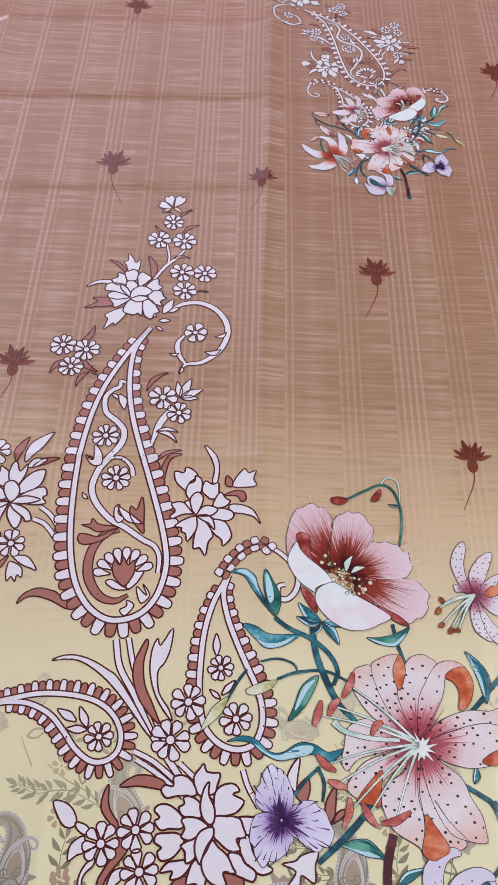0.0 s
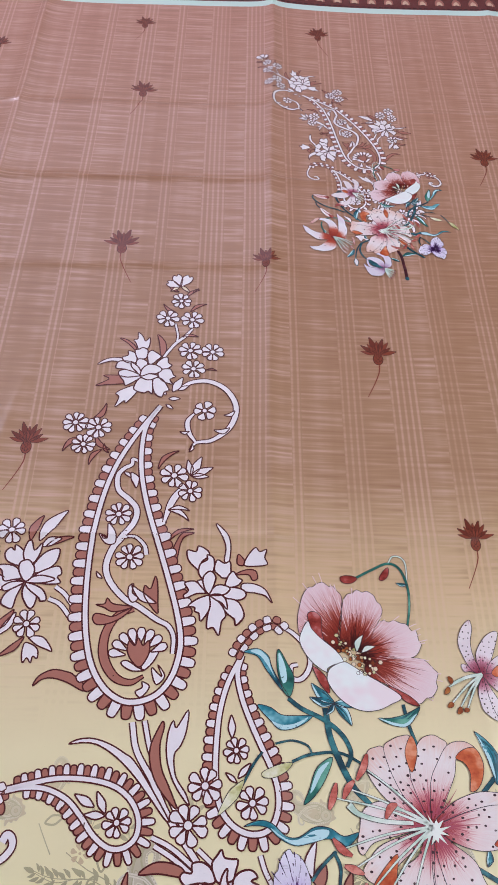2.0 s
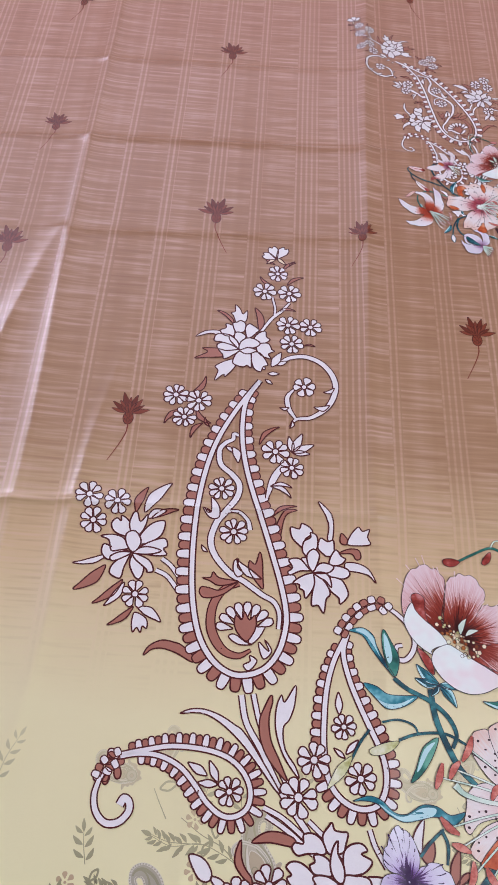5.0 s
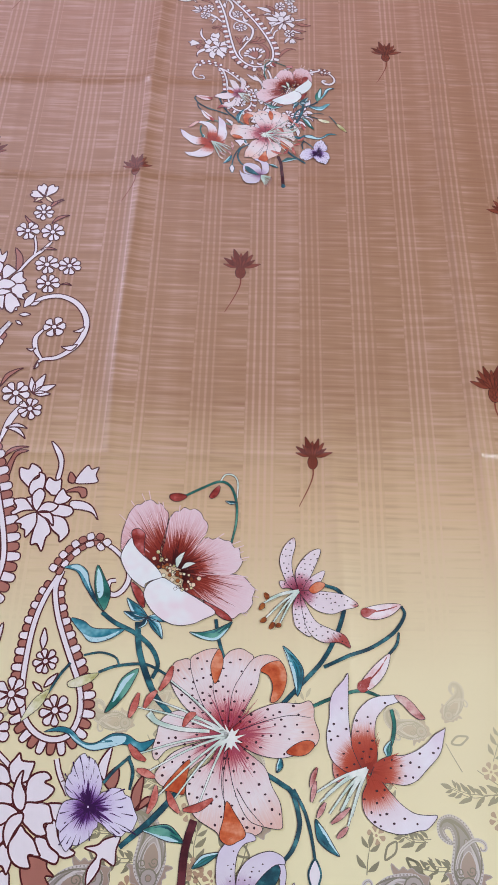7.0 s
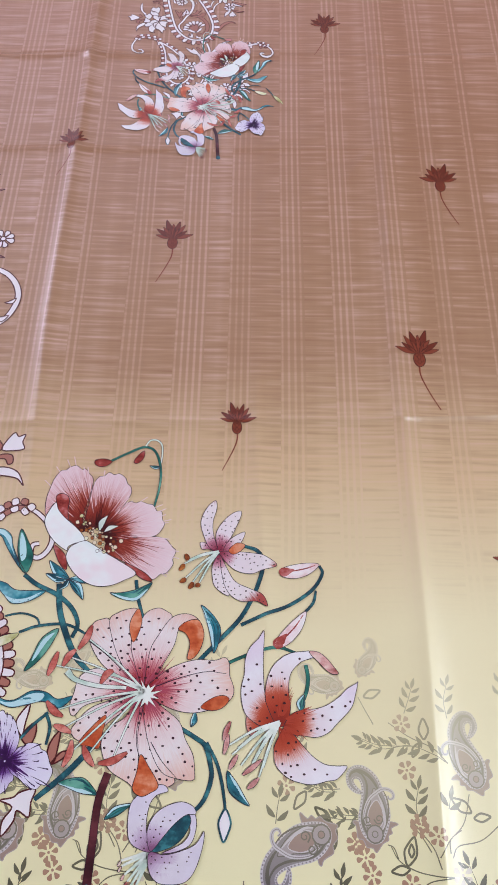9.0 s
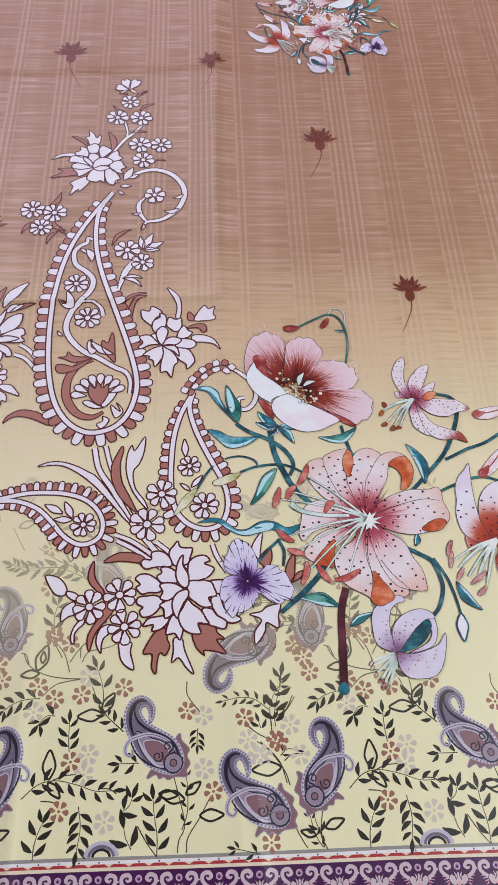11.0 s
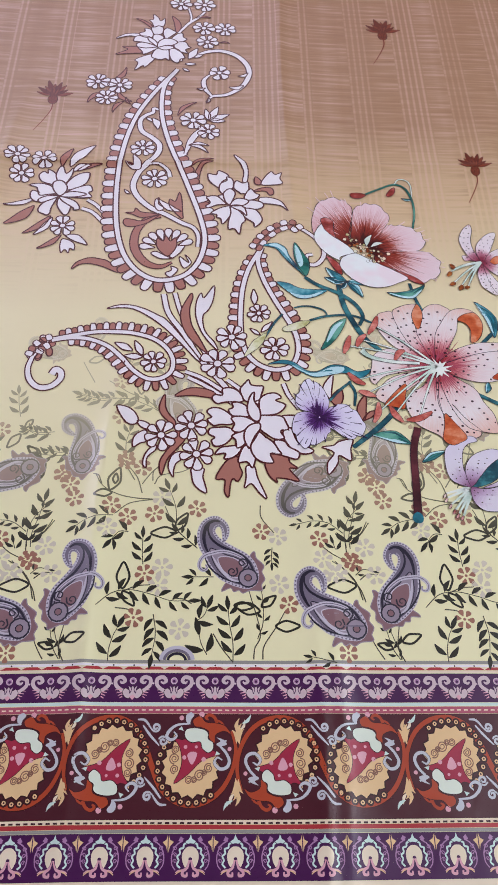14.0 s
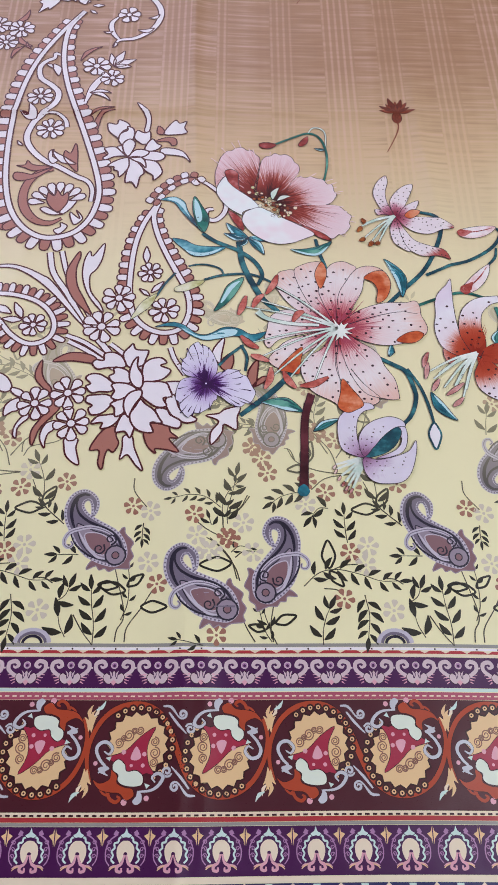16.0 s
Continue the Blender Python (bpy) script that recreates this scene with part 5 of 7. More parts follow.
    for k, o in enumerate(([(274.4, 297.7), (279.6, 302.7), (287.9, 304), (292.1, 295), (290.3, 285.1), (285.8, 278.6), (281.4, 278.1), (282.8, 287.8), (279.7, 294.6)], [(245.3, 310.3), (248, 309.2), (249.4, 301.1), (246.1, 290), (243.5, 289.6), (241.2, 300.5)],
                           [(291.9, 247.4), (299.1, 253), (306.4, 254.9), (310.3, 252.3), (305.6, 246.8), (298.4, 245.2)], [(254.9, 218), (260, 211.8), (267.3, 200.2), (261.9, 195.5), (256.5, 193.8), (251.2, 198), (253.2, 207.9)],
                           [(214.8, 224), (221.6, 233.3), (230.7, 241.4), (229.3, 229.6), (228, 221.2), (221.6, 222.3)])):
        art.fill("curl", o, ORANGE_CURL, lily, 17.0 + 0.5 * k, INKLINE, 0.4)
    n = 22
    star = [np.array(c_lily) + (8.5 if k % 2 else 4.0) * (1 + 0.25 * math.sin(k * 2.1)) * np.array([math.cos(2 * math.pi * k / n), math.sin(2 * math.pi * k / n)]) + (1.5, -2.5) for k in range(n)]
    art.fill("heart", star, GREENISH, lily, 19.6, smooth=0)
    anthers = ([(216, 299), (213.2, 290.9), (208.2, 282.9)], [(206.7, 282.8), (202.3, 278.1), (199.1, 271.6)], [(195, 281.1), (192.5, 272.5), (189.8, 265.4)], [(233.1, 269.4), (228.8, 267.2), (225.2, 260.9)], [(191.3, 249.4), (196.5, 243.5), (202.9, 240)],
               [(197.7, 234.6), (203.2, 232.8), (209.4, 230.4)], [(210.5, 225.8), (209.7, 217.8), (206.2, 209.8)], [(218.1, 222.8), (221, 216.5), (225.9, 210.6)], [(228.3, 212.3), (236.9, 213.8), (246.4, 219.1)])
    for ln in anthers:
        mid = ln[1]
        hub = np.asarray(c_lily, float)
        mm = np.asarray(mid, float)
        art.line("filament", [hub, hub + (mm - hub) * 0.5 + (0, 2.0), mm], GREENISH, lily, 1.6, 0.8, layer=20.2, edge=INKLINE, lw=0.22)
        art.line("anther", ln, CORAL, lily, 1.4, 1.4, 4.4, layer=21.0, edge=INKLINE, lw=0.3)
    art.line("pistil", [(202.3, 268.6), (208.6, 263.2), (223.5, 259.5), (242.4, 258.6)], GREENISH, lily, 4.4, 2.0, 2.6, layer=20.8, edge=INKLINE, lw=0.3)
    for ln in ([(261.6, 259.8), (277.9, 265.8), (294.4, 269.7), (308, 268.7)], [(254.5, 246.7), (252.2, 231.8), (253.5, 217.4)], [(260.9, 225.5), (268.3, 214.6), (278.2, 204.8)], [(214.1, 289.1), (229.7, 277.8), (247, 261.8)]):
        art.line("vein", ln, INKLINE, lily, 0.6, 0.3, layer=17.2)
    # star lily
    kw = dict(edge=INKLINE, lw=0.42, centre=c_star, reach=56.0)
    starlily = None
    for k, (o, cnt, reach) in enumerate((([(337.6, 236.4), (332.6, 232.7), (328.9, 231.3), (324.4, 230.6), (321.7, 235.8), (322.0, 242.4), (326.0, 239.0), (331.2, 236.2)], 3, 58),
                                 ([(332.8, 297.4), (329.4, 292.7), (323.4, 286.1), (320.4, 278.3), (319.9, 268.8), (318.0, 260.0), (318.4, 251.4), (320.7, 244.2), (325.4, 239.5), (332.5, 236.2), (341.4, 237.7), (336.0, 247.1), (333.8, 255.6), (332.8, 264.2), (332.4, 276.8), (332.7, 287.0)], 10, 46),
                                 ([(341.4, 237.1), (334.9, 249.5), (333.7, 256.8), (335.4, 266.8), (339.1, 274.5), (345.5, 280.5), (352.1, 283.3), (360.1, 284.3), (364.1, 284.4), (367.4, 281.3), (362.8, 279.2), (357.5, 277.1), (351.7, 271.2), (349.6, 264.9), (349.3, 256.2), (350.4, 247.7), (347.8, 237.9)], 12, 60),
                                 ([(345.9, 236.1), (351.5, 244.1), (359.2, 247.0), (366.9, 247.6), (374.7, 250.3), (382.4, 255.4), (387.7, 260.5), (393.6, 263.8), (395.1, 264.7), (393.4, 257.6), (390.1, 248.4), (381.0, 239.0), (374.6, 232.9), (367.0, 230.1), (358.1, 230.9), (351.8, 231.5)], 14, 52),
                                 ([(347.2, 236.7), (341.7, 228.3), (339.6, 222.3), (340.8, 213.2), (347.2, 206.6), (354.8, 203.4), (364.1, 202.2), (373.4, 204.4), (379.6, 205.7), (386.1, 213.0), (379.6, 213.3), (372.1, 214.2), (364.6, 218.6), (356.9, 226.4), (353.0, 231.0)], 14, 58))):
        kw["reach"] = reach
        host = art.fill("petal" if starlily else "star_lily", o, STAR, starlily or fabric, 7 + 0.9 * k, **kw)
        host["layer"] = 7 + 0.9 * k
        starlily = starlily or host
        streaks(art, host, c_star, o, 14, STREAK_RUST, 0.12, 0.26 if k == 1 else 0.45, 1.0, host["layer"] + 0.74, 50 + k)
        spots(art, host, c_star, o, cnt if fine else 2, 40 + k, 0.95)
    art.fill("curl", [(363.4, 284.4), (369.4, 283.9), (374.7, 280.2), (379.3, 274.7), (382.5, 270.3), (378.6, 269.6), (373.4, 272.9), (369.4, 277.3), (365.4, 281.0)], BUD, starlily, 12.4, INKLINE, 0.4)
    for t in [(311, 224.6), (313, 218.9), (318.9, 212.7), (324, 209.1), (316.6, 222.8), (330.2, 206.1), (325.9, 214.2), (332.8, 211.5)]:
        art.line("filament", [c_star, (np.array(c_star) + np.array(t)) / 2 + (0, 2), t], GREENISH, starlily, 2.2, 1.0, layer=12.8, edge=INKLINE, lw=0.2)
    for ln in ([(311.6, 238.9), (309, 233.3), (307.2, 227.1)], [(310.4, 231.1), (309.3, 225.2), (307.8, 218.8)], [(331.9, 216.2), (325.8, 211.3), (319.8, 207.1)], [(316.6, 219), (313.7, 214.2), (311.2, 210)], [(330.2, 205.5), (326.6, 202), (323.1, 199.2)]):
        art.line("anther", ln, BUD, starlily, 0.8, 0.8, 3.0, layer=13.6, edge=INKLINE, lw=0.35)
    # small lily
    kw = dict(edge=INKLINE, lw=0.4, centre=c_small, reach=46.0)
    little = None
    for k, (o, cnt) in enumerate((([(293.1, 354.4), (288.3, 354.3), (286.7, 359.1), (290.3, 359.2), (296.2, 354.5), (300.2, 351.4)], 3), ([(293.8, 355.2), (289.5, 363.2), (286.6, 374.7), (290.2, 385.3), (296.6, 391.5), (297.8, 385.1), (295.4, 375), (296.2, 364.6), (300.6, 352.2)], 8),
                                 ([(300.2, 352.2), (297.8, 365.9), (304.3, 377.3), (311.6, 383), (316, 382.3), (312.2, 371.3), (307.3, 360.5), (303.3, 352.3)], 9), ([(303.3, 352.7), (308.1, 362.1), (318.2, 367.8), (316.9, 361.6), (312, 355.4)], 2),
                                 ([(300.9, 352.2), (312, 352.9), (323.8, 352.1), (333.6, 349.6), (341.6, 343.5), (331.3, 339.6), (323.5, 337), (313.7, 338.7), (306, 344.4)], 10), ([(300.2, 350.6), (296.2, 342.5), (296.2, 334.7), (298.5, 327), (307, 321.1), (308.5, 324.2), (304.7, 333), (302.9, 344.7)], 10),
                                 ([(301.3, 349.8), (306.4, 340.5), (312.5, 331.3), (323.2, 326.2), (331.6, 322.2), (335.1, 314), (327.6, 317.5), (316.1, 317.6), (307.4, 323.8), (303.2, 334.9)], 9))):
        host = art.fill("petal" if little else "small_lily", o, SMALL, little or fabric, 7 + 0.9 * k, **kw)
        host["layer"] = 7 + 0.9 * k
        little = little or host
        spots(art, host, c_small, o, 2 * cnt if fine else 2, 70 + k, 0.62, 0.1)
    art.fill("curl", [(307.3, 354), (312.9, 359.4), (318.8, 358), (315.9, 353.5), (310.4, 350.9)], ORANGE_CURL, little, 14, INKLINE, 0.4)
    for t, u in zip([(278.2, 345.9), (275.9, 343.5), (277.6, 333.3), (282.7, 330.4), (287.3, 329.7)], [(276.5, 350.7), (272.8, 338.7), (273.8, 330.1), (280, 325.7), (284.6, 327.4)]):
        art.line("filament", [c_small, (np.array(c_small) + np.array(t)) / 2 + (0, 1.5), t], GREENISH, little, 1.8, 0.9, layer=14.6, edge=INKLINE, lw=0.2)
        d = np.array(u) - np.array(t)
        art.line("anther", [t, np.array(t) + d * 0.5 + (0.6, 0), u], ANTHER, little, 1.2, 1.0, 3.2, layer=15.4, edge=INKLINE, lw=0.25)
    # pansy
    kw = dict(edge=INKLINE, lw=0.4, centre=c_pansy, reach=31.0)
    pansy = None
    for k, o in enumerate(([(168.6, 212.2), (164.1, 216.2), (158.2, 217.6), (154.4, 222.3), (154.9, 229.2), (157.0, 231.7), (157.7, 235.2), (160.5, 240.5), (164.2, 243.1), (166.5, 240.6), (169.2, 240.4), (172.9, 236.6), (176.0, 229.8), (177.0, 224.6), (175.1, 216.6), (172.3, 212.2)],
                           [(169.3, 213.1), (162.7, 216.4), (155.3, 215.3), (152.3, 210.3), (151.4, 201.9), (153.7, 198.8), (154.6, 194.2), (159.1, 188.1), (162.6, 191.3), (166.2, 191.5), (172.6, 195.7), (174.7, 200.0), (176.8, 202.2), (175.3, 208.0)],
                           [(171.5, 212.2), (176.6, 220.2), (180.2, 221.7), (183.2, 223.6), (189.2, 223.2), (191.8, 220.1), (195.4, 218.2), (198.3, 211.7), (200.5, 206.6), (197.2, 199.5), (194.3, 199.4), (191.4, 196.8), (185.5, 198.3), (179.7, 202.9), (174.6, 205.9)])):
        host = art.fill("petal" if pansy else "pansy", o, PANSY, pansy or fabric, 22 + 0.9 * k, **kw)
        pansy = pansy or host
        streaks(art, host, c_pansy, o, 18, STREAK_VIOLET, 0.15, 0.62, 1.5, 22.66 + 0.9 * k, 60 + k)
        streaks(art, host, c_pansy, o, 9, STREAK_PLUM, 0.93, 0.72, 0.8, 22.7 + 0.9 * k, 64 + k)
        streaks(art, host, c_pansy, o, 12, STREAK_PLUM, 0.05, 0.4, 1.8, 22.74 + 0.9 * k, 68 + k)
    art.fill("heart", disc(c_pansy, 1.4, 7), LILAC_PALE, pansy, 26, STREAK_PLUM, 1.6, smooth=0)
    # pale lily below
    kw = dict(edge=INKLINE, lw=0.4, centre=c_low, reach=34.0)
    low = None
    for k, (o, m) in enumerate((([(251.4, 169.8), (249.9, 179.2), (250.8, 188.9), (255.3, 194.9), (262.6, 199.7), (270.7, 200.6), (273.5, 197), (266.8, 194.6), (262.5, 188.3), (261.6, 175.5), (265.5, 163.8), (256.8, 165.3)], PALE),
                                ([(284.7, 182.6), (290.5, 185), (292.2, 177.6), (289.2, 168.1), (281, 163.9), (272.1, 162.8), (284.1, 168.5), (288.5, 175.7)], PALE),
                                ([(264.8, 163.1), (271.5, 171.4), (279.4, 180.2), (286.6, 184.2), (288.6, 179.5), (283.6, 170.7), (275.7, 165.4)], TEAL_DARK),
                                ([(264.8, 163.8), (262.2, 174.4), (265.5, 182.8), (272.2, 188.3), (282.1, 191.2), (289.5, 188.9), (291.5, 184.6), (285.5, 183.8), (278.2, 178.3), (271.4, 170.6)], PALE),
                                ([(264.4, 163.1), (273.4, 162), (283.7, 164.3), (292.2, 168.1), (297, 175), (296.4, 166.3), (292.5, 154.4), (286.8, 147.8), (278.1, 146.3), (269.9, 147.4), (264.7, 153.5)], PALE))):
        host = art.fill("petal" if low else "pale_lily", o, m, low or fabric, 18 + 0.9 * k, **kw)
        host["layer"] = 18 + 0.9 * k
        low = low or host
        if m is PALE and fine:
            spots(art, host, c_low, o, (12, 0, 0, 10, 14)[k], 90 + k, 0.55, 0.15, 0.8)
    for t in [(248.2, 155.6), (250.2, 151.2), (252.3, 147.6), (254.1, 144.8), (256.7, 143.3), (247.7, 158.5)]:
        art.line("filament", [c_low, t], GREENISH, low, 2.4, 1.2, layer=17.2, edge=None)
        art.fill("anther", shaped("round", t, np.array(t) + (-1.8, -3.2), 0.45), BUD, low, 17.6, INKLINE, 0.3)


bouquet(Art(20))


# ---- the vine print near the hem, and carnations ----
FADE = (0.125, 0.32)
LEAFINK = cloth_mat("dark_leaf_dye", "2C2A20", fade=FADE)
VINEINK = cloth_mat("vine_line_dye", "4A4434", fade=FADE)
BROWNF = cloth_mat("brown_flower_dye", "A4705C", fade=FADE)
GHOST = cloth_mat("ghost_flower_dye", "D8CDB8", fade=FADE)
P_GREY = cloth_mat("paisley_grey_dye", "786E7E", fade=FADE)
P_BROWN = cloth_mat("paisley_brown_dye", "8C686C", fade=FADE)
P_MID = cloth_mat("paisley_mid_dye", "9C8E9A", fade=FADE)
P_LIGHT = cloth_mat("paisley_light_dye", "C8C2CC", fade=FADE)
P_NAVY = cloth_mat("paisley_ink_dye", "252032", fade=FADE)
HEMLINE = 53.8


def sprig(art, pts, n, size, parent, tip=True, stemw=0.55, two=True):
    """A twig with small pointed leaves in pairs."""
    L = curve(pts, 8)
    g = [(stroke(art.go(L), stemw, stemw * 0.7), VINEINK, 0)]
    for k in range(n):
        u = 0.14 + 0.82 * k / max(n - 1, 1)
        i = int(u * (len(L) - 2))
        t = L[i + 1] - L[i]
        t = t / max(np.hypot(*t), 1e-9)
        nr = np.array([-t[1], t[0]])
        s = size * 0.98 * (0.75 + 0.4 * math.sin(math.pi * (0.25 + 0.65 * u)))
        for sd in ((1, -1) if two else ((1,) if k % 2 else (-1,))):
            d = t * 0.72 + nr * 0.7 * sd
            b = L[i] + t * (sd * 0.8) + d * 0.8
            g.append((triangles([tuple(p) for p in art.go(curve(shaped("leaf", b, b + d * s, 0.42, 0.09 * sd), 3, True))]), LEAFINK, 0.4))
    if tip:
        t = L[-1] - L[-3]
        t = t / max(np.hypot(*t), 1e-9)
        g.append((triangles([tuple(p) for p in art.go(curve(shaped("leaf", L[-1], L[-1] + t * size * 1.05, 0.4), 3, True))]), LEAFINK, 0.4))
    return ink("leaf_sprig", g, parent, art.base)


def open_leaf(art, base, tip, parent):
    o = art.go(curve(shaped("leaf", base, tip, 0.55), 4, True))
    ink("open_leaf", [(stroke(o, 1.25, closed=True), LEAFINK, 0)], parent, art.base + 0.5)


def blossom(art, c, r, mat, parent):
    g = []
    for k in range(6):
        a = radians(60 * k + 17 * c[0] % 60)
        d = np.array([math.cos(a), math.sin(a)])
        g.append((triangles([tuple(p) for p in art.go(curve(shaped("drop", np.array(c) + d * r * 0.3, np.array(c) + d * r, 0.8), 3, True))]), mat, 0))
    g.append((triangles([tuple(p) for p in art.go(disc(c, r * 0.16, 6))]), mat, 0.2))
    ink("blossom", g, parent, art.base + 0.3)


def small_paisley(tail, foot, parent, base, flip=False):
    """A grey paisley with rope edge, curl, two scrolls and a ragged hem."""
    t, f = np.asarray(tail, float), np.asarray(foot, float)
    ln = np.hypot(*(t - f))
    deg = math.degrees(math.atan2(*(t - f)[::-1])) - 90
    art = Art(base, (0, 0), f, deg, ln / 40.0, flip)
    body = [(0.4, 26.8), (3.1, 28.4), (5.3, 32.3), (4.8, 36.4), (2.5, 39.8), (-1.3, 40.9), (-5.6, 39.6), (-9.4, 35.5), (-11.3, 30.1), (-11.4, 24.8), (-11.3, 18.0), (-9.6, 11.1), (-6.6, 6.4), (-2.9, 2.6), (0.9, 0.1), (5.2, 0.9), (7.8, 4.5), (8.5, 10.3), (7.0, 15.7), (3.8, 20.4), (0.6, 25.1), (-1.6, 29.5), (-1.8, 33.5), (0.3, 35.3), (2.2, 34.4), (2.0, 31.1)]
    hem = [(8.5, 14.2), (11.5, 15.1), (10.7, 12.1), (12.4, 6.8), (10.0, 4.5), (9.8, 0.6), (6.9, -1.3), (5.9, -4.0), (0.8, -1.4), (-2.8, -1.2), (-4.0, 1.0), (-6.5, 1.3), (-7.1, 3.8), (-11.6, 4.0), (-9.0, 6.4), (-6.3, 6.9), (0.2, 5.5)]
    thing = art.fill("small_paisley", hem, P_BROWN, parent, 0.5, P_MID, 0.5, smooth=3)
    art.fill("body", body, P_GREY, thing, 1, P_LIGHT, 1.3)
    art.fill("inner_body", [(-7.6, 25.9), (-5.0, 24.0), (-1.7, 19.7), (2.2, 16.0), (4.8, 11.4), (5.0, 6.3), (2.0, 2.6), (-2.2, 3.9), (-5.7, 7.7), (-8.1, 12.5), (-8.9, 18.9)], P_MID, thing, 2, P_NAVY, 0.5)
    art.fill("mauve_heart", [(-5.8, 20.0), (-0.4, 17.8), (2.8, 13.2), (2.0, 8.1), (-2.4, 7.1), (-5.6, 10.7), (-6.8, 15.5)], P_BROWN, thing, 2.5, P_LIGHT, 0.5)
    art.line("ink_stripe", [(3.1, 36.8), (0.9, 38.4), (-2.2, 38.4), (-5.1, 36.5), (-7.9, 32.3), (-9.1, 27.1), (-9.0, 23.7)], P_NAVY, thing, 0.8, 0.6, 1.8, layer=2.6)
    art.line("ink_stripe", [(-2.3, 37.8), (-4.3, 35.1), (-4.7, 30.5), (-2.7, 25.7), (0.7, 21.3), (4.3, 17.3), (6.6, 12.2), (6.5, 6.5), (5.0, 2.4)], P_NAVY, thing, 0.6, 0.8, 1.3, layer=2.6)
    art.line("ink_stripe", [(-11.7, 24.4), (-11.7, 17.6), (-9.3, 11.6), (-6.0, 7.3), (-1.8, 4.3)], P_NAVY, thing, 0.5, 0.6, 0.9, layer=2.6)
    art.line("band", [(5.5, 9.7), (4.9, 14.5), (1.6, 18.9), (-2.6, 22.1), (-7.3, 23.4), (-11.5, 23.8), (-14.8, 22.0), (-16.1, 19.4), (-15.0, 17.2), (-12.9, 17.6), (-12.9, 19.5)], P_LIGHT, thing, 1.0, 0.9, 2.0, layer=3)
    art.line("band_line", [(5.5, 9.7), (4.9, 14.5), (1.6, 18.9), (-2.6, 22.1), (-7.3, 23.4), (-11.5, 23.8), (-14.8, 22.0), (-16.1, 19.4), (-15.0, 17.2), (-12.9, 17.6), (-12.9, 19.5)], P_GREY, thing, 0.4, layer=3.6)
    art.line("band", [(-8.1, 22.2), (-7.5, 15.3), (-5.4, 8.1), (-1.7, 4.5)], P_LIGHT, thing, 0.5, 0.5, 1.3, layer=3)
    base_disc = art.fill("rosette", disc([(2.7, 4.6)][0], 4.6, 12), P_MID, thing, 4, P_NAVY, 0.8, smooth=0)
    art.fill("rosette_core", disc([(2.7, 4.6)][0], 1.7, 8), P_BROWN, base_disc, 4.5, P_NAVY, 0.5, smooth=0)
    for c, h, a0 in (([(3.6, 12.5)][0], 1, 250), ([(-2.8, 10.7)][0], -1, 20)):
        art.line("scroll", [(c[0] + 2.9 * (1 - 0.1 * k) * math.cos(radians(a0 + 62 * h * k)), c[1] + 2.9 * (1 - 0.1 * k) * math.sin(radians(a0 + 62 * h * k))) for k in range(9)], P_NAVY, thing, 0.8, 0.5, layer=4, smooth=3)
    rope = np.array(curve(body, 3, True))
    g = []
    for k in range(0, len(rope), 1):
        q = art.go(disc(rope[k], 0.5, 5))
        g.append((triangles([tuple(p) for p in q]), P_GREY, 0))
    tagged(ink("rope_print", g, thing, base + 1.8), kind="stuff")


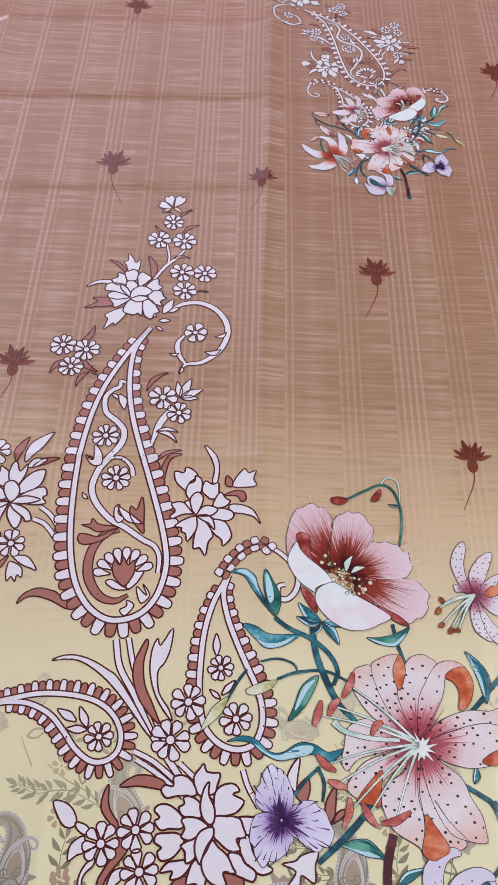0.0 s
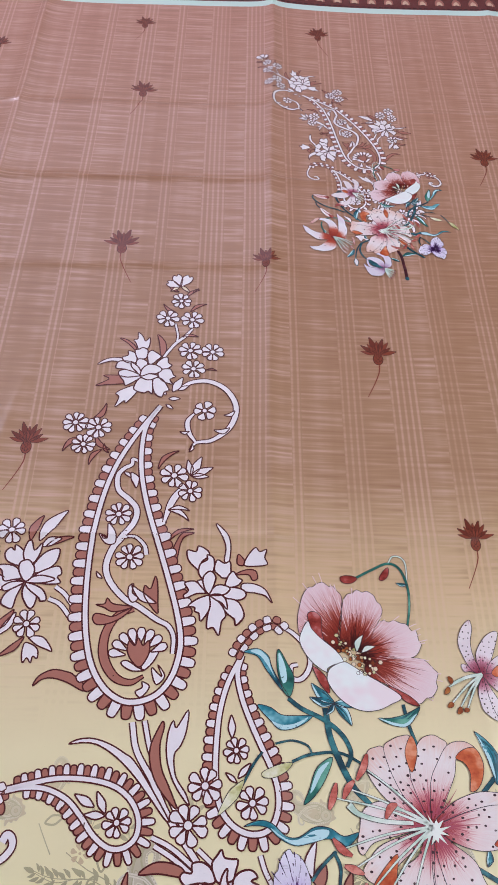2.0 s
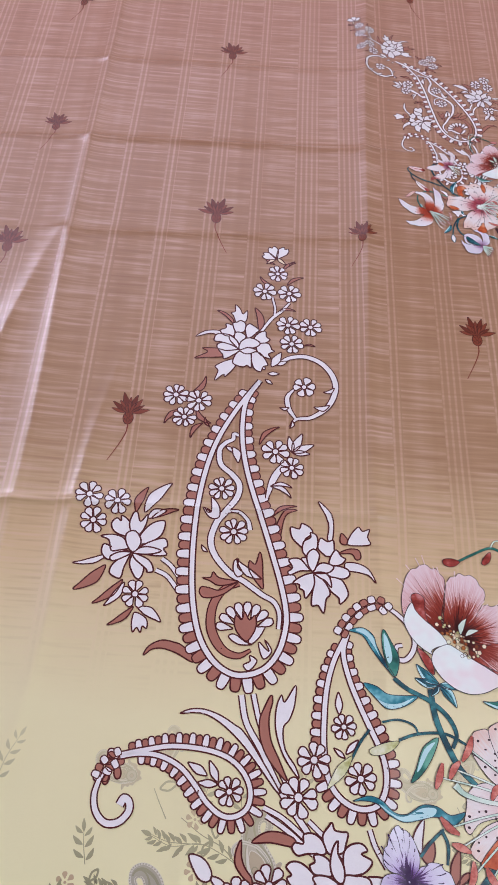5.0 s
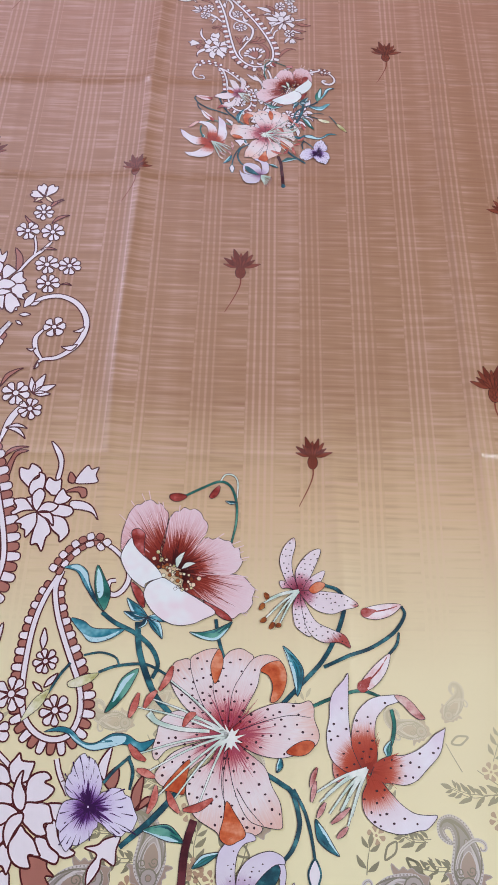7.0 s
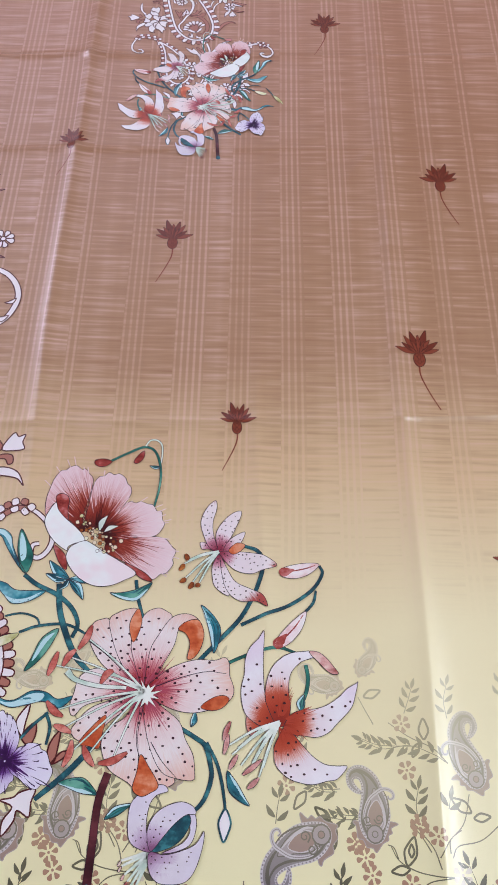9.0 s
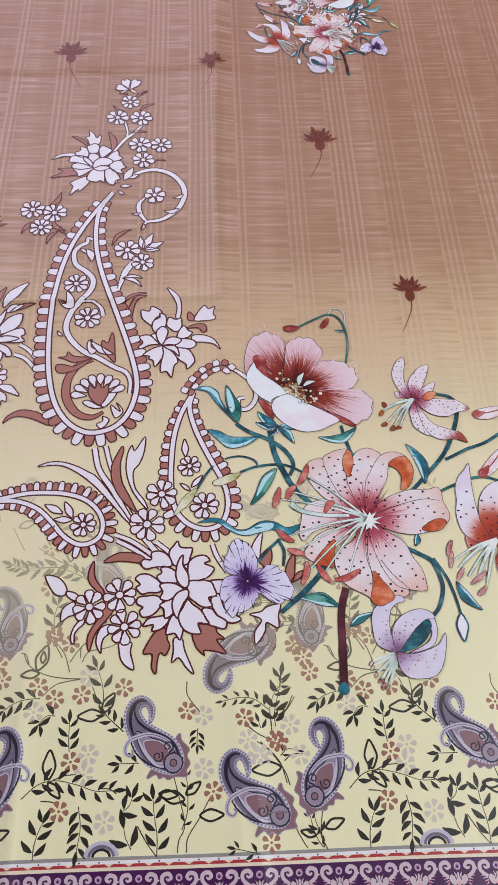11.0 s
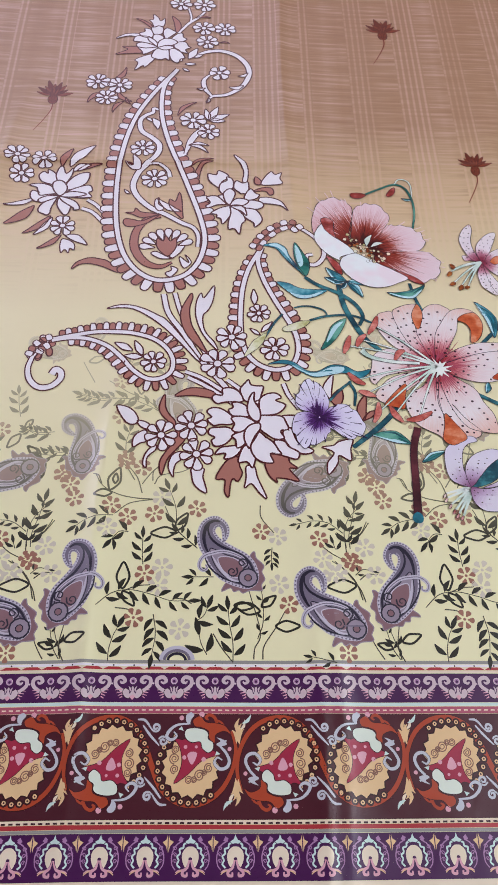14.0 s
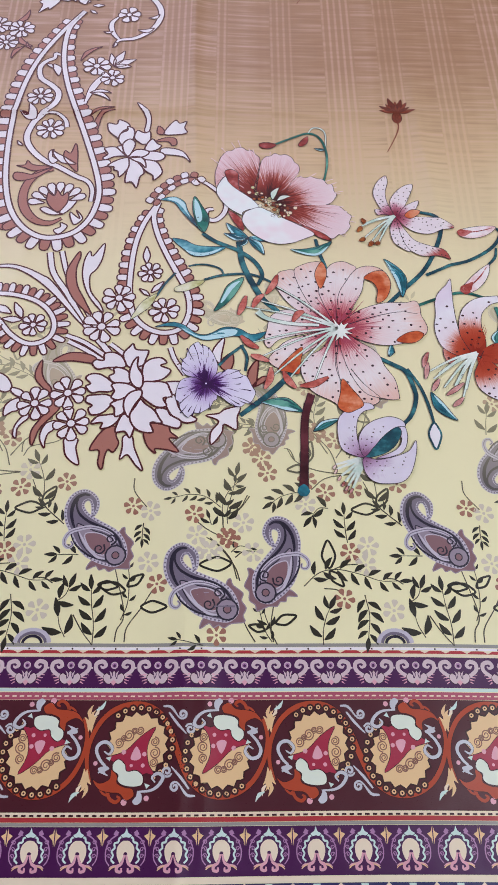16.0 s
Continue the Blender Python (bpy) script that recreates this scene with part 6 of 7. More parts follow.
def vine_tile(dx):
    art = Art(1.0, at=(dx, 0))
    mv = np.array([dx, 0.0])
    pts, n, size = ([(33.9, 84.8), (42.6, 92.4), (53.0, 94.4), (65.6, 91.7), (76.4, 88.1), (87.0, 88.0)], 7, 7.4)
    first = sprig(art, pts, n, size, fabric)
    for pts, n, size in (([(-8.2, 120.7), (-8.4, 129.3), (-5.3, 141.1), (-3.3, 151.1)], 4, 8.4),
                         ([(39.6, 141.5), (31.6, 140.6), (23.2, 138.3), (17.9, 134.7)], 4, 7.4),
                         ([(49.6, 130.9), (44.1, 130.8), (39.9, 125.8)], 2, 7.9),
                         ([(59.5, 110.0), (58.7, 117.5), (58.5, 127.1)], 3, 7.4),
                         ([(78.2, 131.0), (78.1, 142.9), (76.5, 151.0), (73.3, 159.2)], 3, 8.4),
                         ([(91.5, 120.4), (84.9, 126.1), (80.1, 131.0)], 3, 6.5),
                         ([(67.1, 80.1), (68.9, 68.9), (67.5, 57.1)], 4, 7.9),
                         ([(43.2, 53.0), (43.4, 60.4), (45.4, 68.0), (47.3, 72.0)], 3, 8.4),
                         ([(91.3, 75.7), (96.1, 79.2), (98.1, 83.6)], 2, 8.4),
                         ([(98.3, 56.9), (95.1, 62.8), (93.8, 67.9)], 1, 10.2),
                         ([(113.0, 52.7), (112.9, 63.6), (111.1, 73.9), (110.2, 82.6)], 4, 8.4),
                         ([(101.4, 102.5), (94.7, 102.5), (89.8, 102.5)], 2, 7.0),
                         ([(9.6, 185.7), (1.9, 185.1), (-5.1, 186.4)], 3, 5.1),
                         ([(49.0, 225.8), (31.9, 225.7), (21.5, 226.4), (12.1, 229.6)], 5, 6.0),
                         ([(-2.8, 200.1), (-11.6, 199.6), (-19.7, 201.2)], 3, 5.6),
                         ([(-26.1, 211.4), (-28.3, 220.6), (-29.5, 228.8)], 3, 7.4),
                         ([(15.2, 60.7), (12.5, 68.3), (11.0, 74.3)], 2, 5.6),
                         ([(65.5, 215.7), (55.8, 221.2), (41.9, 226.1), (25.1, 223.9), (12.1, 228.7)], 7, 7.0),
                         ([(40.0, 245.5), (43.2, 253.7), (45.7, 261.0)], 3, 7.0),
                         ([(67.4, 242.7), (66.1, 253.5), (68.8, 263.7)], 3, 7.0),
                         ([(44.4, 182.8), (44.0, 192.5), (45.8, 200.8)], 3, 8.0),
                         ([(10.3, 183.2), (-1.5, 182.8), (-9.6, 183.9)], 3, 6.6),
                         ([(-43.2, 179.9), (-42.2, 188.0), (-40.9, 194.6)], 2, 8.5),
                         ([(-5.0, 198.3), (-14.2, 198.5), (-20.7, 201.9)], 3, 6.1),
                         ([(103.2, 253.1), (106.6, 268.0), (112.9, 281.4)], 4, 6.6),
                         ([(63.6, 189.9), (64.9, 194.8)], 1, 8.5)):
        sprig(art, pts, n, size, first)
    for pts, n, size in (([(127.0, 65.9), (130.2, 75.1), (130.3, 88.6), (129.0, 96.8)], 4, 4.3),
                         ([(136.4, 121.1), (136.0, 116.0), (136.0, 111.7)], 3, 5.2),
                         ([(180.1, 130.7), (171.7, 136.7), (163.3, 138.2), (152.1, 136.4)], 5, 4.9),
                         ([(181.5, 121.1), (180.8, 131.5), (184.2, 140.8), (189.1, 146.3)], 4, 6.1),
                         ([(185.8, 104.0), (190.5, 107.7), (196.6, 106.6)], 1, 3.8),
                         ([(171.4, 52.2), (163.1, 54.2), (157.9, 55.3)], 2, 5.2),
                         ([(207.9, 54.4), (204.1, 60.8), (201.0, 72.6)], 3, 4.3),
                         ([(174.7, 119.9), (173.6, 123.4)], 1, 5.8)):
        sprig(art, pts, n, size, first)
    for ln in ([(64.1, 152.6), (52.7, 153.3), (41.3, 155.7), (31.7, 160.9), (27.1, 168.6)],
                         [(64.1, 152.6), (49.2, 149.8), (40.4, 142.5)],
                         [(-7.8, 124.5), (-1.1, 130.2), (4.4, 138.0)],
                         [(56.3, 156.7), (52.7, 167.5), (46.4, 175.8), (41.2, 182.1)],
                         [(62.4, 165.4), (63.0, 172.8), (70.5, 178.2)],
                         [(91.5, 120.4), (78.2, 133.0), (70.9, 147.9)],
                         [(-1.2, 87.6), (-4.0, 95.6), (-10.6, 104.8), (-17.9, 112.2)],
                         [(-3.8, 101.1), (1.1, 104.7), (7.4, 104.6)],
                         [(18.6, 53.1), (15.2, 60.7), (17.1, 66.5)],
                         [(101.6, 68.8), (106.9, 60.3), (113.0, 52.7)],
                         [(48.6, 93.4), (56.4, 96.7), (64.4, 97.5)],
                         [(45.0, 83.6), (51.1, 83.1), (53.9, 81.9)],
                         [(88.9, 86.2), (84.4, 88.9), (78.1, 89.5)],
                         [(31.2, 161.8), (28.7, 167.9), (25.2, 169.4)],
                         [(51.1, 165.8), (46.5, 173.4), (41.6, 179.5)],
                         [(55.9, 163.0), (62.4, 172.3), (72.4, 182.1), (77.4, 198.5)],
                         [(63.6, 163.0), (67.8, 169.3), (82.7, 172.9), (98.3, 184.5)],
                         [(65.5, 215.7), (56.0, 224.7), (42.2, 231.3), (29.4, 239.8)],
                         [(19.9, 238.6), (14.4, 248.4), (10.7, 255.5)]):
        ink("vine_stem", [(stroke(art.go(curve(ln, 8)), 0.7, 0.55), VINEINK, 0)], first, 1.0)
    for ln in ([(129.7, 54.3), (130.7, 62.0), (137.6, 72.4), (143.0, 81.7)],
                         [(124.6, 54.3), (125.4, 60.7), (128.6, 69.8), (122.3, 94.1)],
                         [(189.2, 88.7), (185.8, 99.7), (179.0, 107.9), (172.1, 112.3)],
                         [(181.6, 114.6), (180.8, 127.0)],
                         [(166.5, 121.7), (172.0, 117.3), (178.9, 113.7)],
                         [(208.6, 54.4), (207.4, 63.5), (208.9, 73.4)],
                         [(198.9, 54.4), (195.0, 60.8), (192.5, 66.0)],
                         [(129.7, 149.0), (130.2, 140.6), (137.7, 130.7)],
                         [(181.5, 125.6), (190.5, 130.4), (195.2, 138.8)]):
        ink("vine_stem", [(stroke(art.go(curve(ln, 8)), 0.7, 0.55), VINEINK, 0)], first, 1.0)
    for b, t in (((36.4, 158.4), (41.4, 173.9)),
                         ((37.5, 156.5), (26.8, 155.1)),
                         ((78.2, 131.0), (63.1, 130.0)),
                         ((78.2, 132.0), (84.9, 143.3)),
                         ((48.5, 95.2), (48.2, 111.4)),
                         ((48.6, 93.4), (55.8, 84.9)),
                         ((-11.5, 182.9), (-18.6, 189.5)),
                         ((-11.5, 182.9), (-6.7, 168.0)),
                         ((-17.8, 209.1), (-22.3, 202.8)),
                         ((113.7, 85.3), (124.4, 84.3)),
                         ((51.4, 229.8), (51.7, 242.4)),
                         ((47.7, 227.1), (43.8, 219.3)),
                         ((77.5, 187.9), (66.0, 195.7)),
                         ((79.1, 184.7), (89.3, 185.8)),
                         ((-9.6, 180.1), (-7.5, 166.7)),
                         ((-9.6, 182.6), (-18.2, 188.8)),
                         ((-24.4, 198.2), (-31.6, 188.3)),
                         ((14.6, 255.6), (25.3, 259.6)),
                         ((39.1, 162.9), (39.4, 169.9))):
        open_leaf(art, b, t, first)
    for b, t in (((128.5, 81.8), (114.1, 85.2)),
                         ((129.6, 84.5), (137.9, 91.0)),
                         ((137.6, 73.1), (151.3, 73.1)),
                         ((185.8, 97.6), (168.7, 96.2)),
                         ((210.1, 64.5), (221.1, 68.5)),
                         ((204.1, 60.8), (195.7, 63.1))):
        open_leaf(art, b, t, first)
    for c in [(38.1, 148.4), (48.5, 140.8), (64.6, 142.9), (90.8, 146.5), (60.7, 104.4), (55.9, 77.9), (-6.5, 111.8), (15.0, 152.9), (11.5, 162.2), (6.4, 170.7), (45.1, 181.2), (39.5, 211.5), (45.0, 178.8), (55.7, 174.6), (-36.5, 201.4), (5.6, 169.5), (37.9, 239.2)]:
        blossom(art, c, 5.8, BROWNF, first)
    for c in [(130.0, 131.5), (145.5, 85.7), (165.0, 126.2), (183.3, 113.2), (178.3, 57.8)]:
        blossom(art, c, 5.6, BROWNF, first)
    for c in [(139.9, 128.5), (166.7, 113.7), (172.3, 104.4), (198.0, 104.2), (140.1, 98.2)]:
        blossom(art, c, 6.0, GHOST, first)
    for c in [(68.8, 154.0), (36.6, 133.3), (0.8, 121.6), (71.0, 108.1), (68.9, 97.1), (82.4, 71.4), (-16.9, 104.8)]:
        blossom(art, c, 6.2, GHOST, first)
    for t, f, fl in zip([(19.4, 124.0)] + [(99.8, 139.7), (156.0, 106.6), (4.9, 211.4), (145.6, 143.4), (80.3, 246.0), (19.4, 293.6), (-26.3, 274.8)], [(15.7, 75.3)] + [(121.3, 95.5), (184.4, 65.0), (22.4, 171.7), (178, 180.8), (79.6, 201.9), (15.3, 269.6), (-2.8, 258.8)], (False, True, True, False, False, True, False, True)):
        small_paisley(np.array(t) + mv, np.array(f) + mv, fabric, 2.0, not fl)
    # the head of one that the border cuts off
    c = np.array((81.6, 53.6)) + mv
    arch = [c + np.array([9.0 * math.cos(a), 7.2 * math.sin(a)]) for a in np.linspace(0.06, math.pi - 0.06, 12)]
    ink("cut_paisley", [(stroke(arch, 2.2), P_LIGHT, 0), (stroke([c + (p - c) * 0.78 for p in arch], 1.6), P_GREY, 0.5), (stroke([c + (p - c) * 0.55 for p in arch], 1.5), P_NAVY, 0.5)], fabric, 2.0)


for k in range(-2, 4):
    vine_tile(192.0 * k)

CARN = cloth_mat("carnation_dye", "8C4430")
CARN_LINE = cloth_mat("carnation_line_dye", "4A1C16")
CARN_TIP = cloth_mat("carnation_tip_dye", "743224")


def carnation(c, size, lean, parent):
    """A small brown carnation: a fan of pointed petals, a scaly cup and a curved stalk. c: the cup."""
    art = Art(3.0, (0, 0), c, 0, size, lean < 0)
    cup = art.fill("carnation", disc((0, 0), 4.4, 12, 6.4), CARN, parent, 1, CARN_LINE, 0.6, smooth=0)
    art.line("stalk", [(0.5, -6), (0, -14), (-4, -25), (-12, -42)], CARN, cup, 1.2, 0.6, layer=0.8)
    for k in range(9):
        a = radians(174 - 21 * k)
        d = np.array([math.cos(a) * 1.32, math.sin(a) * 1.45 + 0.22])
        art.fill("petal", shaped("leaf", np.array([0, 4.5]) + d * 2, np.array([0, 4.5]) + d * 11.5 * (1 + 0.16 * math.sin(k * 2.6)), 0.34), CARN_TIP if k % 2 else CARN, cup, 1.2 + 0.1 * (k % 3), CARN_LINE, 0.35, smooth=3)
    for k in range(5):
        a = radians(150 - 30 * k)
        d = np.array([math.cos(a), math.sin(a)])
        art.fill("petal", shaped("leaf", np.array([0, 4]) + d, np.array([0, 4.5]) + d * (1, 1.5) * 8.5, 0.26), CARN, cup, 1.7, CARN_LINE, 0.35, smooth=3)
    for x, y in ((-1.6, 3), (1.6, 3), (0, 0.6), (-2.0, -1.4), (2.0, -1.4), (0, -3.2)):
        art.line("scale", [(x - 1.3, y + 1.1), (x, y - 1.1), (x + 1.3, y + 1.1)], CARN_LINE, cup, 0.5, layer=1.8, smooth=3)


for c, s, lean in (((250.9, 630.2), 1.0, 1), ((310.9, 451.7), 0.86, 1), ((12.6, 755.6), 1.05, -1), ((151.4, 740), 0.85, 1), ((12.2, 1005.9), 0.95, 1), ((390, 908.5), 0.95, 1),
                   ((-41.6, 527), 0.95, 1), ((-166.2, 1086.2), 0.9, 1), ((217.2, 1137.5), 0.9, -1), ((3.2, 1146.7), 0.8, 1),
                   ((489.1, 699.3), 1.05, -1), ((455.7, 515.5), 1.1, -1), ((512.2, 342.8), 1.0, -1), ((-160.2, 868.4), 0.85, 1), ((-175.3, 701.3), 1.0, 1)):
    carnation(c, s, lean, fabric)


# ---- ornaments of the border ----
PEACH = cloth_mat("peach_dye", "EBC793", mottle=0.08)
CRIMSON = cloth_mat("crimson_dye", "A82A45")
PINK = cloth_mat("pink_dye", "E2A9B4", mottle=0.06)
LILAC = cloth_mat("lilac_dye", "B487AE")
SILVER = cloth_mat("silver_dye", "C9CBD0", mottle=0.06)
PEARL = cloth_mat("pearl_dye", "E2EBD8", mottle=0.05)
DARKM = cloth_mat("dark_maroon_dye", "381318")
DUSTY = cloth_mat("dusty_cream_dye", "D6C2C4")
MAUVE = cloth_mat("mauve_coil_dye", "8C5E50")


def coil(c, r, turns, start, hand=1, n=9):
    k = int(n * turns) + 2
    return [(c[0] + r * (1 - 0.82 * i / (k - 1)) * math.cos(radians(start) + hand * 2 * math.pi * turns * i / (k - 1)),
             c[1] + r * (1 - 0.82 * i / (k - 1)) * math.sin(radians(start) + hand * 2 * math.pi * turns * i / (k - 1))) for i in range(k)]


def medallion(art, parent):
    n = 34
    scallop = [(2 + (13.9 + 1.9 * (k % 2)) * math.cos(2 * math.pi * k / n), 2 + (13.9 + 1.9 * (k % 2)) * math.sin(2 * math.pi * k / n)) for k in range(n)]
    m = art.fill("medallion", scallop, PEACH, parent, 1, DARKM, 0.9, smooth=2)
    g = []
    for k in range(15):
        a = radians(128 - 13.5 * k)
        p = (2 + 17.3 * math.cos(a), 2 + 17.3 * math.sin(a))
        for r, mat, lift in ((2.1, DARKM, 0), (1.15, PEACH, 0.4), (0.5, DARKM, 0.8)):
            g.append((triangles([tuple(q) for q in art.go(disc(p, r, 8))]), mat, lift))
    ink("dot_ring", g, m, art.base + 1.6)
    art.fill("shade", [(-15.7, -6.1), (-13.5, -4.2), (-4.0, -4.2), (7.5, -10.1), (10.5, -13.9), (5.3, -18.9), (-5.9, -16.4), (-13.2, -11.2)], MAROON, m, 1.5)
    art.fill("crimson_wedge", [(10.7, 10.2), (7.9, 4.2), (6.8, -1.0), (8.1, -7.5), (11.6, -12.9), (6.9, -11.4), (0.8, -13.9), (-6.2, -11.9), (-9.4, -6.1), (-14.0, -4.2), (-4.2, -1.2), (3.2, 5.6)], CRIMSON, m, 2.2, DARKM, 0.3, smooth=3)
    art.fill("drop", [(1.4, 1.0), (4.0, -3.6), (1.7, -5.4), (-1.2, -4.4)], PINK, m, 2.9, smooth=4)
    for p, r in zip([(-4.7, -1.6), (5.5, -2.6), (-0.7, -7.8), (5.0, -7.8)], (1.2, 1.1, 0.8, 1.0)):
        art.fill("dot", disc(p, r, 8), PINK, m, 2.9, smooth=0)
    art.fill("mint_heart", [(-7.0, -4.8), (-3.8, -7.1), (-2.6, -10.3), (2.0, -10.0), (5.3, -12.6), (5.1, -16.4), (1.0, -17.4), (-4.5, -16.6), (-7.0, -14.5), (-6.9, -11.9), (-9.5, -10.0), (-9.6, -6.8)], PEARL, m, 3.2, DARKM, 0.4)
    art.fill("hand", [(-19.2, -13.8), (-15.6, -15.7), (-10.9, -13.8), (-10.3, -9.7), (-7.3, -12.3), (-7.1, -15.7), (-3.1, -17.6), (0.4, -18.3), (1.3, -21.4), (-2.4, -23.5), (-5.6, -20.4), (-11.1, -19.8), (-16.1, -18.2)], ORANGE, m, 3.1, DARKM, 0.3)
    art.line("finger", [(-11.9, -18.8), (-10.2, -22.6), (-7.4, -24.1), (-5.5, -22.6), (-6.9, -21.4)], ORANGE, m, 1.6, 0.8, 1.6, layer=3.0)
    art.line("finger", [(-15.4, -18.2), (-13.6, -20.3), (-11.3, -21.1), (-10.5, -19.8)], ORANGE, m, 1.0, 0.5, 1.0, layer=3.0)
    for c, r, s, h in zip([(-2.6, 6.3), (-7.3, 2.7), (3.0, 8.5), (10.4, 3.1), (10.6, -2.1), (10.1, -6.5), (-5.0, 4.6), (0.2, 8.0)], (2.9, 2.4, 2.0, 2.3, 2.8, 2.2, 1.6, 1.6), (200, 240, 200, 90, 90, 90, 20, 40), (1, 1, 1, -1, -1, -1, 1, 1)):
        art.line("coil", coil(c, r, 2.0, s, h), MAUVE, m, 0.6, 0.45, layer=2.1, smooth=3)
    for ln in ([(-16.7, -11.0), (-13.1, -8.9), (-16.2, -5.1), (-18.2, -0.9), (-16.8, 2.3), (-13.2, 3.0), (-10.4, 0.1), (-11.9, -2.5), (-14.5, -1.2)], [(2.8, -19.6), (9.4, -19.0), (13.4, -16.5), (15.2, -13.0), (12.6, -11.4), (9.9, -13.2), (11.4, -15.5)]):
        art.line("swirl", ln, SILVER, m, 0.8, 0.6, 1.7, layer=3.6, edge=DARKM, lw=0.2)
    art.fill("swirl_tail", [(-16.8, -8.9), (-12.7, -8.0), (-11.3, -9.3), (-13.5, -10.6), (-11.4, -12.5), (-15.3, -11.2)], SILVER, m, 3.5, smooth=3)
    art.fill("swirl_tail", [(2.6, -25.4), (5.1, -23.9), (5.1, -20.8), (3.2, -19.6), (2.4, -21.7), (0.8, -23.9)], SILVER, m, 3.5, smooth=3)
    for p, r in zip([(7.5, -22.5), (-3.3, -24.2), (-18.3, -6.7)], (1.3, 1.5, 1.1)):
        art.fill("dot", disc(p, r, 8), PINK, m, 3.0, smooth=0)
    for o in ([(-13.5, -4.2), (-10.6, -3.5), (-11.4, -5.7)], [(6.2, -15.8), (9.0, -16.7), (7.3, -18.3)]):
        art.fill("mint_wedge", o, MINT, m, 3.1, smooth=0)
    for ln in (coil((24, 16), 2.4, 1.5, 200, 1), coil((28, 9), 2.6, 1.5, 160, -1), [(14, 20), (18, 19.5), (22, 14.5)], [(17, 17), (21, 12), (26, 6.8)]):
        art.line("tendril", ln, SILVER, m, 0.8, 0.5, 1.3, layer=2.0, smooth=4)
    for k in range(4):
        b, t = (-23 + 1.0 * k, 8 + 3.4 * k), (-19.5 + 3.4 * k - 6, 15 + 2.6 * k)
        art.fill("tuft", shaped("leaf", b, t, 0.32, -0.16), (PEACH, PEACH, CREAM, MINT)[k], m, 1.2)
    for k in range(3):
        art.fill("tuft", shaped("leaf", (-23.5 + 0.6 * k, -9 - 3 * k), (-26 + 1.2 * k, -17 - 2.6 * k), 0.3, 0.16), PEACH, m, 1.2)


A0 = 48.0
for k in range(-5, 8):
    x = A0 + 90.0 * k
    if not X0 + 30 < x < X1 - 75:
        continue
    a = Art(1.5, at=(x, hem(x, 1.6)))
    vine = a.line("scroll_vine", [(-20.5, -15), (-22.6, -6), (-21.5, 4), (-16, 14), (-7, 20), (4, 20.8), (13, 16), (18.5, 7), (22.5, -3), (28, -14), (37, -20.8), (48, -21.4), (58, -16), (64.5, -6), (66.6, 5), (64.5, 14)], ORANGE, fabric, 1.6, 1.6, 2.9, layer=1.4, edge=DARKM, lw=0.35)
    medallion(a, fabric)
    medallion(Art(1.5, at=(x + 45, hem(x + 45, 0.0)), deg=180), fabric)


def winged(art, parent):
    """A pale winged ornament between two curls."""
    o = art.fill("winged_ornament", [(0, -4.8), (2.2, -6.2), (4.4, -5.2), (5.6, -2.6), (4.0, -0.6), (1.8, -1.6), (0, 0.6), (-1.8, -1.6), (-4.0, -0.6), (-5.6, -2.6), (-4.4, -5.2), (-2.2, -6.2)], DUSTY, parent, 1, DARKM, 0.3)
    art.fill("eye", disc((0, 3.4), 1.7, 10), LILAC, o, 1.4, DUSTY, 0.5, smooth=0)
    art.fill("eye_core", disc((0, 3.2), 0.8, 8), PURPLE, o, 1.9, smooth=0)
    for s in (1, -1):
        art.line("wing", [(1.5 * s, -3.4), (5.6 * s, -2.0), (9.4 * s, 1.0), (9.4 * s, 4.4), (6.2 * s, 5.4), (4.5 * s, 3.4), (6.2 * s, 2.2), (7.4 * s, 3.2)], DUSTY, o, 1.6, 0.7, 2.2, layer=1.1)
        art.fill("inset", shaped("leaf", (1.6 * s, -3.4), (3.0 * s, 1.0), 0.34, 0.2 * s), DUSTY, o, 1.5, PURPLE, 0.4)
        for k in range(4):
            art.line("fringe", [(5.6 * s, -1.2 - 1.3 * k), (9.6 * s - 0.8 * s * k, -1.6 - 1.5 * k)], PINK, o, 0.8, 0.3, layer=1.0, smooth=0)
    art.fill("tip", [(0, -4), (1.6, -5.2), (0, -7), (-1.6, -5.2)], PINK, o, 1.6, smooth=0)
    art.fill("star", disc((11.25, 2.0), 0.6, 5), DUSTY, o, 1.2, smooth=0)


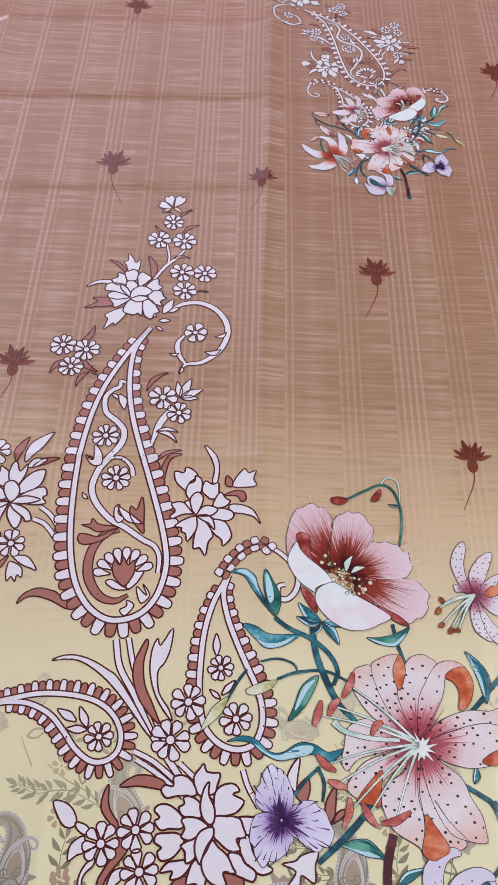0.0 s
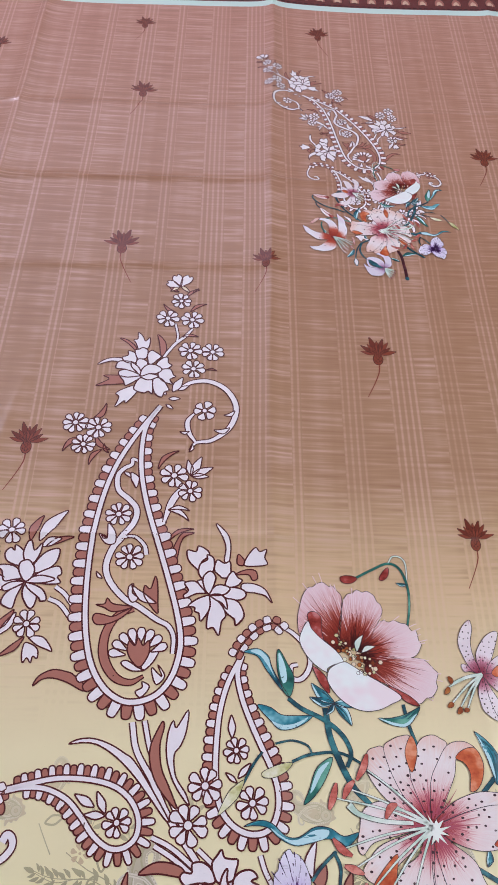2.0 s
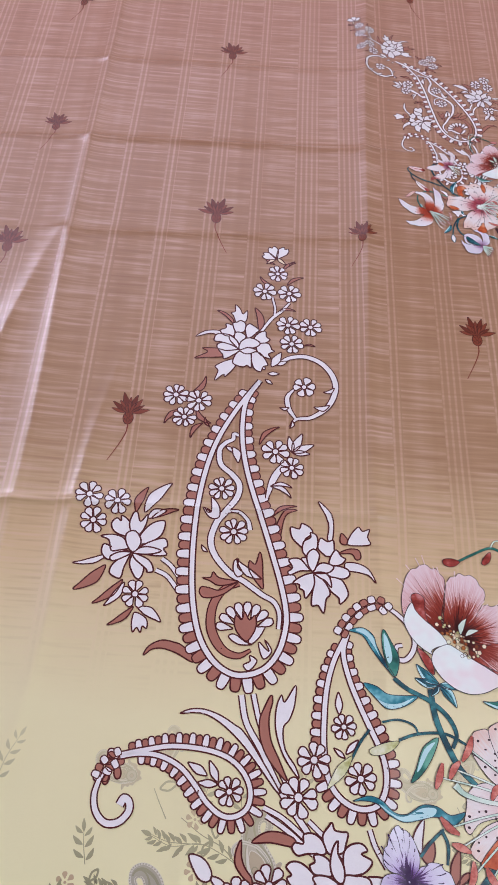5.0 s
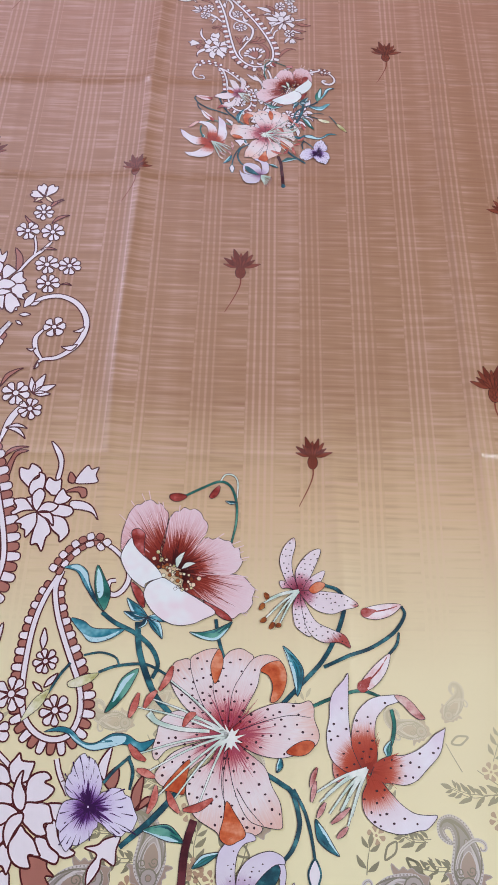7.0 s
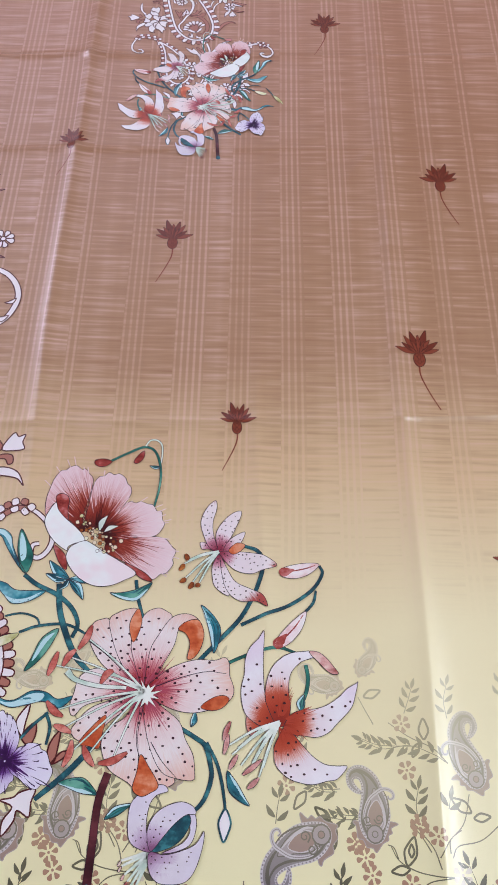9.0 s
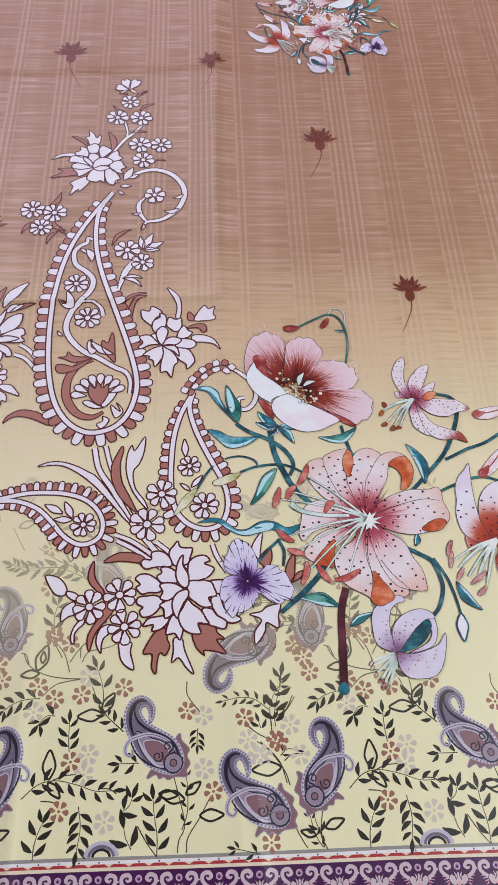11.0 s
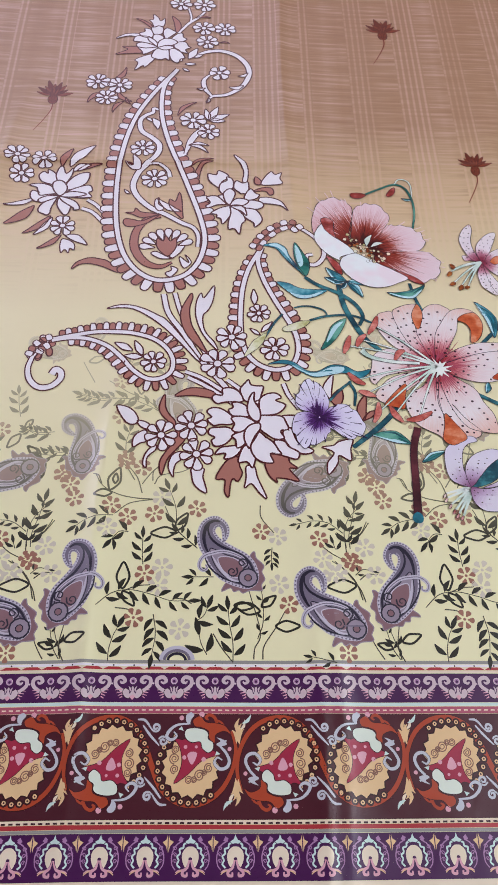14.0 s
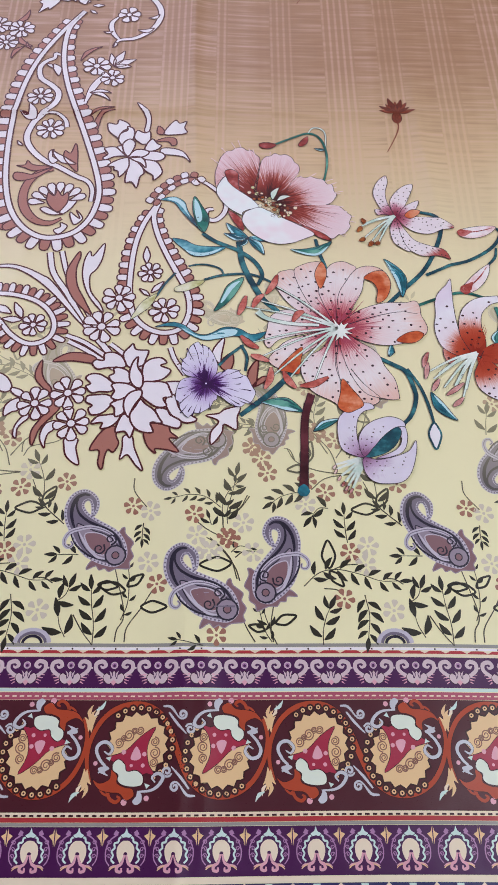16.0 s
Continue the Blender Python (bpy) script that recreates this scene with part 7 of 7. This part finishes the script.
def arch_ornament(art, parent):
    """A cream arch with a mint cap, scalloped sides and pink roots."""
    o = art.fill("arch_ornament", [(-2.6, -5.0), (-4.4, -1.5), (-4.2, 2.2), (-2, 4.6), (0, 5.0), (2, 4.6), (4.2, 2.2), (4.4, -1.5), (2.6, -5.0), (1.0, -2.6), (0.6, -0.6), (-0.6, -0.6), (-1.0, -2.6)], CREAM, parent, 1.2, PURPLE, 0.4)
    art.fill("cap", [(0, 10.6), (1.0, 8.4), (2.8, 7.2), (1.6, 6.0), (0, 6.2), (-1.6, 6.0), (-2.8, 7.2), (-1.0, 8.4)], MINT, o, 1.5, PURPLE, 0.3)
    for s in (1, -1):
        art.line("scallop", [(1.8 * s, 6.6), (3.4 * s, 5.8), (3.8 * s, 4.2), (5.6 * s, 3.6), (5.4 * s, 1.6), (6.8 * s, 0.2), (6.0 * s, -1.6), (6.8 * s, -3.4), (5.2 * s, -5.0)], MINT, o, 1.0, 0.9, layer=1.4, smooth=4)
        art.line("halo", [(4 * s, 7.6), (7.6 * s, 5.2), (9.6 * s, 1), (9.4 * s, -3.4), (7.6 * s, -6)], LILAC, o, 0.7, 0.5, layer=1.0)
        for y in (4.0, 1.0, -2.0):
            art.line("halo_curl", coil((8.0 * s, y), 1.1, 1.2, 0 if s > 0 else 180, s), LILAC, o, 0.4, layer=1.0, smooth=3)
        art.line("root", [(0.4 * s, -1.4), (1.6 * s, -5), (3.6 * s, -6.4), (3.8 * s, -8.2), (1.8 * s, -8.6), (1.6 * s, -7.0)], PINK, o, 0.9, 0.8, 1.5, layer=1.7)
        for k in range(2):
            art.line("root", [(3.0 * s, -6.0 + 0.3 * k), (6.0 * s, -6.2 - 0.6 * k), (7.6 * s, -7.2 - 0.9 * k)], PEACH if k else PINK, o, 0.9, 0.4, layer=1.3)
        art.fill("lozenge", [(3.6 * s, 8.4), (5.2 * s, 9.6), (6.4 * s, 7.6), (5.0 * s, 6.8)], LILAC, o, 1.2, smooth=0)


def kite(art, parent):
    for s in (1, -1):
        art.fill("kite", [(0.25 * s, 3.6), (0.9 * s, 1.4), (2.8 * s, 0.4), (0.9 * s, -1.6), (0.25 * s, -4.2)], PEACH, parent, 1, smooth=0)


dashes, pins, wedges = [], [], []
for k in range(int((X1 - X0) / 22.5) - 1):
    x = X0 + 22.5 * k
    winged(Art(1.0, at=(-9.3 + 22.5 * round((x + 15) / 22.5), hem(x, 38.6)), scale=0.98), fabric)
    xb = 2.0 + 22.5 * round((x + 15) / 22.5)
    arch_ornament(Art(1.0, at=(xb, hem(xb, -43.6)), scale=0.96), fabric)
    kite(Art(1.0, at=(xb + 11.25, hem(xb + 11, -37.4))), fabric)
    xc = 1.6 + 22.5 * round((x + 15) / 22.5)
    c = hem(xc, -59.4)
    Art(1.0, at=(xc, c)).fill("mint_square", [(-1.7, -1.9), (1.7, -1.9), (1.7, 1.9), (-1.7, 1.9)], MINT, fabric, 1, smooth=0)
    d = Art(1.0, at=(xc + 11.25, hem(xc + 11, -59.4)))
    di = d.fill("diamond", [(0, -2.3), (2.5, 0), (0, 2.3), (-2.5, 0)], CREAM, fabric, 1, smooth=0)
    d.fill("diamond_core", [(0, -1.0), (1.2, 0), (0, 1.0), (-1.2, 0)], LEAFINK, di, 1.4, smooth=0)
    for j in range(2):
        xx = x + 11.25 * j
        wedges.append([(xx - 2.6, hem(xx, 49.6)), (xx + 2.6, hem(xx, 49.6)), (xx, hem(xx, 48.2))])
        pins += triangles([tuple(q) for q in disc((xx + 5.6, hem(xx, 50.4)), 0.5, 6)])
for k in range(int((X1 - X0) / 3.75)):
    x = X0 + 3.75 * k
    for y0, y1, w, bag in ((-28.9, -28.0, 2.2, dashes), (26.2, 26.9, 2.2, wedges)):
        bag += [[(x, hem(x, y0)), (x + w, hem(x + w, y0)), (x + w, hem(x + w, y1))], [(x, hem(x, y0)), (x + w, hem(x + w, y1)), (x, hem(x, y1))]]
tagged(ink("dash_line", [(dashes, DARKM, 0), (pins, DARKM, 0)], fabric, 1.0), kind="stuff")
tagged(ink("stitch_line", [(wedges, CREAM, 0)], fabric, 1.0), kind="stuff")


# ---- the small spray higher up: the same two motifs, mirrored and small ----
paisley_spray(Art(8, pivot=(61.1, 483.4), at=(221.7, 971.0), deg=30.2, scale=0.59, flip=True))
bouquet(Art(20, pivot=(247.9, 229.8), at=(274.2, 780.5), deg=1.6, scale=0.578, flip=True), fine=False)

# ---- the far border ----
def far(x, y):
    return y + 0.024 * (np.asarray(x) - 166) + 1.6 * np.sin(np.asarray(x) / 60.0)


def far_band(y0, y1):
    xs = np.arange(X0, X1 + 0.1, 10.0)
    lo, hi = np.column_stack([xs, far(xs, y0)]), np.column_stack([xs, far(xs, y1)])
    return [t for i in range(len(xs) - 1) for t in ([lo[i], lo[i + 1], hi[i + 1]], [lo[i], hi[i + 1], hi[i]])]


FARMAROON = cloth_mat("far_maroon_dye", "6A3030")
FARPINK = cloth_mat("far_pink_dye", "A8685E")
FARPEACH = cloth_mat("far_peach_dye", "D9B59C")
ink("white_stripe", [(far_band(1200, 1212), MINT, 0)], fabric, 0.5)
ink("maroon_band", [(far_band(1212.2, 1312), FARMAROON, 0)], fabric, 0.4)
ink("pink_line", [(far_band(1252, 1256), FARPINK, 0)], fabric, 0.8)
row = []
for k in range(int((X1 - X0) / 7.5)):
    x = X0 + 7.5 * k
    row += [[(x, far(x, 1214)), (x + 5, far(x, 1214)), (x + 5, far(x, 1216.4))], [(x, far(x, 1214)), (x + 5, far(x, 1216.4)), (x, far(x, 1216.4))]]
tagged(ink("dash_line", [(row, DARKM, 0)], fabric, 1.0), kind="stuff")
for k in range(int((X1 - X0) / 22.5) - 1):
    x = X0 + 14 + 22.5 * k
    art = Art(1.0, at=(x, far(x, 1222)))
    dome = art.fill("dome", [(-6, 0), (-6.4, 8), (-3.5, 15), (0, 18), (3.5, 15), (6.4, 8), (6, 0), (0, 2)], FARPINK, fabric, 1, DARKM, 0.8)
    art.fill("dome_core", [(-3.4, 1), (-3.6, 6), (0, 11), (3.6, 6), (3.4, 1), (0, 3)], FARPEACH, dome, 1.5)
    if k % 2 == 0:
        c = Art(1.0, at=(x + 4, far(x, 1292)))
        r = c.fill("far_medallion", disc((0, 0), 17, 20, 26), FARPINK, fabric, 1, FARPEACH, 3.5, smooth=0)
        c.fill("medallion_core", disc((2, -4), 8, 12, 12), FARPEACH, r, 1.6, DARKM, 1.0, smooth=0)
